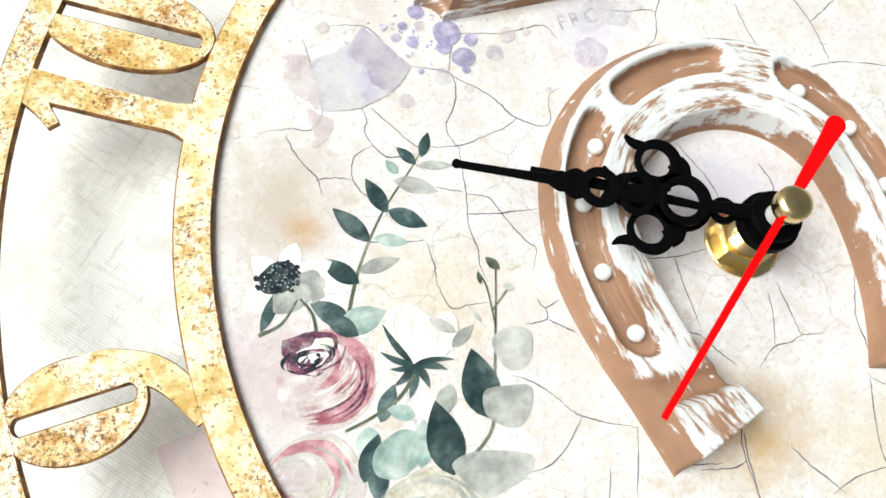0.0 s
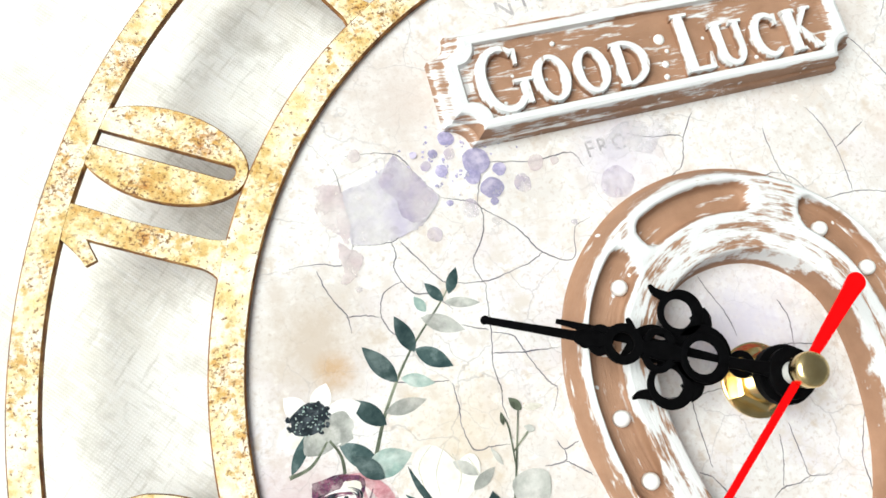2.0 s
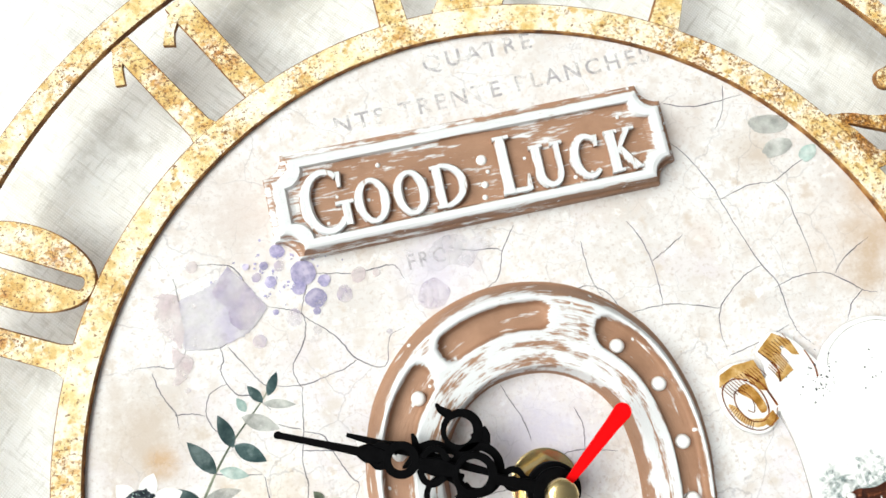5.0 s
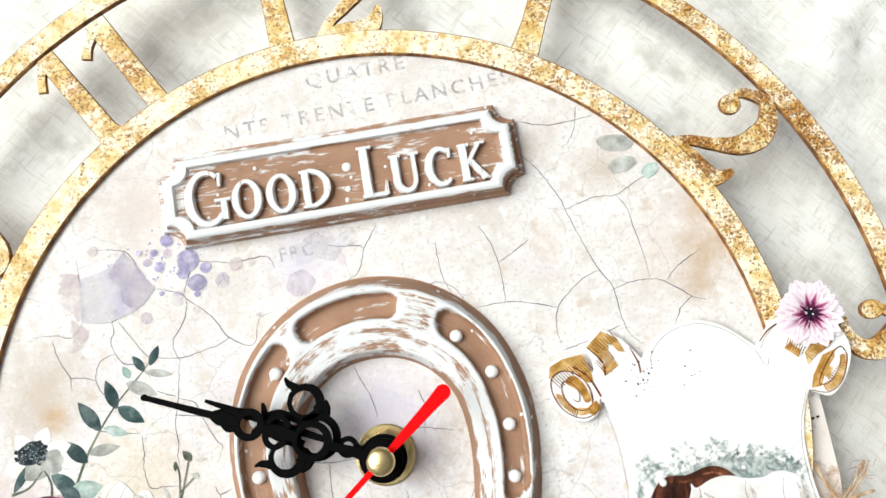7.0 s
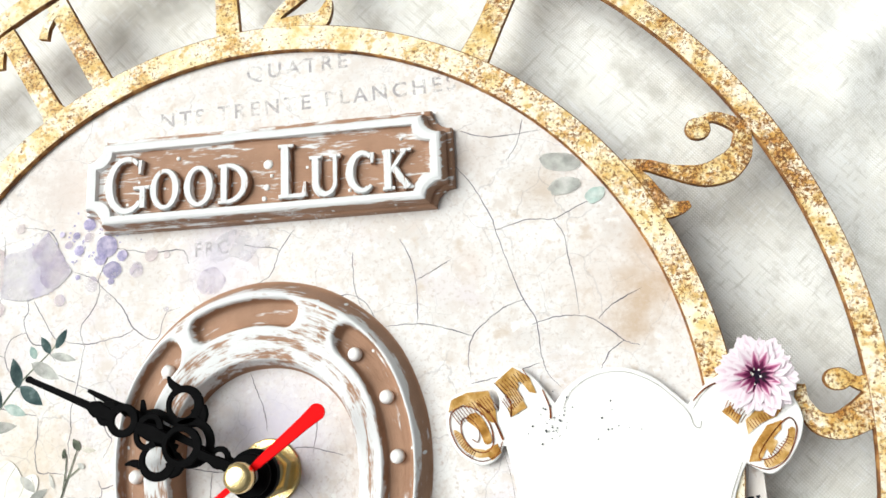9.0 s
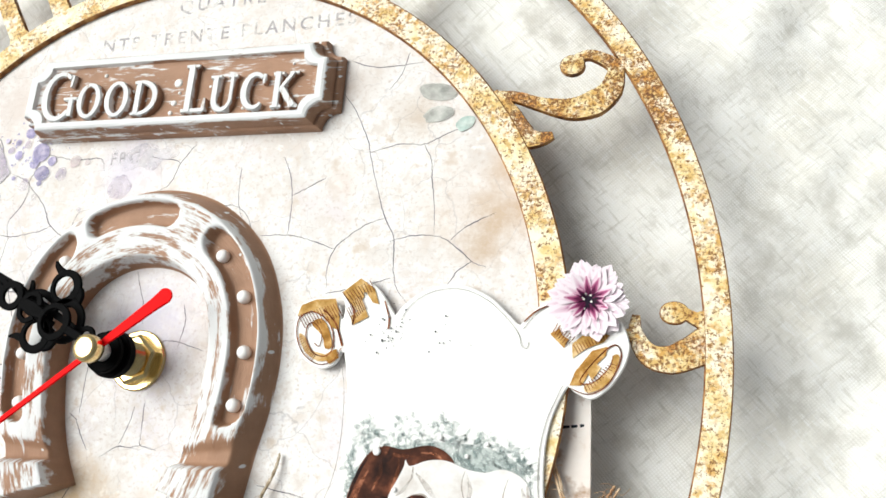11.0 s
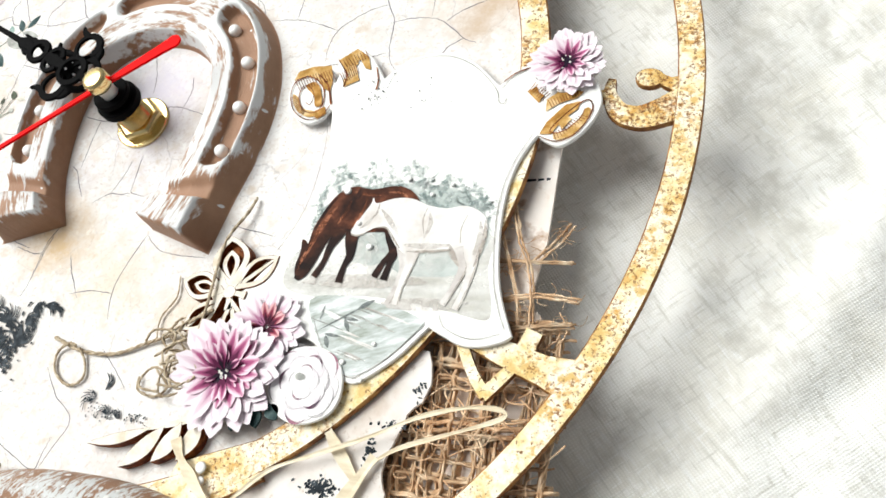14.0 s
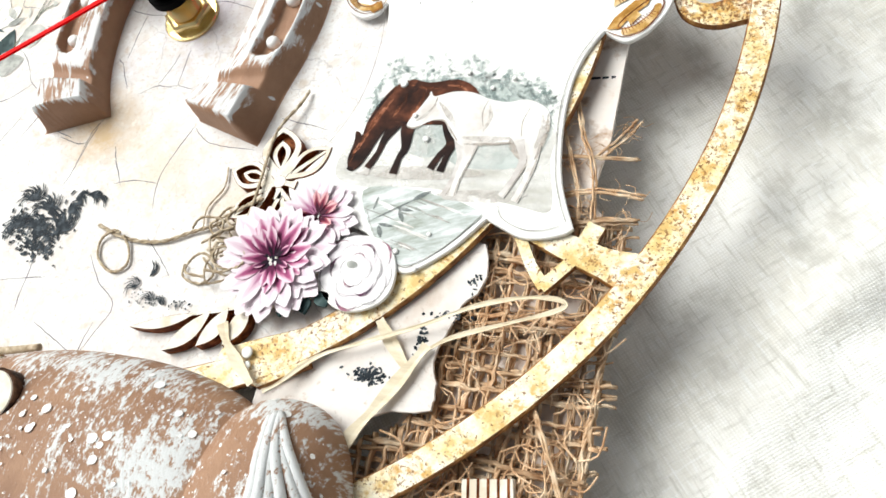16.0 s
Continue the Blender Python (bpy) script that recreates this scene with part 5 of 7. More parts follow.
    blot([(-67.6, 67.8), (-66.2, 65.6), (-63.9, 62.2), (-62.1, 59.1), (-60.0, 55.0), (-62.3, 52.2), (-65.9, 49.4), (-70.3, 48.4), (-73.8, 47.8), (-78.9, 48.2), (-82.5, 49.5), (-82.7, 53.2), (-82.4, 57.6), (-81.5, 61.8), (-75.8, 63.1), (-72.8, 64.1), (-70.4, 65.4)], m_violet_faint)
    blot([(-67.6, 67.6), (-65.5, 64.5), (-63.0, 60.5), (-60.4, 55.2), (-62.6, 52.6), (-66.5, 50.4), (-69.5, 52.5), (-70.2, 57.0), (-72.6, 61.0), (-71.6, 63.6)], m_violet_pale)
    blot([(-87.8, 64.9), (-84.6, 64.6), (-81.8, 63.1), (-81.7, 58.8), (-81.9, 53.7), (-83.7, 49.8), (-84.9, 52.3), (-86.9, 54.3), (-88.5, 57.7), (-88.2, 61.3)], m_rose_faint)
    blot([(-85.3, 50.9), (-83.9, 49.1), (-80.9, 46.1), (-82.8, 43.1), (-84.9, 41.1), (-87.4, 41.2), (-86.0, 43.9), (-86.2, 47.6)], m_rose_faint)
    blot([(-22, 61), (-16, 59.6), (-10, 62), (-3, 60), (1, 61.5), (3, 57), (-2, 55.5), (-6, 52), (-10, 54), (-16, 52.5), (-19, 56)], m_violet_trace)
    patch("violet_wash", oval(-16.9, 47.4, 4.4, 3.9, 0, 30, 0.14, 24), m_violet_pale)
    for x, y, r, m in ((-48.9, 61.2, 3.5, m_violet), (-44.0, 58.0, 1.7, m_violet), (-50.8, 57.7, 1.9, m_violet), (-47.1, 54.0, 2.8, m_violet), (-47.6, 50.6, 1.0, m_violet), (-39.6, 53.2, 2.3, m_violet_pale), (-53.7, 50.4, 2.3, m_violet_pale), (-48.5, 45.9, 1.2, m_violet_pale), (-63.7, 46.6, 1.9, m_violet_pale), (-54.5, 64.6, 1.5, m_violet_pale), (-34.9, 57.3, 2.1, m_rose_faint), (-58.4, 65.5, 1.2, m_violet), (-57.6, 61.0, 1.6, m_violet), (-60.9, 63.0, 1.3, m_violet_pale), (-30.2, 56.7, 1.1, m_rose_faint), (-58.0, 52.9, 0.8, m_violet), (-30.6, 40.8, 0.8, m_violet_pale), (-84.0, 38.9, 0.8, m_violet_pale), (-76.5, 69.7, 1.6, m_rose_faint), (-54.2, 68.5, 2.0, m_violet), (-63.0, 66.4, 0.9, m_violet)):
        patch("violet_drop", oval(x, y, r, r * 0.95, 20 * r, 20, 0.14, int(r * 10)), m)
    rnd = random.Random(12)
    bm = bmesh.new()
    for k in range(60):
        flat(bm, oval(rnd.gauss(-55, 7), rnd.gauss(63, 4), rnd.uniform(0.15, 0.5), rnd.uniform(0.15, 0.5), 0, 7), 0.21 + 0.0002 * k)
    part("violet_spatter", bm, m_violet, dial)["kind"] = "stuff"
    # the greenish smudges by numeral two, and ink ornaments by the foot
    patch("printed_leaf", oval(85.5, 70.5, 6, 2.6, -8, 24, 0.15, 31), m_leaf_grey)
    patch("printed_leaf", oval(86, 63.5, 5, 2.2, 10, 24, 0.2, 32), m_leaf_grey)
    patch("printed_leaf", oval(94, 60, 3, 2.0, 30, 20, 0.2, 33), m_leaf_teal)
    rnd = random.Random(5)

    def fan(bm, cx, cy, turn, spread, length, count, wide, curl):
        """A shell of curved strokes that open from one root."""
        for k in range(count):
            a = turn + spread * (k / (count - 1) - 0.5)
            ln = length * rnd.uniform(0.85, 1.1)
            c1, c2 = radians(a), radians(a + curl)
            level[0] += 0.0003
            line(bm, spline([(cx, cy), (cx + 0.6 * ln * math.cos(c1), cy + 0.6 * ln * math.sin(c1)), (cx + ln * math.cos(c2), cy + ln * math.sin(c2))], 4), (0.2, wide, wide * 0.8, 0.15), level[0])

    def ornament(fans, dots):
        bm = bmesh.new()
        for one in fans:
            fan(bm, *one)
        for cx, cy, sx, sy, count, size in dots:
            for k in range(count):
                level[0] += 0.0002
                flat(bm, oval(cx + rnd.gauss(0, sx), cy + rnd.gauss(0, sy), size * rnd.uniform(0.4, 1.2), size * rnd.uniform(0.3, 0.8), rnd.uniform(0, 180), 8, 0.3, k), level[0])
        part("ink_ornament", bm, m_ink, dial, "dark blue-grey printed scroll ornament")

    ornament([(-18.8, -79, 70, 110, 7.0, 13, 0.55, 25), (-17.8, -73, 40, 90, 5.0, 10, 0.55, -30), (-16.8, -68.6, 10, 100, 4.0, 9, 0.5, -30), (-13, -67, 0, 50, 4.6, 7, 0.5, -20), (-10, -67.2, -12, 30, 4.6, 5, 0.4, -15)], [(-18.4, -77, 0.7, 3.4, 34, 0.6), (-12, -66.8, 3, 0.5, 26, 0.5)])
    ornament([(-25.4, -73, 95, 150, 5.6, 14, 0.5, 30), (-24.4, -74, 30, 90, 4.0, 8, 0.5, -30), (-31.6, -70.6, 100, 150, 5.6, 13, 0.5, 30), (-27, -79, 60, 200, 5.0, 16, 0.6, 40), (-33, -79, 120, 160, 5.0, 13, 0.6, 40)], [(-25, -80, 4.6, 3.0, 190, 0.7), (-22.6, -84.6, 3.4, 1.6, 70, 0.6), (-33, -77, 2.4, 4, 70, 0.6)])
    ornament([(13.0, -92, 120, 140, 3.4, 7, 0.3, 50), (18.4, -94.6, 80, 160, 2.6, 7, 0.3, 50), (22, -95, 60, 160, 2.2, 7, 0.3, 50), (16.6, -88.6, 70, 30, 4.4, 3, 0.5, 20)], [(14.4, -93, 1.0, 1.8, 22, 0.3), (20, -95, 2.4, 0.6, 30, 0.3), (27.6, -95, 1.6, 0.6, 24, 0.35)])
    # faded words round the sign
    lettering(dial, "QUATRE", -4.0, 107.4, 5.6, 31, m_letter_ink, 0.05)
    lettering(dial, "NTS TRENTE PLANCHES", -31.5, 96.0, 4.6, 90, m_letter_ink, 0.05)
    lettering(dial, "FRC", -21.5, 55.2, 4.2, 10, m_letter_ink, 0.24)


dial_print()


# ---- the scroll plaque ----
def plaque_print(root):
    level = [3.02]

    def patch(name, pts, material):
        level[0] += 0.0015
        bm = bmesh.new()
        flat(bm, pts, level[0])
        part(name, bm, material, root)

    def ink(name, pts, w, material, n=6):
        level[0] += 0.0015
        bm = bmesh.new()
        line(bm, spline(pts, n), w, level[0])
        part(name, bm, material, root)

    # the pasture: far trees, ground, pond
    patch("printed_ground", [p[:2] for p in spline([(66, -46), (75, -43), (95, -42), (114.6, -41), (115.4, -50), (117.6, -59), (117, -63), (110, -62), (98, -60), (85, -59), (72, -60), (63, -58), (62, -52)], 4, True)], m_meadow)
    patch("tree_wash", oval(91, -37, 23.6, 9.0, -4, 40, 0.12, 2), m_mist)
    patch("tree_wash", oval(100, -44, 15, 9.0, 0, 40, 0.15, 7), m_mist)
    patch("tree_wash", oval(84, -46, 6, 5.0, 0, 30, 0.15, 9), m_mist)
    rnd = random.Random(6)
    for count, size, material in ((900, 1.5, m_tree), (420, 1.1, m_tree_dark)):
        bm = bmesh.new()
        for k in range(count):
            x = rnd.uniform(66.5, 114.5)
            top = np.interp(x, (66, 68, 70, 74, 77, 80, 84, 86, 89, 93, 96, 99, 103, 106, 109, 114.5), (-34, -28, -23, -23.5, -27, -22, -20.5, -26, -22.5, -20.5, -25, -26.5, -25, -29, -28.5, -32)) + rnd.uniform(-1.0, 0.6)
            y = top - (top + 42) * rnd.random() ** 1.2
            level[0] += 0.00015
            b, a = Vector((x, y)), rnd.uniform(0, 6.28)
            flat(bm, leaf_outline(b, b + Vector((math.cos(a), math.sin(a))) * rnd.uniform(0.8, 2.2) * size, rnd.uniform(0.4, 1.0) * size, 5), level[0])
        part("printed_foliage", bm, material, root)["kind"] = "stuff"
    patch("printed_pond", [p[:2] for p in spline([(71, -61), (81, -59.4), (90, -60.8), (96, -62), (102, -64.6), (100, -68), (96.4, -72), (92.6, -75.6), (86.4, -79.2), (81, -76.6), (76, -71.6)], 4, True)], m_pond)
    rnd2 = random.Random(16)
    for k in range(26):
        x, y, w = rnd2.uniform(77, 95), rnd2.uniform(-75, -62), rnd2.uniform(1.5, 5)
        if abs(x - 87) < 13 - 0.9 * abs(y + 64):
            ink("pond_ripple", [(x - w, y + 0.25 * w), (x, y), (x + w, y - 0.3 * w)], (0.1, rnd2.uniform(0.3, 1.0), 0.1), (m_pale_coat, m_leaf_grey, m_soft_shade)[k % 3], 3)
    # two plain animal-like shapes, kept as flat silhouettes
    def limb(name, pts, w, material):
        ink(name, pts, w, material, 7)

    patch("ground_shade", oval(84, -55.2, 16, 1.9, 2, 30, 0.2, 3), m_soft_shade)
    patch("ground_shade", oval(101, -60.2, 11, 1.6, 4, 30, 0.2, 5), m_soft_shade)
    for pts, w in ((((88.4, -38), (89.4, -43), (90.4, -47), (88.2, -50.4), (86.8, -54)), (4.8, 3.4, 2.2, 1.5, 2.0)), (((91.4, -38), (91.4, -44), (91.0, -47.4), (90.2, -50.4), (89.4, -54.6)), (4.4, 2.8, 1.9, 1.4, 2.0)), (((76, -38), (74.6, -42.4), (73.0, -46.4), (72.2, -50.4), (70.4, -54.8)), (4.4, 3.4, 2.0, 1.4, 2.0)), (((79, -38), (78.4, -43.4), (79.0, -48.4), (78.0, -51.8), (77.6, -56)), (4.8, 3.6, 2.2, 1.5, 2.2))):
        limb("dark_limb", pts, w, m_bay_limb)
    patch("dark_silhouette", [p[:2] for p in spline([(66.5, -55.8), (65.2, -55.2), (64.4, -52.3), (64.9, -48.0), (64.6, -44.8), (65.8, -45.0), (66.6, -45.6), (67.0, -41.7), (68.6, -37.0), (71.7, -31.4), (76.2, -29.0), (81.3, -29.7), (87.5, -28.6), (91.7, -29.6), (94.8, -32.6), (95.5, -37), (92.6, -42), (88, -41.8), (83.5, -41.8), (79.5, -42.4), (76.3, -42.2), (73.2, -43.0), (71.4, -46.1), (69.9, -50.6), (68.2, -54.4)], 4, True)], m_bay)
    for pts, w in ((((76.4, -30.6), (80, -31.2), (84, -31.4)), (0.3, 1.0, 0.3)), (((66.6, -50), (67.8, -45), (69.4, -40.4), (72.4, -35)), (0.2, 1.3, 1.6, 0.3)), (((76, -32), (75.4, -36), (73.6, -40)), (0.2, 1.4, 0.3)), (((80.5, -31.5), (80, -36), (78.4, -40)), (0.2, 1.0, 0.3)), (((86, -30.4), (90, -30.8), (92.6, -33)), (0.2, 0.8, 0.2)), (((65.4, -53.6), (65.8, -50.6), (66.4, -48)), (0.2, 0.8, 0.3))):
        ink("soft_light", pts, w, m_chestnut)
    for pts, w in ((((78.4, -29.2), (77.4, -32), (74.6, -33)), (1.0, 1.6, 0.3)), (((72, -32), (69.4, -36.4), (67.4, -42)), (0.3, 1.0, 0.4)), (((74.6, -41.4), (79, -41.8), (84, -41.2)), (0.3, 1.0, 0.3)), (((65, -55), (66.2, -55.4), (67.2, -54.8)), (0.8, 1.2, 0.6))):
        ink("dark_line", pts, w, m_bay_limb)
    for k, (pts, w) in enumerate(((((92.4, -42), (93.4, -47), (94.0, -51), (93.2, -56.4), (91.6, -60.8)), (5.0, 3.4, 2.0, 1.5, 1.7)), (((95.6, -42), (95.8, -47), (95.4, -51), (94.2, -56.4), (93.8, -60.8)), (5.0, 3.2, 2.1, 1.5, 1.8)), (((106.4, -42), (107.4, -46.4), (109.2, -50.4), (107.6, -55.8), (105.6, -60)), (5.0, 3.6, 2.2, 1.5, 1.7)), (((110.6, -40), (110.8, -46), (111.4, -50.2), (110.6, -55.8), (109.0, -61)), (5.6, 4.0, 2.4, 1.6, 1.8)))):
        limb("pale_limb", pts, w, m_pale_coat if k in (1, 3) else m_pale_shade)
        limb("shade_line", [(p[0] + 0.3 * q, p[1]) for p, q in zip(pts[1:], (4.6, 3, 2, 2))], (0.1, 0.4, 0.2), m_shade)
    patch("pale_silhouette", [p[:2] for p in spline([(78.0, -42.4), (78.3, -40.5), (79.6, -38.2), (80.8, -35.9), (81.8, -33.8), (82.1, -32.2), (83.0, -33.6), (84.4, -33.5), (88.2, -32.2), (92.9, -32.2), (97.8, -34.0), (102.5, -34.7), (106.9, -33.8), (110.8, -35.0), (113.2, -37.3), (113.8, -41), (112.4, -44.4), (108.3, -44.6), (105.6, -45.7), (101.2, -46.5), (96.7, -46.4), (93.8, -47.4), (91.2, -45.6), (89.3, -43.3), (87.2, -40.5), (84.5, -40.6), (81.9, -42.0), (79.7, -43.2)], 4, True)], m_pale_coat)
    for pts, w in ((((94, -46.8), (99, -46.6), (105.4, -45.8)), (0.2, 0.9, 0.5)), (((105.0, -44.6), (106.0, -47), (108.2, -50)), (0.4, 1.8, 0.4)), (((84.6, -40.6), (87.4, -40.6), (90, -43.6), (92, -46)), (0.2, 0.5, 0.6, 0.3)), (((78, -42.6), (80, -43), (82, -42)), (0.3, 0.6, 0.2)), (((84.2, -33.8), (84.0, -36.4), (82.6, -38.4)), (0.2, 0.6, 0.2)), (((97.6, -34.4), (96.8, -38), (97.8, -42)), (0.1, 0.4, 0.1)), (((108.4, -36), (107.2, -40), (107.6, -44)), (0.1, 0.4, 0.2))):
        ink("shade_line", pts, w, m_shade)
    ink("tail_shade", [(113.0, -37.4), (113.4, -42), (112.6, -47), (111.8, -50)], (0.3, 1.2, 1.0, 0.2), m_shade)
    for pts, w in ((((93, -45), (99, -45.2), (105, -44.6)), (0.4, 1.8, 0.6)), (((111.8, -38), (112.4, -42), (111.4, -47)), (0.4, 1.8, 0.6)), (((85, -35.4), (88, -38.6), (91.4, -43)), (0.3, 1.5, 0.4)), (((98, -35), (99, -39), (98, -43)), (0.2, 1.2, 0.4)), (((80, -41), (82, -39.4), (83.6, -37)), (0.3, 1.0, 0.3))):
        ink("soft_shade", pts, w, m_soft_shade)
    for b, t, w in (((75.2, -68.6), (88, -60.4), 0.5), ((84.4, -62.6), (88.6, -59.8), 1.3), ((81, -65), (85.4, -65.4), 0.9), ((81.6, -65.2), (83.4, -68.6), 1.2), ((77, -69.4), (81.4, -69.8), 0.9), ((77.4, -69.8), (78.8, -73), 1.3), ((75, -66), (75.6, -62), 0.6)):
        patch("printed_reed", leaf_outline(b, t, w), m_reed)
    # fine border, spirals and tan shading of the curls
    ink("border_line", [(79.0, 3.2), (81.4, 7.4), (87.2, 10.9), (95, 11.5), (102, 8.5), (107, 4), (110.4, -0.4), (111.2, -3.4), (112.6, -4.2), (113.2, -2.6)], (0.12, 0.18), m_line)
    ink("border_line", [(62.0, -4), (64.0, -12.7), (64.5, -21), (64.0, -30.8), (62.3, -38.7), (59.0, -46.5), (55, -53)], (0.12, 0.18, 0.12), m_line)
    ink("border_line", [(111.6, 0.6), (114, 3.6), (118, 6.6), (122, 7.6)], (0.12, 0.18), m_line)
    ink("border_line", [(121.6, -13.4), (120, -16.6), (117.6, -22), (116.0, -29), (115.6, -37.2), (116.2, -45.7), (117.4, -53.8), (119.6, -60.6), (121.6, -65)], (0.14, 0.2, 0.14), m_line)
    ink("border_line", [(120.6, -66), (116.4, -67.6), (112, -67.6), (107, -65.4), (105.4, -62.4)], (0.12, 0.18, 0.12), m_line)
    ink("border_line", [(102, -65.2), (97, -71.4), (93.4, -75), (89.6, -78), (86.8, -79.6), (83.4, -78.6), (80, -75.8), (76, -70.8), (72.8, -65)], (0.12, 0.2, 0.12), m_line)
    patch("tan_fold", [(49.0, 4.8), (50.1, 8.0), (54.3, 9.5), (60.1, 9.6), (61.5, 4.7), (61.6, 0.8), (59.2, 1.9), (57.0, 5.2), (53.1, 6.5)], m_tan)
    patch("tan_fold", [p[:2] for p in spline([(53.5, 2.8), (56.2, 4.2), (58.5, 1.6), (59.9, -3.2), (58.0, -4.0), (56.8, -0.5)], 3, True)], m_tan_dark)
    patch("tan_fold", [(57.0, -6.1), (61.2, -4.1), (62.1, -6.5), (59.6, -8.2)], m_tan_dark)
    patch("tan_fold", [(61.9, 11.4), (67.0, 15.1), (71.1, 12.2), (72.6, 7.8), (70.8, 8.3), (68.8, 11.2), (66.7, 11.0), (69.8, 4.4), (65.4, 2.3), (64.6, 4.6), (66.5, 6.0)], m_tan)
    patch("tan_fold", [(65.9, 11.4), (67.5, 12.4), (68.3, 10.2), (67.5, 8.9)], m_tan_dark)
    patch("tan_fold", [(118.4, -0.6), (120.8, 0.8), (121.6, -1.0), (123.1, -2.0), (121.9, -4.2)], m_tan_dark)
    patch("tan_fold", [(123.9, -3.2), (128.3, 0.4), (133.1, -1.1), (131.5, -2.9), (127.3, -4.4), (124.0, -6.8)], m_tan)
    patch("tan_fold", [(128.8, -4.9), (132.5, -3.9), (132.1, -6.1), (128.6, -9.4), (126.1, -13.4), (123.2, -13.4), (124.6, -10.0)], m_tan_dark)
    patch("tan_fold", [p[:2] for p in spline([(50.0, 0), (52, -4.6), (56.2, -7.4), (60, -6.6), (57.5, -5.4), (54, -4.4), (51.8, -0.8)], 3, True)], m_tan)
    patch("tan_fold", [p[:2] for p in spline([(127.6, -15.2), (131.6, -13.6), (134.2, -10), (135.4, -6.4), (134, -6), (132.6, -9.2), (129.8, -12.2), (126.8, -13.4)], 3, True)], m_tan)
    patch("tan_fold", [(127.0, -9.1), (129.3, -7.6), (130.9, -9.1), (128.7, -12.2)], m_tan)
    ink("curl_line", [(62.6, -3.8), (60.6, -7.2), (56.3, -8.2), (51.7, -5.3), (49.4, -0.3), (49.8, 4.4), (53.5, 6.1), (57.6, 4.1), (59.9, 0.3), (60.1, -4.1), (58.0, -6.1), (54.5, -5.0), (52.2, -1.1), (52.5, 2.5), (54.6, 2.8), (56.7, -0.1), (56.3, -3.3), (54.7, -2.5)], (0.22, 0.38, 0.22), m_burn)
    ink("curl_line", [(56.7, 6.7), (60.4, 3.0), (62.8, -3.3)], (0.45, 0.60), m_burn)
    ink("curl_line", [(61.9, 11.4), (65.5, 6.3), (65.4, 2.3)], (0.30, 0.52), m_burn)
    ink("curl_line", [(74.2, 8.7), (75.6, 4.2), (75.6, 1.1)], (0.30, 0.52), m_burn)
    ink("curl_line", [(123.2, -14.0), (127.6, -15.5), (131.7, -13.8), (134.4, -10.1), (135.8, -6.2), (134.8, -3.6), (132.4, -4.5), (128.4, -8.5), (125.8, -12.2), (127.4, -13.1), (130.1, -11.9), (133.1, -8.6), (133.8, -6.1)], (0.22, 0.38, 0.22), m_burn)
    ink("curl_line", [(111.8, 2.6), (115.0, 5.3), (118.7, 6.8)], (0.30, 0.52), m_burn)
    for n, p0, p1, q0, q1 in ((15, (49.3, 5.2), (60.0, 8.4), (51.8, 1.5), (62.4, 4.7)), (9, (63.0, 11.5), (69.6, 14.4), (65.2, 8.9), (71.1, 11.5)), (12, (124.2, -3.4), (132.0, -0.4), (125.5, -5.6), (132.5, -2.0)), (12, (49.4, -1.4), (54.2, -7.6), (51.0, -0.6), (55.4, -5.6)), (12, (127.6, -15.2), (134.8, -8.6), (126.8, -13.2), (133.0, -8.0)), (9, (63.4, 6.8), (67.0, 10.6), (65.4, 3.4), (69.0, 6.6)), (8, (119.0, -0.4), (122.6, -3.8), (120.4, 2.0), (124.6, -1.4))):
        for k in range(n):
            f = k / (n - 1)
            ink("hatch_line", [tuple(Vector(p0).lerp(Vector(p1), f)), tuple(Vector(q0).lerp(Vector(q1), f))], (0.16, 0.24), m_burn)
    # spatter: black specks by the arch, white drops on the picture
    for k in range(46):
        x, y = (rnd.gauss(75.5, 3), rnd.gauss(0, 3)) if k < 34 else (rnd.uniform(74, 104), rnd.uniform(-6, 9))
        patch("ink_speck", oval(x, y, *(2 * [rnd.uniform(0.1, 0.28)]), 0, 8), m_ink)
    for x, y, r in ((74.4, -30.4, 1.1), (79.6, -39.6, 0.7), (84, -46, 0.9), (91, -26.6, 0.7), (98, -31, 0.6), (103, -28, 0.6), (83.4, -76, 0.8), (90.6, -71, 0.6), (89, -80, 0.7)):
        bm = bmesh.new()
        turned(bm, x, y, [(r, 3.0), (r * 0.9, level[0] + 0.2), (r * 0.4, level[0] + 0.28)], 14)
        smooth(part("paint_drop", bm, m_nail, root))


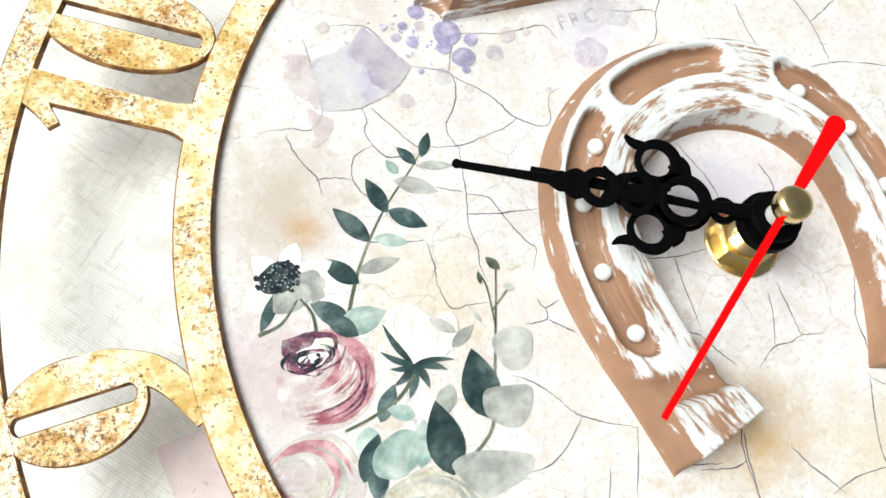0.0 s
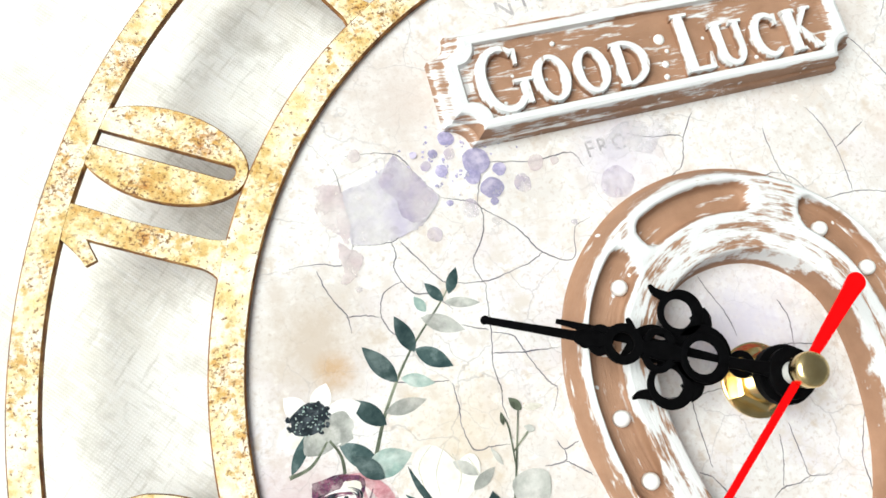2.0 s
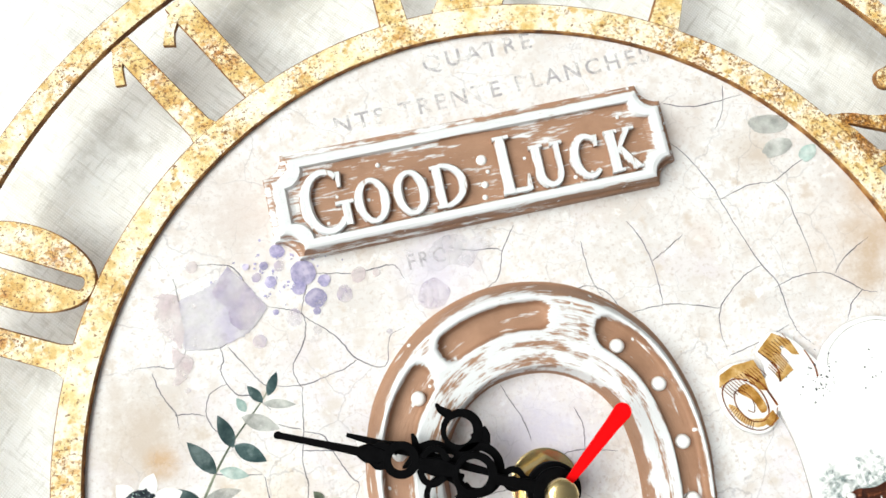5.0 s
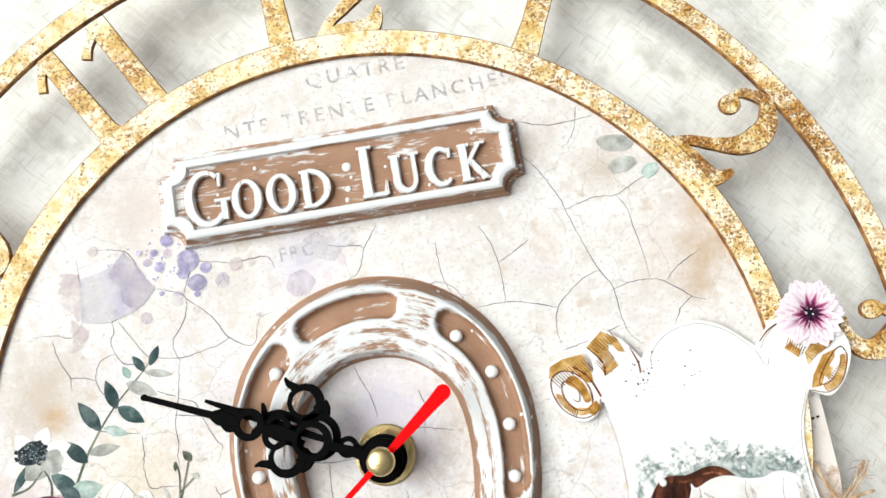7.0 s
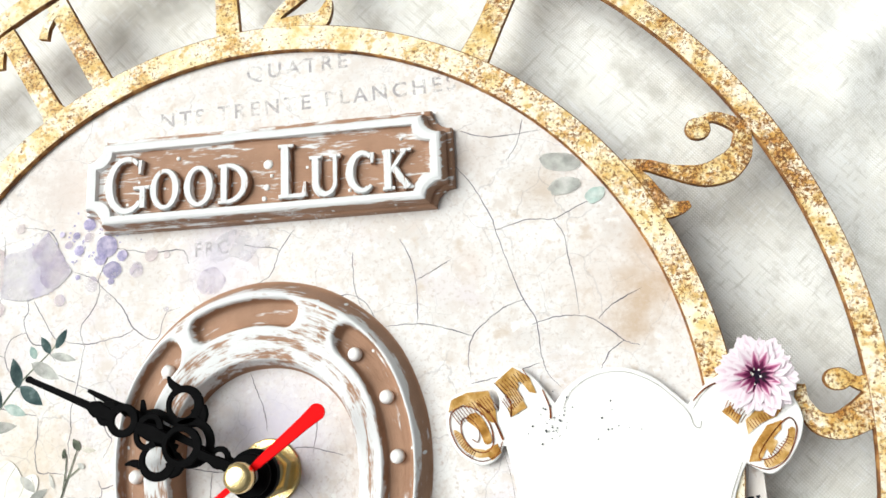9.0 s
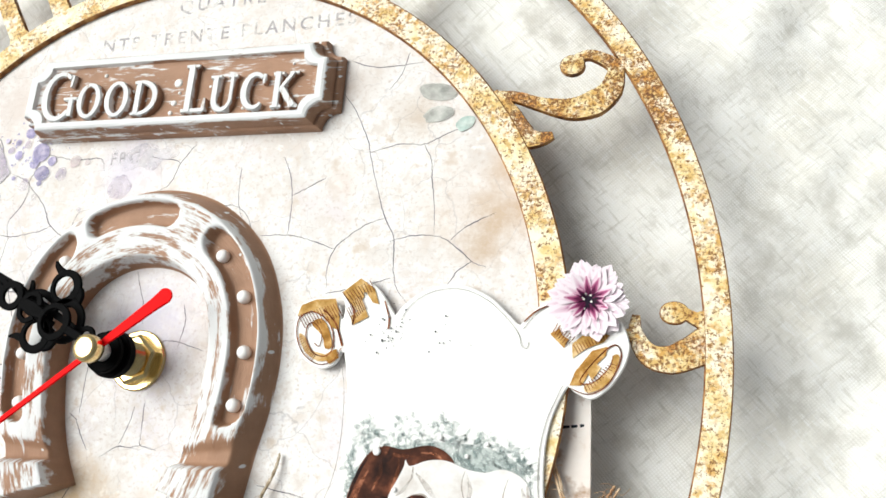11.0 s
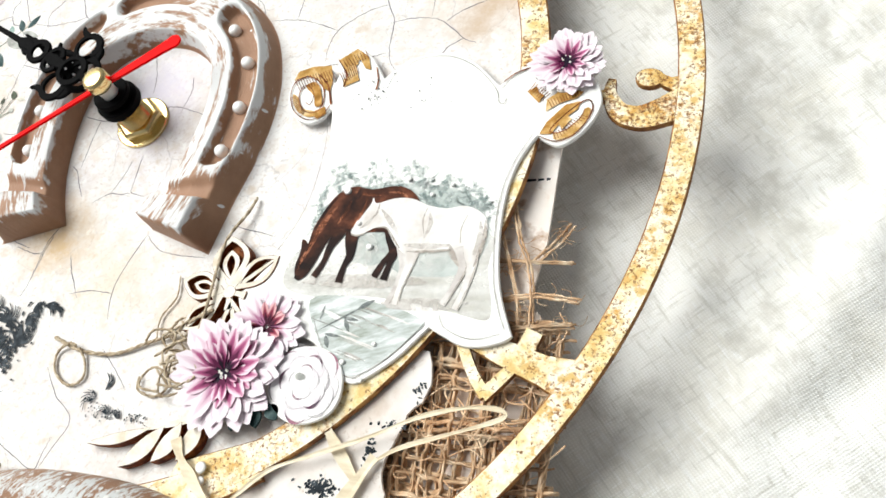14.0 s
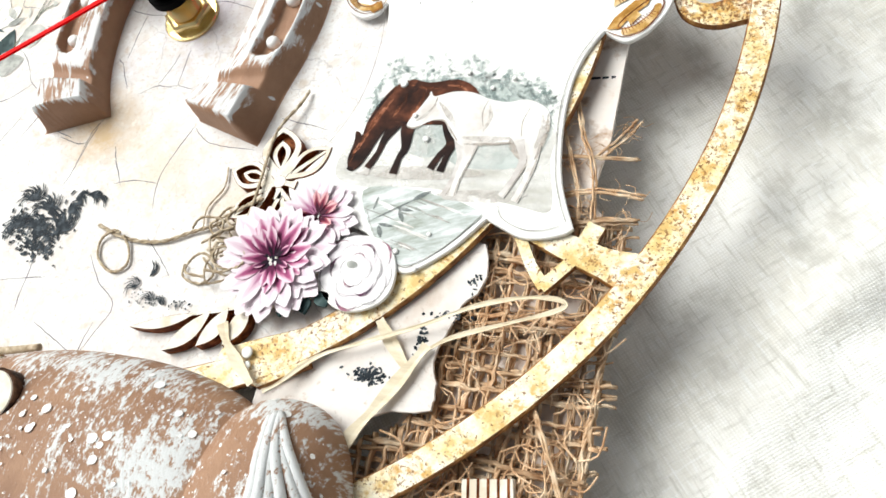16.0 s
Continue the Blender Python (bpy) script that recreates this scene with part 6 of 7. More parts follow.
def plaque():
    root = thing("scroll_plaque", "white card scroll plaque with curled ends and a printed pasture picture", "plaque")
    top = spline([(77.2, 5.0), (80.8, 8.8), (87, 12.1), (95, 12.7), (102.5, 9.6), (107.5, 5), (110.4, 1.9)], 5)
    right = spline([(110.8, 1.9), (113.5, 4.6), (117.5, 7.8), (123, 9.2), (130, 7.6), (135.5, 3), (137.8, -2.8), (137.2, -7), (135.4, -10.6), (132.5, -14.2), (128.5, -16.7), (124.8, -15.2), (122.8, -13.6)], 4)
    side = spline([(122.4, -14.2), (121.1, -16.4), (118.8, -21.7), (117.3, -28.5), (116.9, -37.2), (117.5, -45.7), (118.8, -53.8), (121, -60.4), (123.6, -66.3)], 4)
    foot = spline([(123.2, -66.8), (121.2, -68.1), (116.6, -69.5), (111.8, -69.5), (107.6, -67.8), (103.4, -65.8)], 4) + spline([(103.2, -66.0), (98, -72.5), (94.2, -76.1), (90.3, -79.1), (87, -80.9), (83, -79.7), (79.3, -76.7), (74.4, -71.7), (64, -69), (52, -66)], 4)
    left = spline([(50, -61), (55.5, -53.5), (59.8, -46.5), (63.1, -38.7), (64.8, -30.8), (65.3, -21), (64.8, -12.7), (63.4, -5)], 4)
    curl = spline([(62.6, -5), (60.8, -8.1), (56.5, -9.3), (51.2, -6.2), (48.5, -0.5), (48.5, 5.2), (50, 8.4), (53.5, 9.9), (59.4, 9.6)], 4) + spline([(61.2, 7.6), (62.2, 4.0), (62.8, 7.4), (61.9, 11.6), (67.1, 15.4), (71.8, 12.5), (74.6, 9), (76.6, 5.8)], 4)
    outline = [p[:2] for p in top[:-1] + right + side + foot + left + curl]
    bm = bmesh.new()
    slab(bm, outline, 1.84, 3.0, 0.25)
    part("card", bm, m_card, root)
    plaque_print(root)


plaque()


# ---- paper flowers ----
def fading(name, heart, middle, tip, shift):
    """Printed petal colour that runs out from the heart along the petal."""
    m = mat(name, [(0.0, heart), (1.0, tip)], 100, 0.6, 0.0, 0.1, 2500, spec=0.12)
    n, l = m.node_tree.nodes, m.node_tree.links
    co, sep, rng, nz, add, ra = [n.new(k) for k in ("ShaderNodeTexCoord", "ShaderNodeSeparateXYZ", "ShaderNodeMapRange", "ShaderNodeTexNoise", "ShaderNodeMath", "ShaderNodeValToRGB")]
    l.new(co.outputs["Object"], sep.inputs[0])
    l.new(sep.outputs["X"], rng.inputs["Value"])
    rng.inputs["From Max"].default_value, rng.inputs["To Min"].default_value, rng.inputs["To Max"].default_value = 0.010, -0.25 + shift, 0.75 + shift
    mp = n.new("ShaderNodeMapping")
    mp.inputs["Scale"].default_value = (0.35, 2.0, 1)
    l.new(co.outputs["Object"], mp.inputs["Vector"])
    l.new(mp.outputs[0], nz.inputs["Vector"])
    nz.inputs["Scale"].default_value, nz.inputs["Detail"].default_value = 700, 5
    add.operation = "MULTIPLY_ADD"
    l.new(nz.outputs["Fac"], add.inputs[0])
    add.inputs[1].default_value = 0.5
    away, edge = n.new("ShaderNodeMath"), n.new("ShaderNodeMath")
    away.operation = "ABSOLUTE"
    l.new(sep.outputs["Y"], away.inputs[0])
    edge.operation = "MULTIPLY_ADD"
    edge.inputs[1].default_value = 330.0
    l.new(away.outputs[0], edge.inputs[0])
    l.new(rng.outputs[0], edge.inputs[2])
    l.new(edge.outputs[0], add.inputs[2])
    e = ra.color_ramp.elements
    e.new(0.5)
    for k, (p, c) in enumerate(((0.22, heart), (0.48, middle), (0.78, tip))):
        e[k].position, e[k].color = p, rgb(c)
    l.new(add.outputs[0], ra.inputs["Fac"])
    l.new(ra.outputs["Color"], n["Principled BSDF"].inputs["Base Color"])
    return m


m_petal_pale = fading("pale_pink_petal_print", (0.36, 0.13, 0.24), (0.60, 0.40, 0.50), (0.79, 0.71, 0.76), -0.20)
m_petal_mid = fading("pink_edged_petal_print", (0.09, 0.01, 0.045), (0.36, 0.08, 0.19), (0.76, 0.58, 0.67), -0.36)
m_petal_heart = fading("magenta_petal_print", (0.015, 0.004, 0.014), (0.13, 0.015, 0.07), (0.66, 0.36, 0.48), -0.42)
m_petal_scarlet = fading("red_petal_print", (0.05, 0.006, 0.02), (0.24, 0.03, 0.06), (0.70, 0.40, 0.42), -0.3)


m_eye = wash("plum_black_print", (0.006, 0.004, 0.010), (0.014, 0.008, 0.02), (0.05, 0.02, 0.05), 500)


def petal_mesh(name, material, cup=0.5):
    me = bpy.data.meshes.new(name)
    bm = bmesh.new()
    n = 6
    rows = []
    for i in range(n + 1):
        t = i / n
        w = 0.185 * math.sin(math.pi * min(1, t * 0.92 + 0.04) ** 1.7) ** 0.8 if 0 < i < n else 0.02
        rows.append([bm.verts.new(Vector((t * 10, w * 10 * s, cup * (t * t + 0.35 * s * s * w * 6))) * MM) for s in (-1, 0, 1)])
    for a, b in zip(rows, rows[1:]):
        for j in range(2):
            bm.faces.new((a[j], a[j + 1], b[j + 1], b[j])).smooth = True
    bm.to_mesh(me)
    bm.free()
    me.materials.append(material)
    return me


P_PALE, P_PINK, P_DEEP, P_RED = petal_mesh("petal", m_petal_pale, 0.12), petal_mesh("petal", m_petal_mid, 0.14), petal_mesh("petal", m_petal_heart, 0.16), petal_mesh("petal", m_petal_scarlet, 0.14)


def paper_flower(name, label, cx, cy, z, r, rings, seed, eye=True, backing=True):
    """A cut-out card flower: each ring is (count, length, petal mesh, where it begins)."""
    rnd = random.Random(seed)
    root = thing(name, label, "flower", "paper flowers")
    root.location = Vector((cx, cy, z)) * MM
    if backing:
        bm = bmesh.new()
        slab(bm, [(q[0] * (1 + 0.06 * math.sin(9 * i)), q[1] * (1 + 0.06 * math.cos(7 * i))) for i, q in enumerate(oval(0, 0, r * 0.86, r * 0.86, 0, 48, 0.05, seed))], -0.75, 0.02, 0.1)
        part("card_backing", bm, m_card, root)
    lift = 0.0
    for ring, (count, length, me, begin) in enumerate(rings):
        lift += 0.10
        for k in range(count):
            a = 360 * k / count + rnd.uniform(-7, 7)
            f = length * rnd.uniform(0.88, 1.08)
            ob = new("petal", me)
            ob.parent = root
            ob.matrix_basis = pose(0, 0, (lift + 0.02 * (k % 5)) * MM, 0, 0, a) @ pose(0, 0, 0, 0, -rnd.uniform(0, 5 + 5 * ring), 0) @ pose(begin * MM, 0, 0) @ Matrix.Diagonal((f / 10, f / 10 * rnd.uniform(0.8, 1.1), f / 10, 1))
    if eye:
        for k in range(24):
            a, q = rnd.uniform(0, 6.28), r * 0.26 * rnd.random() ** 0.5
            bm = bmesh.new()
            turned(bm, q * math.cos(a), q * math.sin(a), [(r * 0.034, lift + 0.2), (r * 0.026, lift + 0.36)], 7)
            part("stamen", bm, m_white_petal if k % 2 == 0 else m_eye, root)
        bm = bmesh.new()
        flat(bm, oval(0, 0, r * 0.22, r * 0.22, 0, 30, 0.22, seed), lift + 0.24)
        part("eye", bm, m_eye, root)
    return root


def flowers():
    paper_flower("paper_chrysanthemum", "pink and white paper chrysanthemum glued on the plaque's curl", 128.2, 7.6, 3.85, 9.8, [(26, 9.0, P_PALE, 1.0), (24, 8.2, P_PALE, 1.0), (20, 6.8, P_PALE, 0.8), (16, 5.4, P_PINK, 0.6), (13, 4.2, P_DEEP, 0.3)], 3)
    paper_flower("paper_chrysanthemum", "large pink paper chrysanthemum with a dark eye, below the plaque", 53.6, -81.7, 4.7, 14.0, [(22, 14.2, P_PALE, 1.0), (20, 12.4, P_PALE, 1.0), (18, 9.8, P_PINK, 0.9), (15, 7.6, P_PINK, 0.8), (12, 5.4, P_DEEP, 0.4)], 5)
    paper_flower("paper_chrysanthemum", "small white paper flower with a red centre", 61.4, -69.2, 3.9, 8.6, [(20, 9.4, P_PALE, 1.0), (18, 8.4, P_PALE, 1.0), (14, 5.6, P_RED, 0.4)], 8, False)
    # the white rose: cupped paper skins round a green heart
    root = thing("paper_rose", "white paper rose with faint mauve lines", "flower", "paper flowers")
    bm = bmesh.new()
    slab(bm, oval(75.4, -82.4, 9.9, 9.6, 20, 40, 0.05, 4), 3.1, 4.0, 0.2)
    part("card_backing", bm, m_card, root)
    rnd = random.Random(4)
    lift = 4.0
    for count, rad, big in ((7, 5.6, 4.6), (6, 3.6, 3.6), (4, 1.9, 2.6)):
        for k in range(count):
            a = 360 * k / count + rnd.uniform(-15, 15)
            lift += 0.03
            cx, cy = 75.2 + rad * math.cos(radians(a)), -82.0 + rad * math.sin(radians(a))
            bm = bmesh.new()
            slab(bm, oval(cx, cy, big * 0.8, big * rnd.uniform(0.95, 1.15), a, 22, 0.08, k), lift - 0.1, lift, 0.03)
            part("petal", bm, m_rose_paper, root)
            bm = bmesh.new()
            arc = [(cx + big * 0.76 * math.cos(radians(a + q)), cy + big * 0.9 * math.sin(radians(a + q))) for q in range(-70, 60, 12)]
            line(bm, arc, (0.05, rnd.uniform(0.4, 1.0), 0.05), lift + 0.012)
            part("mauve_line", bm, m_rose_dark if k % 2 else m_letter_ink, root)
    bm = bmesh.new()
    flat(bm, oval(74.0, -80.8, 1.3, 1.0, 0, 14, 0.2, 1), 4.62)
    part("heart", bm, m_leaf_grey, root, "grey-green flower heart")
    for (b, t) in (((59, -90), (58.6, -95.4)), ((63, -89), (65, -94)), ((67, -88), (70, -91.6))):
        bm = bmesh.new()
        slab(bm, leaf_outline(b, t, 4.0), 3.4, 4.0, 0.1)
        tagged(part("paper_leaf", bm, m_leaf_dark), "dark green paper leaf tucked under the flowers", "leaf", "paper leaves")


flowers()


# ---- laser-cut plywood ----
def plywood():
    root = thing("plywood_flower", "pierced pale plywood flower with burnt brown edges", "ornament")
    for k, (b, t, w, split) in enumerate((((47.3, -60), (43.6, -44.5), 11.2, False), ((47.8, -60), (59.2, -49.6), 7.4, True), ((46.4, -60.4), (32.4, -58.0), 8.0, False), ((46.0, -62), (36.6, -71.6), 6.6, True), ((48.8, -62), (52.2, -73.5), 6.4, True))):
        bm = bmesh.new()
        B, T = Vector(b), Vector(t)
        hoop(bm, leaf_outline(b, t, w, 14, 0.56), leaf_outline(B.lerp(T, 0.20), B.lerp(T, 0.89), w * 0.66, 14, 0.56), 0.1, 3.4 + 0.03 * k, 0.12, 0, 1)
        if split:
            band(bm, [B.lerp(T, q)[:] for q in (0.1, 0.35, 0.65, 0.94)], (1.1, 1.2, 1.0, 0.6), 0.1, 3.3, 0.95, 0, 1)
        else:
            hoop(bm, leaf_outline(B.lerp(T, 0.14), B.lerp(T, 0.74), w * 0.46, 14, 0.6), leaf_outline(B.lerp(T, 0.26), B.lerp(T, 0.64), w * 0.20, 14, 0.6), 0.1, 3.3, 0.1, 0, 1)
        # dark brown floor in the openings: their deep shade put in as colour
        slab(bm, leaf_outline(B.lerp(T, 0.04), B.lerp(T, 0.97), w * 0.92, 14, 0.56), 0.06, 1.5, 0.05)
        part("petal", bm, [m_burn, m_ply], root)
    bm = bmesh.new()
    # same dark floor for the shaded gaps round the middle
    slab(bm, oval(47.5, -60.4, 4.4, 4.2, 0, 24), 0.06, 1.6, 0.05)
    slab(bm, oval(47.5, -60.4, 1.9, 1.8, 0, 20), 1.6, 3.6, 0.12, 0, 1)
    for k in range(5):
        a = radians(65 + 72 * k)
        band(bm, [(47.5 + q * math.cos(a), -60.4 + q * math.sin(a)) for q in (1.2, 3.0, 4.9)], (1.4, 1.5, 2.4), 1.6, 3.52, 0.95, 0, 1)
    part("centre", bm, [m_burn, m_ply], root)
    root = thing("plywood_sprig", "pale plywood leaf sprig with burnt edges", "ornament")
    bm = bmesh.new()
    band(bm, spline([(34, -97.6), (39, -96.2), (44, -94.6), (49, -92.4), (53, -90)], 5), (0.6, 1.6, 2.2, 2.4), 0.1, 3.2, 0.95, 0, 1)
    part("stalk", bm, [m_burn, m_ply], root)
    for k, (b, t, w) in enumerate((((36, -97), (18.2, -102.8), 3.0), ((39.8, -96), (29.8, -107.4), 4.6), ((44.4, -94.6), (38.6, -105.2), 4.6), ((49.6, -92.6), (45.6, -104), 4.6))):
        bm = bmesh.new()
        slab(bm, leaf_outline(b, t, w, 12, 0.5, 0.7), 0.1, 3.25 + 0.03 * k, 0.12, 0, 1)
        part("leaf", bm, [m_burn, m_ply], root)


plywood()


# ---- twine, raffia, burlap, cards ----
def fibres():
    def twine(label, pts, r, n=6, loose=0.0, seed=0):
        rnd = random.Random(seed)
        bm = bmesh.new()
        path = spline(pts, n)
        r *= 0.72
        for s in (0, 1):
            tube(bm, [(x + 0.45 * r * math.cos(i * 1.1 + s * math.pi) + rnd.uniform(-loose, loose), y + 0.45 * r * math.sin(i * 1.1 + s * math.pi), z + 0.35 * r * math.sin(i * 1.1 + s * math.pi + 1)) for i, (x, y, z) in enumerate(path)], r * 0.68, 6)
        tagged(smooth(part("jute_twine", bm, m_jute)), label, "twine", "jute twine")

    twine("long piece of brown jute twine lying across the dial", [(-5, -76, 0.9), (5.3, -79, 0.9), (16.3, -78.9, 0.9), (25.6, -75.1, 1.0), (33.3, -72.2, 1.6), (39.5, -68.5, 3.6), (45, -66, 4.6)], 0.75, 10)
    twine("small open loop of jute twine on the dial", [(5, -78.5, 1.8), (7.4, -81.9, 0.8), (8.4, -86.4, 0.8), (4.5, -88.6, 0.8), (-1.2, -85.4, 0.8), (-2.6, -80.4, 0.8), (1.0, -77.6, 1.9), (4, -78, 2.2)], 0.6, 8)
    twine("jute twine running up to the horseshoe's heel", [(42.7, -76, 5), (42.9, -66, 4.8), (42.7, -58.8, 4.6), (42.0, -46, 3.2), (45.5, -37, 2.2), (46.4, -32, 1.2)], 0.7, 9)
    rnd = random.Random(31)
    for k in range(15):
        x, y, a = rnd.uniform(30, 43), rnd.uniform(-88, -71), rnd.uniform(0, 360)
        pts = [(x + rnd.uniform(3, 6) * math.cos(radians(a + q)), y + rnd.uniform(2.5, 5.5) * math.sin(radians(a + q)), 1.0 + 0.35 * k + 0.6 * math.sin(q)) for q in (0, 70, 150, 220, 290)]
        twine("tangled curl of jute twine beside the flowers", pts, rnd.uniform(0.4, 0.65), 7, 0.06, k)
    twine("thin stray end of jute twine", [(28, -74, 1.2), (27, -68, 0.8), (30, -62, 0.8), (29, -56, 0.6)], 0.4, 6)

    def strip(label, pts, w, seed):
        bm = bmesh.new()
        path = spline(pts, 7)
        k = len(path)
        rows = []
        for i, p in enumerate(path):
            t = (Vector(path[min(i + 1, k - 1)]) - Vector(path[max(i - 1, 0)])).normalized()
            u = Vector((-t.y, t.x, 0.0)).normalized()
            q = Vector(p)
            h = w / 2 * (0.8 + 0.2 * math.sin(i * 0.5 + seed))
            rows.append([bm.verts.new((q + u * (h * k1) + Vector((0, 0, d))) * MM) for k1, d in ((-1, 0.1), (0.2, -0.06), (1, 0.12), (1, -0.06), (0.2, -0.22), (-1, -0.06))])
        for a, b in zip(rows, rows[1:]):
            for j in range(6):
                bm.faces.new((a[j], a[(j + 1) % 6], b[(j + 1) % 6], b[j]))
        tagged(part("raffia_strip", bm, m_raffia), label, "raffia", "raffia bow")

    strip("pale raffia strip crossing the inner ring", [(44.5, -98.8, 4.0), (47, -103, 3.8), (51, -107, 3.7), (57, -112, 4.4)], 3.0, 1)
    strip("long raffia loop lying over the burlap", [(60, -113, 3.8), (63, -110.5, 3.0), (70, -103, 1.8), (80, -98.5, 2.5), (93, -93, 3), (105, -87, 3.4), (115, -84, 3.8), (122, -83.4, 4.0), (125, -84.4, 4.0), (122, -86.4, 3.6), (112, -90, 2.6), (100.5, -94.3, 1.5), (94, -99, 1.2)], 1.25, 2)
    strip("broad raffia tail bent under the bow", [(95.5, -96.5, 1.4), (92, -103, 1.4), (87, -112, 1.6), (83, -119, 2.2), (80.5, -126, 2.6)], 3.4, 3)
    strip("short raffia end sticking up", [(82, -91, 1.6), (86, -96, 1.2), (91.5, -102, 1.0)], 3.2, 4)

    # burlap: warp and weft strands, fraying past its edge
    region = [(99, -68), (110, -64), (120, -61), (130, -60), (135, -64), (135, -78), (134, -90), (134, -103), (132, -134), (70, -134), (78, -122), (92, -112), (93, -95), (98, -80)]

    def within(x, y):
        hit = False
        for (ax, ay), (bx, by) in zip(region, region[1:] + region[:1]):
            if (ay > y) != (by > y) and x < (bx - ax) * (y - ay) / (by - ay) + ax:
                hit = not hit
        return hit

    rnd = random.Random(77)
    burlap = thing("burlap_patch", "frayed brown burlap patch showing between the two rings", "burlap")

    def strand(run, r, sides=5):
        bm = bmesh.new()
        for _ in range(4):
            ox, oy, oz = rnd.uniform(-0.6, 0.6) * r, rnd.uniform(-0.6, 0.6) * r, rnd.uniform(-0.5, 0.5) * r
            q = rnd.uniform(0, 6.28)
            tube(bm, [(x + ox * math.cos(0.6 * i + q) + rnd.uniform(-0.12, 0.12), y + oy * math.sin(0.6 * i + q) + rnd.uniform(-0.12, 0.12), z + oz) for i, (x, y, z) in enumerate(run)], r * rnd.uniform(0.3, 0.5), 4)
        smooth(part("strand", bm, m_burlap, burlap))

    for layer, z0, gap, rad in ((0, -4.0, 2.7, 0.85), (1, -5.6, 2.5, 0.7)):
        for way in (0, 1):
            lane = -140.0 if way else 60.0
            while lane < (-20 if way else 145):
                lane += gap * rnd.uniform(0.6, 1.5) * (1.35 if way else 1.0)
                run, drift = [], rnd.uniform(-0.05, 0.05)
                start, stop = (60, 146) if way else (-136, -22)
                bow = rnd.uniform(0, 6.28)
                fray = rnd.uniform(0.5, 4.0)
                for k in range(int((stop - start) / 1.6)):
                    p = start + 1.6 * k
                    off = lane + drift * (p - start) + 0.5 * math.sin(p * 0.12 + bow) + rnd.uniform(-0.22, 0.22)
                    x, y = (p, off) if way else (off, p)
                    inside = within(x, y) or within(x - fray * way, y) or within(x, y + fray * (1 - way))
                    if inside:
                        run.append((x, y, z0 + 0.55 * math.sin(p * 1.1 + (3.14 if way else 0) + lane) + (0.9 * rnd.random() if not within(x, y) else 0)))
                    else:
                        if len(run) > 2:
                            strand(run, rad * rnd.uniform(0.6, 1.3))
                        run = []
                if len(run) > 2:
                    strand(run, rad * rnd.uniform(0.6, 1.3))
    bm = bmesh.new()
    for k in range(320):
        x, y = rnd.uniform(92, 140), rnd.uniform(-132, -30)
        if not within(x + 1, y):
            continue
        a, ln = rnd.uniform(0, 6.28), rnd.uniform(3, 10)
        tube(bm, spline([(x, y, -3.6), (x + ln * 0.5 * math.cos(a), y + ln * 0.5 * math.sin(a), -3.0 + rnd.uniform(0, 1.2)), (x + ln * math.cos(a + 0.6), y + ln * math.sin(a + 0.6), -3.2 + rnd.uniform(0, 2.0))], 3), rnd.uniform(0.1, 0.24), 4)
    part("fuzz", bm, m_burlap, burlap)["kind"] = "stuff"
    for k, pts in enumerate(([(113, -32, -1.5), (118, -44, -0.6), (122, -56, -1.2), (123, -66, -2)], [(118, -30, -1.5), (121, -40, -0.4), (125, -50, -0.6), (126.5, -62, -1.2)], [(115, -46, -2), (124, -46.5, -0.6), (135, -46, -1.6)], [(116, -57, -2), (126, -55, -0.8), (137, -55.5, -1.8)], [(118, -64, -2), (128, -62.5, -1), (136.5, -61, -2)], [(126, -46, -1), (131, -41, 0), (134, -37, 0.5)], [(120, -104, -1), (124, -112, 0), (130, -124, -0.5)])):
        bm = bmesh.new()
        for q in range(5 if k in (2, 3, 4) else 3):
            ox, oy, oz = rnd.uniform(-0.7, 0.7), rnd.uniform(-0.7, 0.7), rnd.uniform(-0.3, 0.5)
            tube(bm, [(x + ox + rnd.uniform(-0.2, 0.2), y + oy + rnd.uniform(-0.2, 0.2), z + oz) for x, y, z in spline(pts, 8)], 0.22 + 0.07 * (q % 3), 5)
        for q in range(14):
            x, y, z = rnd.choice(spline(pts, 8))
            w = rnd.uniform(0, 6.28)
            tube(bm, spline([(x, y, z), (x + 2 * math.cos(w), y + 2 * math.sin(w), z + 0.6), (x + 3.6 * math.cos(w + 0.7), y + 3.6 * math.sin(w + 0.7), z + rnd.uniform(-0.4, 1.0))], 3), 0.08, 4)
        tagged(smooth(part("burlap_thread", bm, m_burlap)), "loose pale thread pulled out of the burlap", "thread", "loose burlap threads")

    def frayed(pts, amount, n, seed):
        return jitter(pts + pts[:1], n, amount, seed)[:-1]

    bm = bmesh.new()
    slab(bm, [(96, -2), (128, -4), (127.4, -40), (124.5, -58), (96, -58)], -4.4, -3.4, 0.1)
    card = tagged(part("paper_tag", bm, m_tag), "cream paper tag with unreadable handwriting under the plaque", "tag")
    bm = bmesh.new()
    for k, (x, w) in enumerate(((117.6, 1.8), (120, 2.4), (122.8, 1.6), (125, 1.0))):
        line(bm, [(x, -23.2 + 0.2 * k), (x + w, -23.0 + 0.2 * k)], (0.8, 0.6), -3.35)
    part("writing_bars", bm, m_ink, card)
    bm = bmesh.new()
    slab(bm, frayed([(100, -66), (112, -52), (128, -58), (129, -76), (130, -100), (128, -131), (84, -131), (90, -112), (95, -90)], 0.4, 4, 21), -7.4, -6.8, 0.1)
    tagged(part("paper_layer", bm, m_under), "pale pinkish paper showing between the burlap strands", "paper")
    bm = bmesh.new()
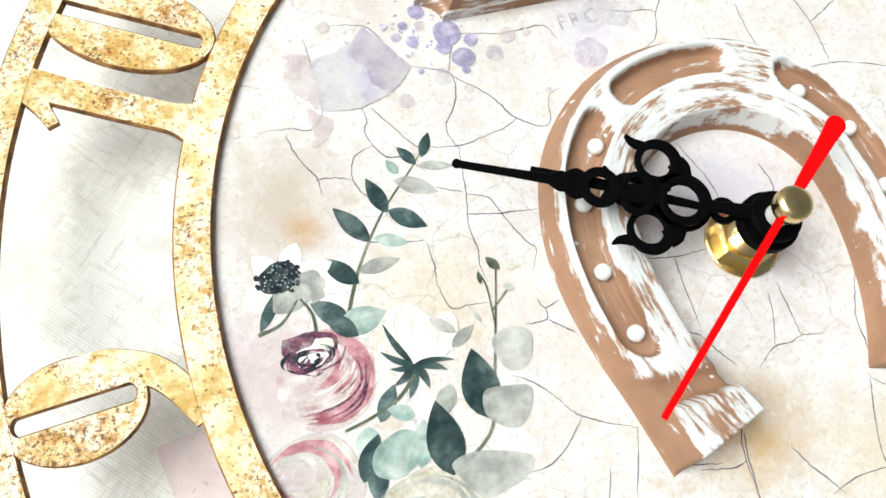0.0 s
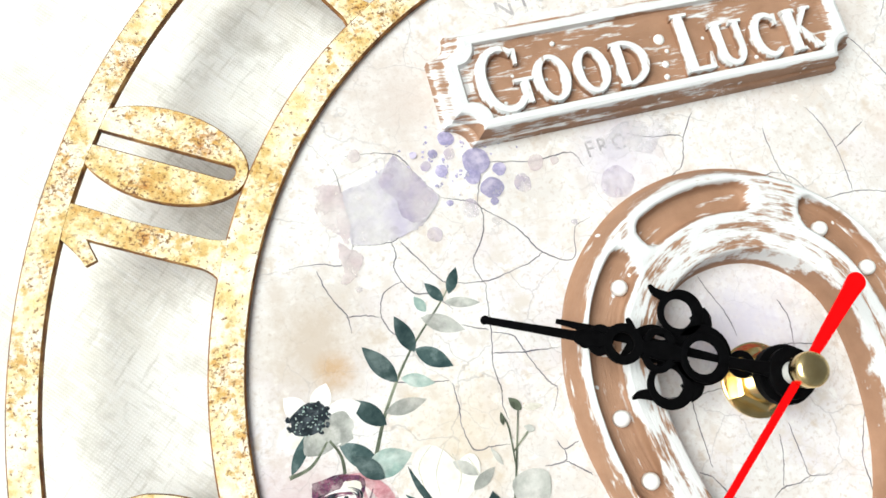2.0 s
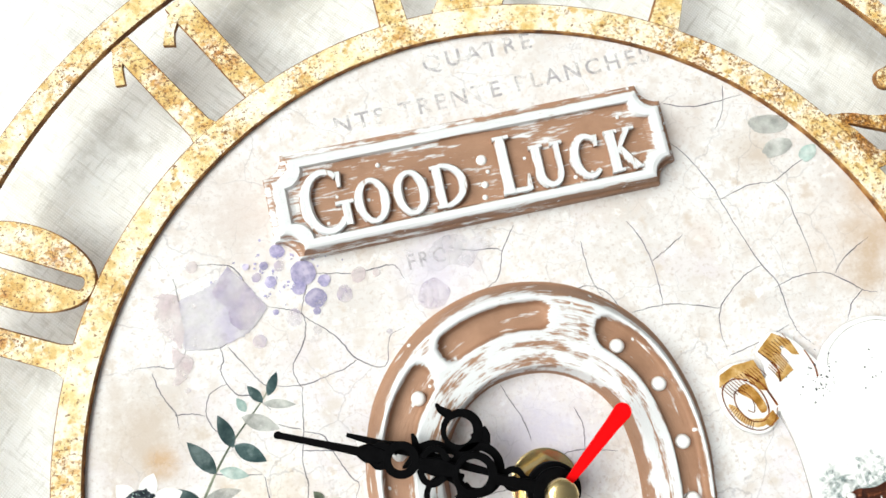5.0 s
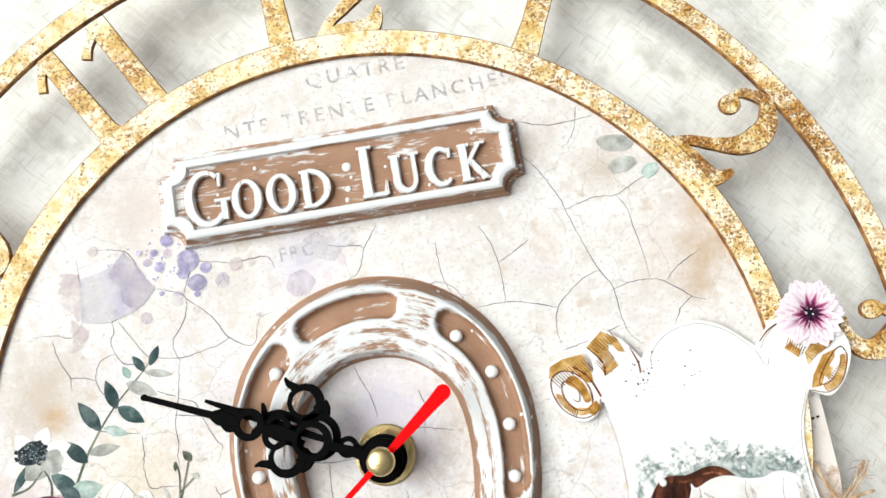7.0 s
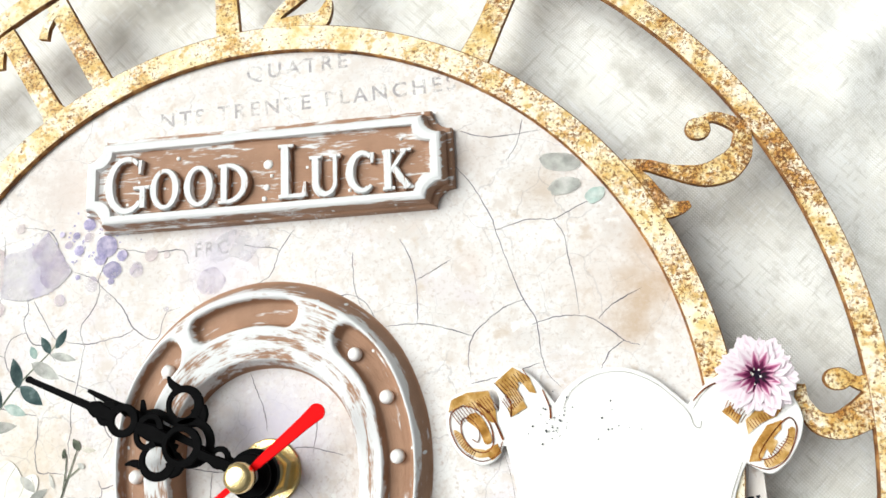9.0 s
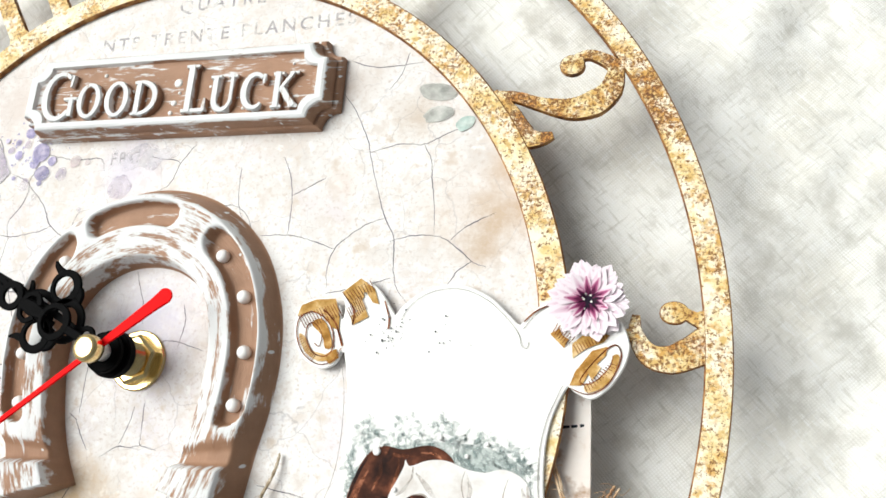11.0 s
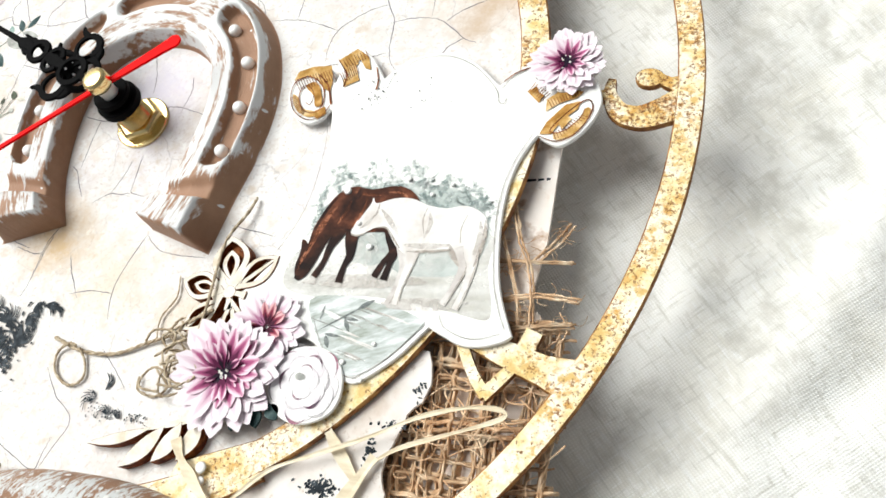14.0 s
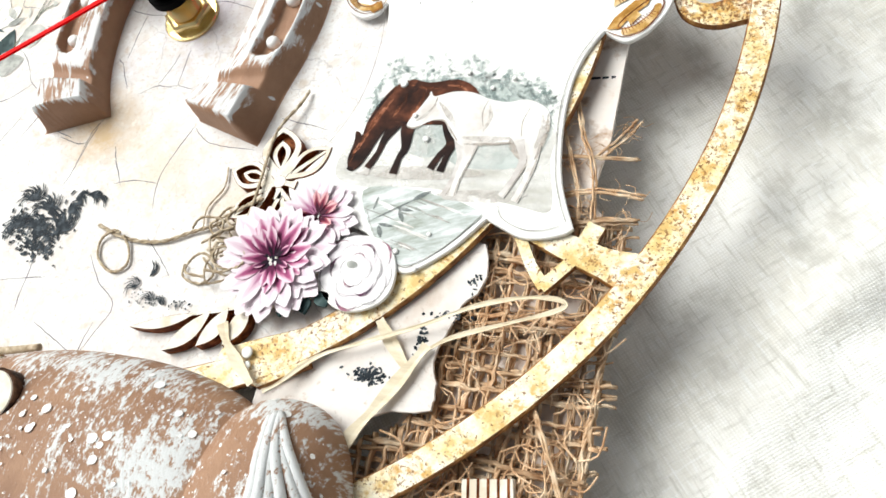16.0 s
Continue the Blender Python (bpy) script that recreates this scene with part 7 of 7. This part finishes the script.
    torn = frayed([(56, -106), (64, -99), (83.6, -84), (101, -70), (105.4, -78.7), (101, -86), (98.8, -93), (97.2, -99.6), (99.2, -106), (97.6, -111), (87.4, -112.6), (81.5, -121), (76, -127), (58, -125)], 0.35, 4, 9)
    slab(bm, torn, -1.3, -0.5, 0.15)
    sheet = tagged(part("torn_paper", bm, m_torn), "torn cream paper with dark ink blots beneath the inner ring", "paper")
    rnd = random.Random(15)
    bm = bmesh.new()
    for cx, cy, sx, sy, c in ((82.5, -104.2, 2.0, 0.9, 120), (93.4, -95.4, 0.8, 1.4, 50), (99, -88, 3.0, 0.5, 24), (103, -79.5, 0.8, 0.8, 14)):
        for k in range(c):
            flat(bm, oval(cx + rnd.gauss(0, sx), cy + rnd.gauss(0, sy) - 0.25 * sx, rnd.uniform(0.2, 0.7), rnd.uniform(0.15, 0.4), rnd.uniform(0, 180), 7), -0.45 + 0.0006 * k)
    part("ink_blot", bm, m_ink, sheet)
    bm = bmesh.new()
    slab(bm, [(-136, -8.4), (-104, -6.5), (-98, -56), (-129, -60)], -18.3, -17.8, 0.1)
    tagged(part("pink_card", bm, m_pink_card), "pale pink speckled card lying on the cloth under the clock", "card")


fibres()


# ---- the figure, peg and twig at the foot of the dial ----
DOMES = ((22, -150, 60, 40, 21.0), (69.5, -147, 19.5, 33.5, 20.0))


def figure():
    def height(x, y):
        hs = [0.0]
        for cx, cy, a, b, h in DOMES:
            d = (abs(x - cx) / a) ** 2.3 + (abs(y - cy) / b) ** 2.3
            hs.append(h * (1 - d) ** 0.5 if d < 1 else 0.0)
        return max(hs)

    bm = bmesh.new()
    rings, sides = 40, 128
    for cx, cy, a, b, h in DOMES:
        loops = []
        for k in range(rings):
            f = k / (rings - 0.6) * math.pi / 2
            r, z = math.cos(f) ** (2 / 2.3), h * math.sin(f)
            loop = []
            for q in range(sides):
                c, d = math.cos(2 * math.pi * q / sides), math.sin(2 * math.pi * q / sides)
                x, y = cx + a * r * math.copysign(abs(c) ** (2 / 2.3), c), cy + b * r * math.copysign(abs(d) ** (2 / 2.3), d)
                lump = 0.5 * noise.noise(Vector((x * 0.08, y * 0.08, 1.0))) * math.sin(f)
                loop.append((x, y, 2.4 + z + lump))
            loops.append(loop)
        loft(bm, loops, True, True)
    # the bundle of strands that falls over the haunch
    for k in range(6):
        path = []
        for q in range(26):
            t = q / 25
            x = 71.5 + 14.0 * t + (k - 2.5) * (0.5 + 2.3 * t ** 0.8) - 7 * max(0, t - 0.5) ** 1.2 + 0.5 * math.sin(5 * t + k)
            y = -118.5 - 30 * t - 0.9 * (k - 2.5) ** 2 * 0.12
            path.append((x, y, 2.2 + height(x, y) + 0.5 * (k % 2)))
        tube(bm, path, (1.1, 1.9 - 0.25 * (k % 2)), 10)
    for f in bm.faces:
        f.smooth = True

    def washed(p, v):
        w = 0.22 + 0.42 * math.exp(-((p.y + 116) / 5) ** 2 - ((p.x - 22) / 34) ** 2)
        w += 0.55 * math.exp(-((p.x - 50) / 8) ** 2 - ((p.y + 136) / 12) ** 2) + 0.22 * math.exp(-((p.x - 32) / 12) ** 2 - ((p.y + 132) / 10) ** 2)
        if p.y < -117 and 66 < p.x < 90 and p.z > 3.4 + height(p.x, p.y):
            w = 0.85
        elif p.x > 62:
            w = 0.26 + 0.4 * math.exp(-((p.y + 117) / 5) ** 2 - ((p.x - 71) / 8) ** 2)
        return w

    brush_on(bm, washed, lambda p, v: (p.y + 0.4 * p.x, p.x))
    tagged(part("plaster_figure", bm, m_figure), "rounded brown plaster figure whitewashed and spattered, at the dial's foot", "figure")
    for x, y in ((3.1, -127.0), (6.6, -139.6)):
        bm = bmesh.new()
        turned(bm, x, y, [(6.6, 8.0), (6.9, 14.0), (6.7, 20.6), (6.3, 21.0)], 28)
        peg = tagged(part("wood_slice", bm, m_bark), "dark-barked round wood slice on the plaster figure", "wood slice", "wood slices")
        bm = bmesh.new()
        turned(bm, x, y, [(5.9, 21.0), (5.7, 21.2)], 28)
        part("cut_face", bm, m_ply, peg, "pale cut wood face")
    bm = bmesh.new()
    tube(bm, spline([(-24, -116, 3.9), (-18.9, -114.6, 3.9), (-12.2, -113.2, 3.9), (-5.6, -111.6, 3.9)], 5), (1.2, 1.0), 8)
    tagged(smooth(part("twig", bm, m_jute)), "short brown twig lying on the inner ring", "twig")
    bm = bmesh.new()
    slab(bm, [(108.6, -123), (119.4, -121), (121.4, -130), (110.4, -132)], -3.2, -1.0, 0.3)
    block = tagged(part("wood_chip", bm, m_ply), "small ribbed pale wood chip on the burlap", "wood chip")
    for k in range(5):
        bm = bmesh.new()
        x = 110 + 2.1 * k
        line(bm, [(x, -122.6 + 0.35 * k), (x + 1.7, -131.2 + 0.35 * k)], (0.6, 0.6), -0.95)
        part("groove", bm, m_burn, block)
    # dots of white paint
    rnd = random.Random(90)
    bm = bmesh.new()
    for k in range(300):
        x, y = rnd.uniform(-30, 90), rnd.uniform(-150, -110)
        h = height(x, y)
        if h < 6:
            continue
        e = 0.5
        nrm = Vector((height(x - e, y) - height(x + e, y), height(x, y - e) - height(x, y + e), 2 * e)).normalized()
        u = nrm.cross(Vector((0, 1, 0))).normalized()
        w = nrm.cross(u)
        r = 0.2 + 1.1 * rnd.random() ** 6
        c = Vector((x, y, 2.4 + h)) + nrm * 0.3
        bm.faces.new([bm.verts.new((c + r * (math.cos(t) * u + math.sin(t) * w)) * MM) for t in [0.7 * q for q in range(9)]])
    tagged(part("paint_spatter", bm, m_nail), "fine white paint spatter on the plaster figure", "paint spatter", kind="stuff")
    for x, y, r in ((52.8, -104.6, 1.5), (53.6, -107.6, 1.1), (49, -105, 0.8)):
        bm = bmesh.new()
        turned(bm, x, y, [(r, 2.98), (r * 0.85, 3.25), (r * 0.4, 3.4)], 16)
        tagged(smooth(part("paint_drop", bm, m_nail)), "white paint drop on the gold ring", "paint drop", "white paint drops")


figure()
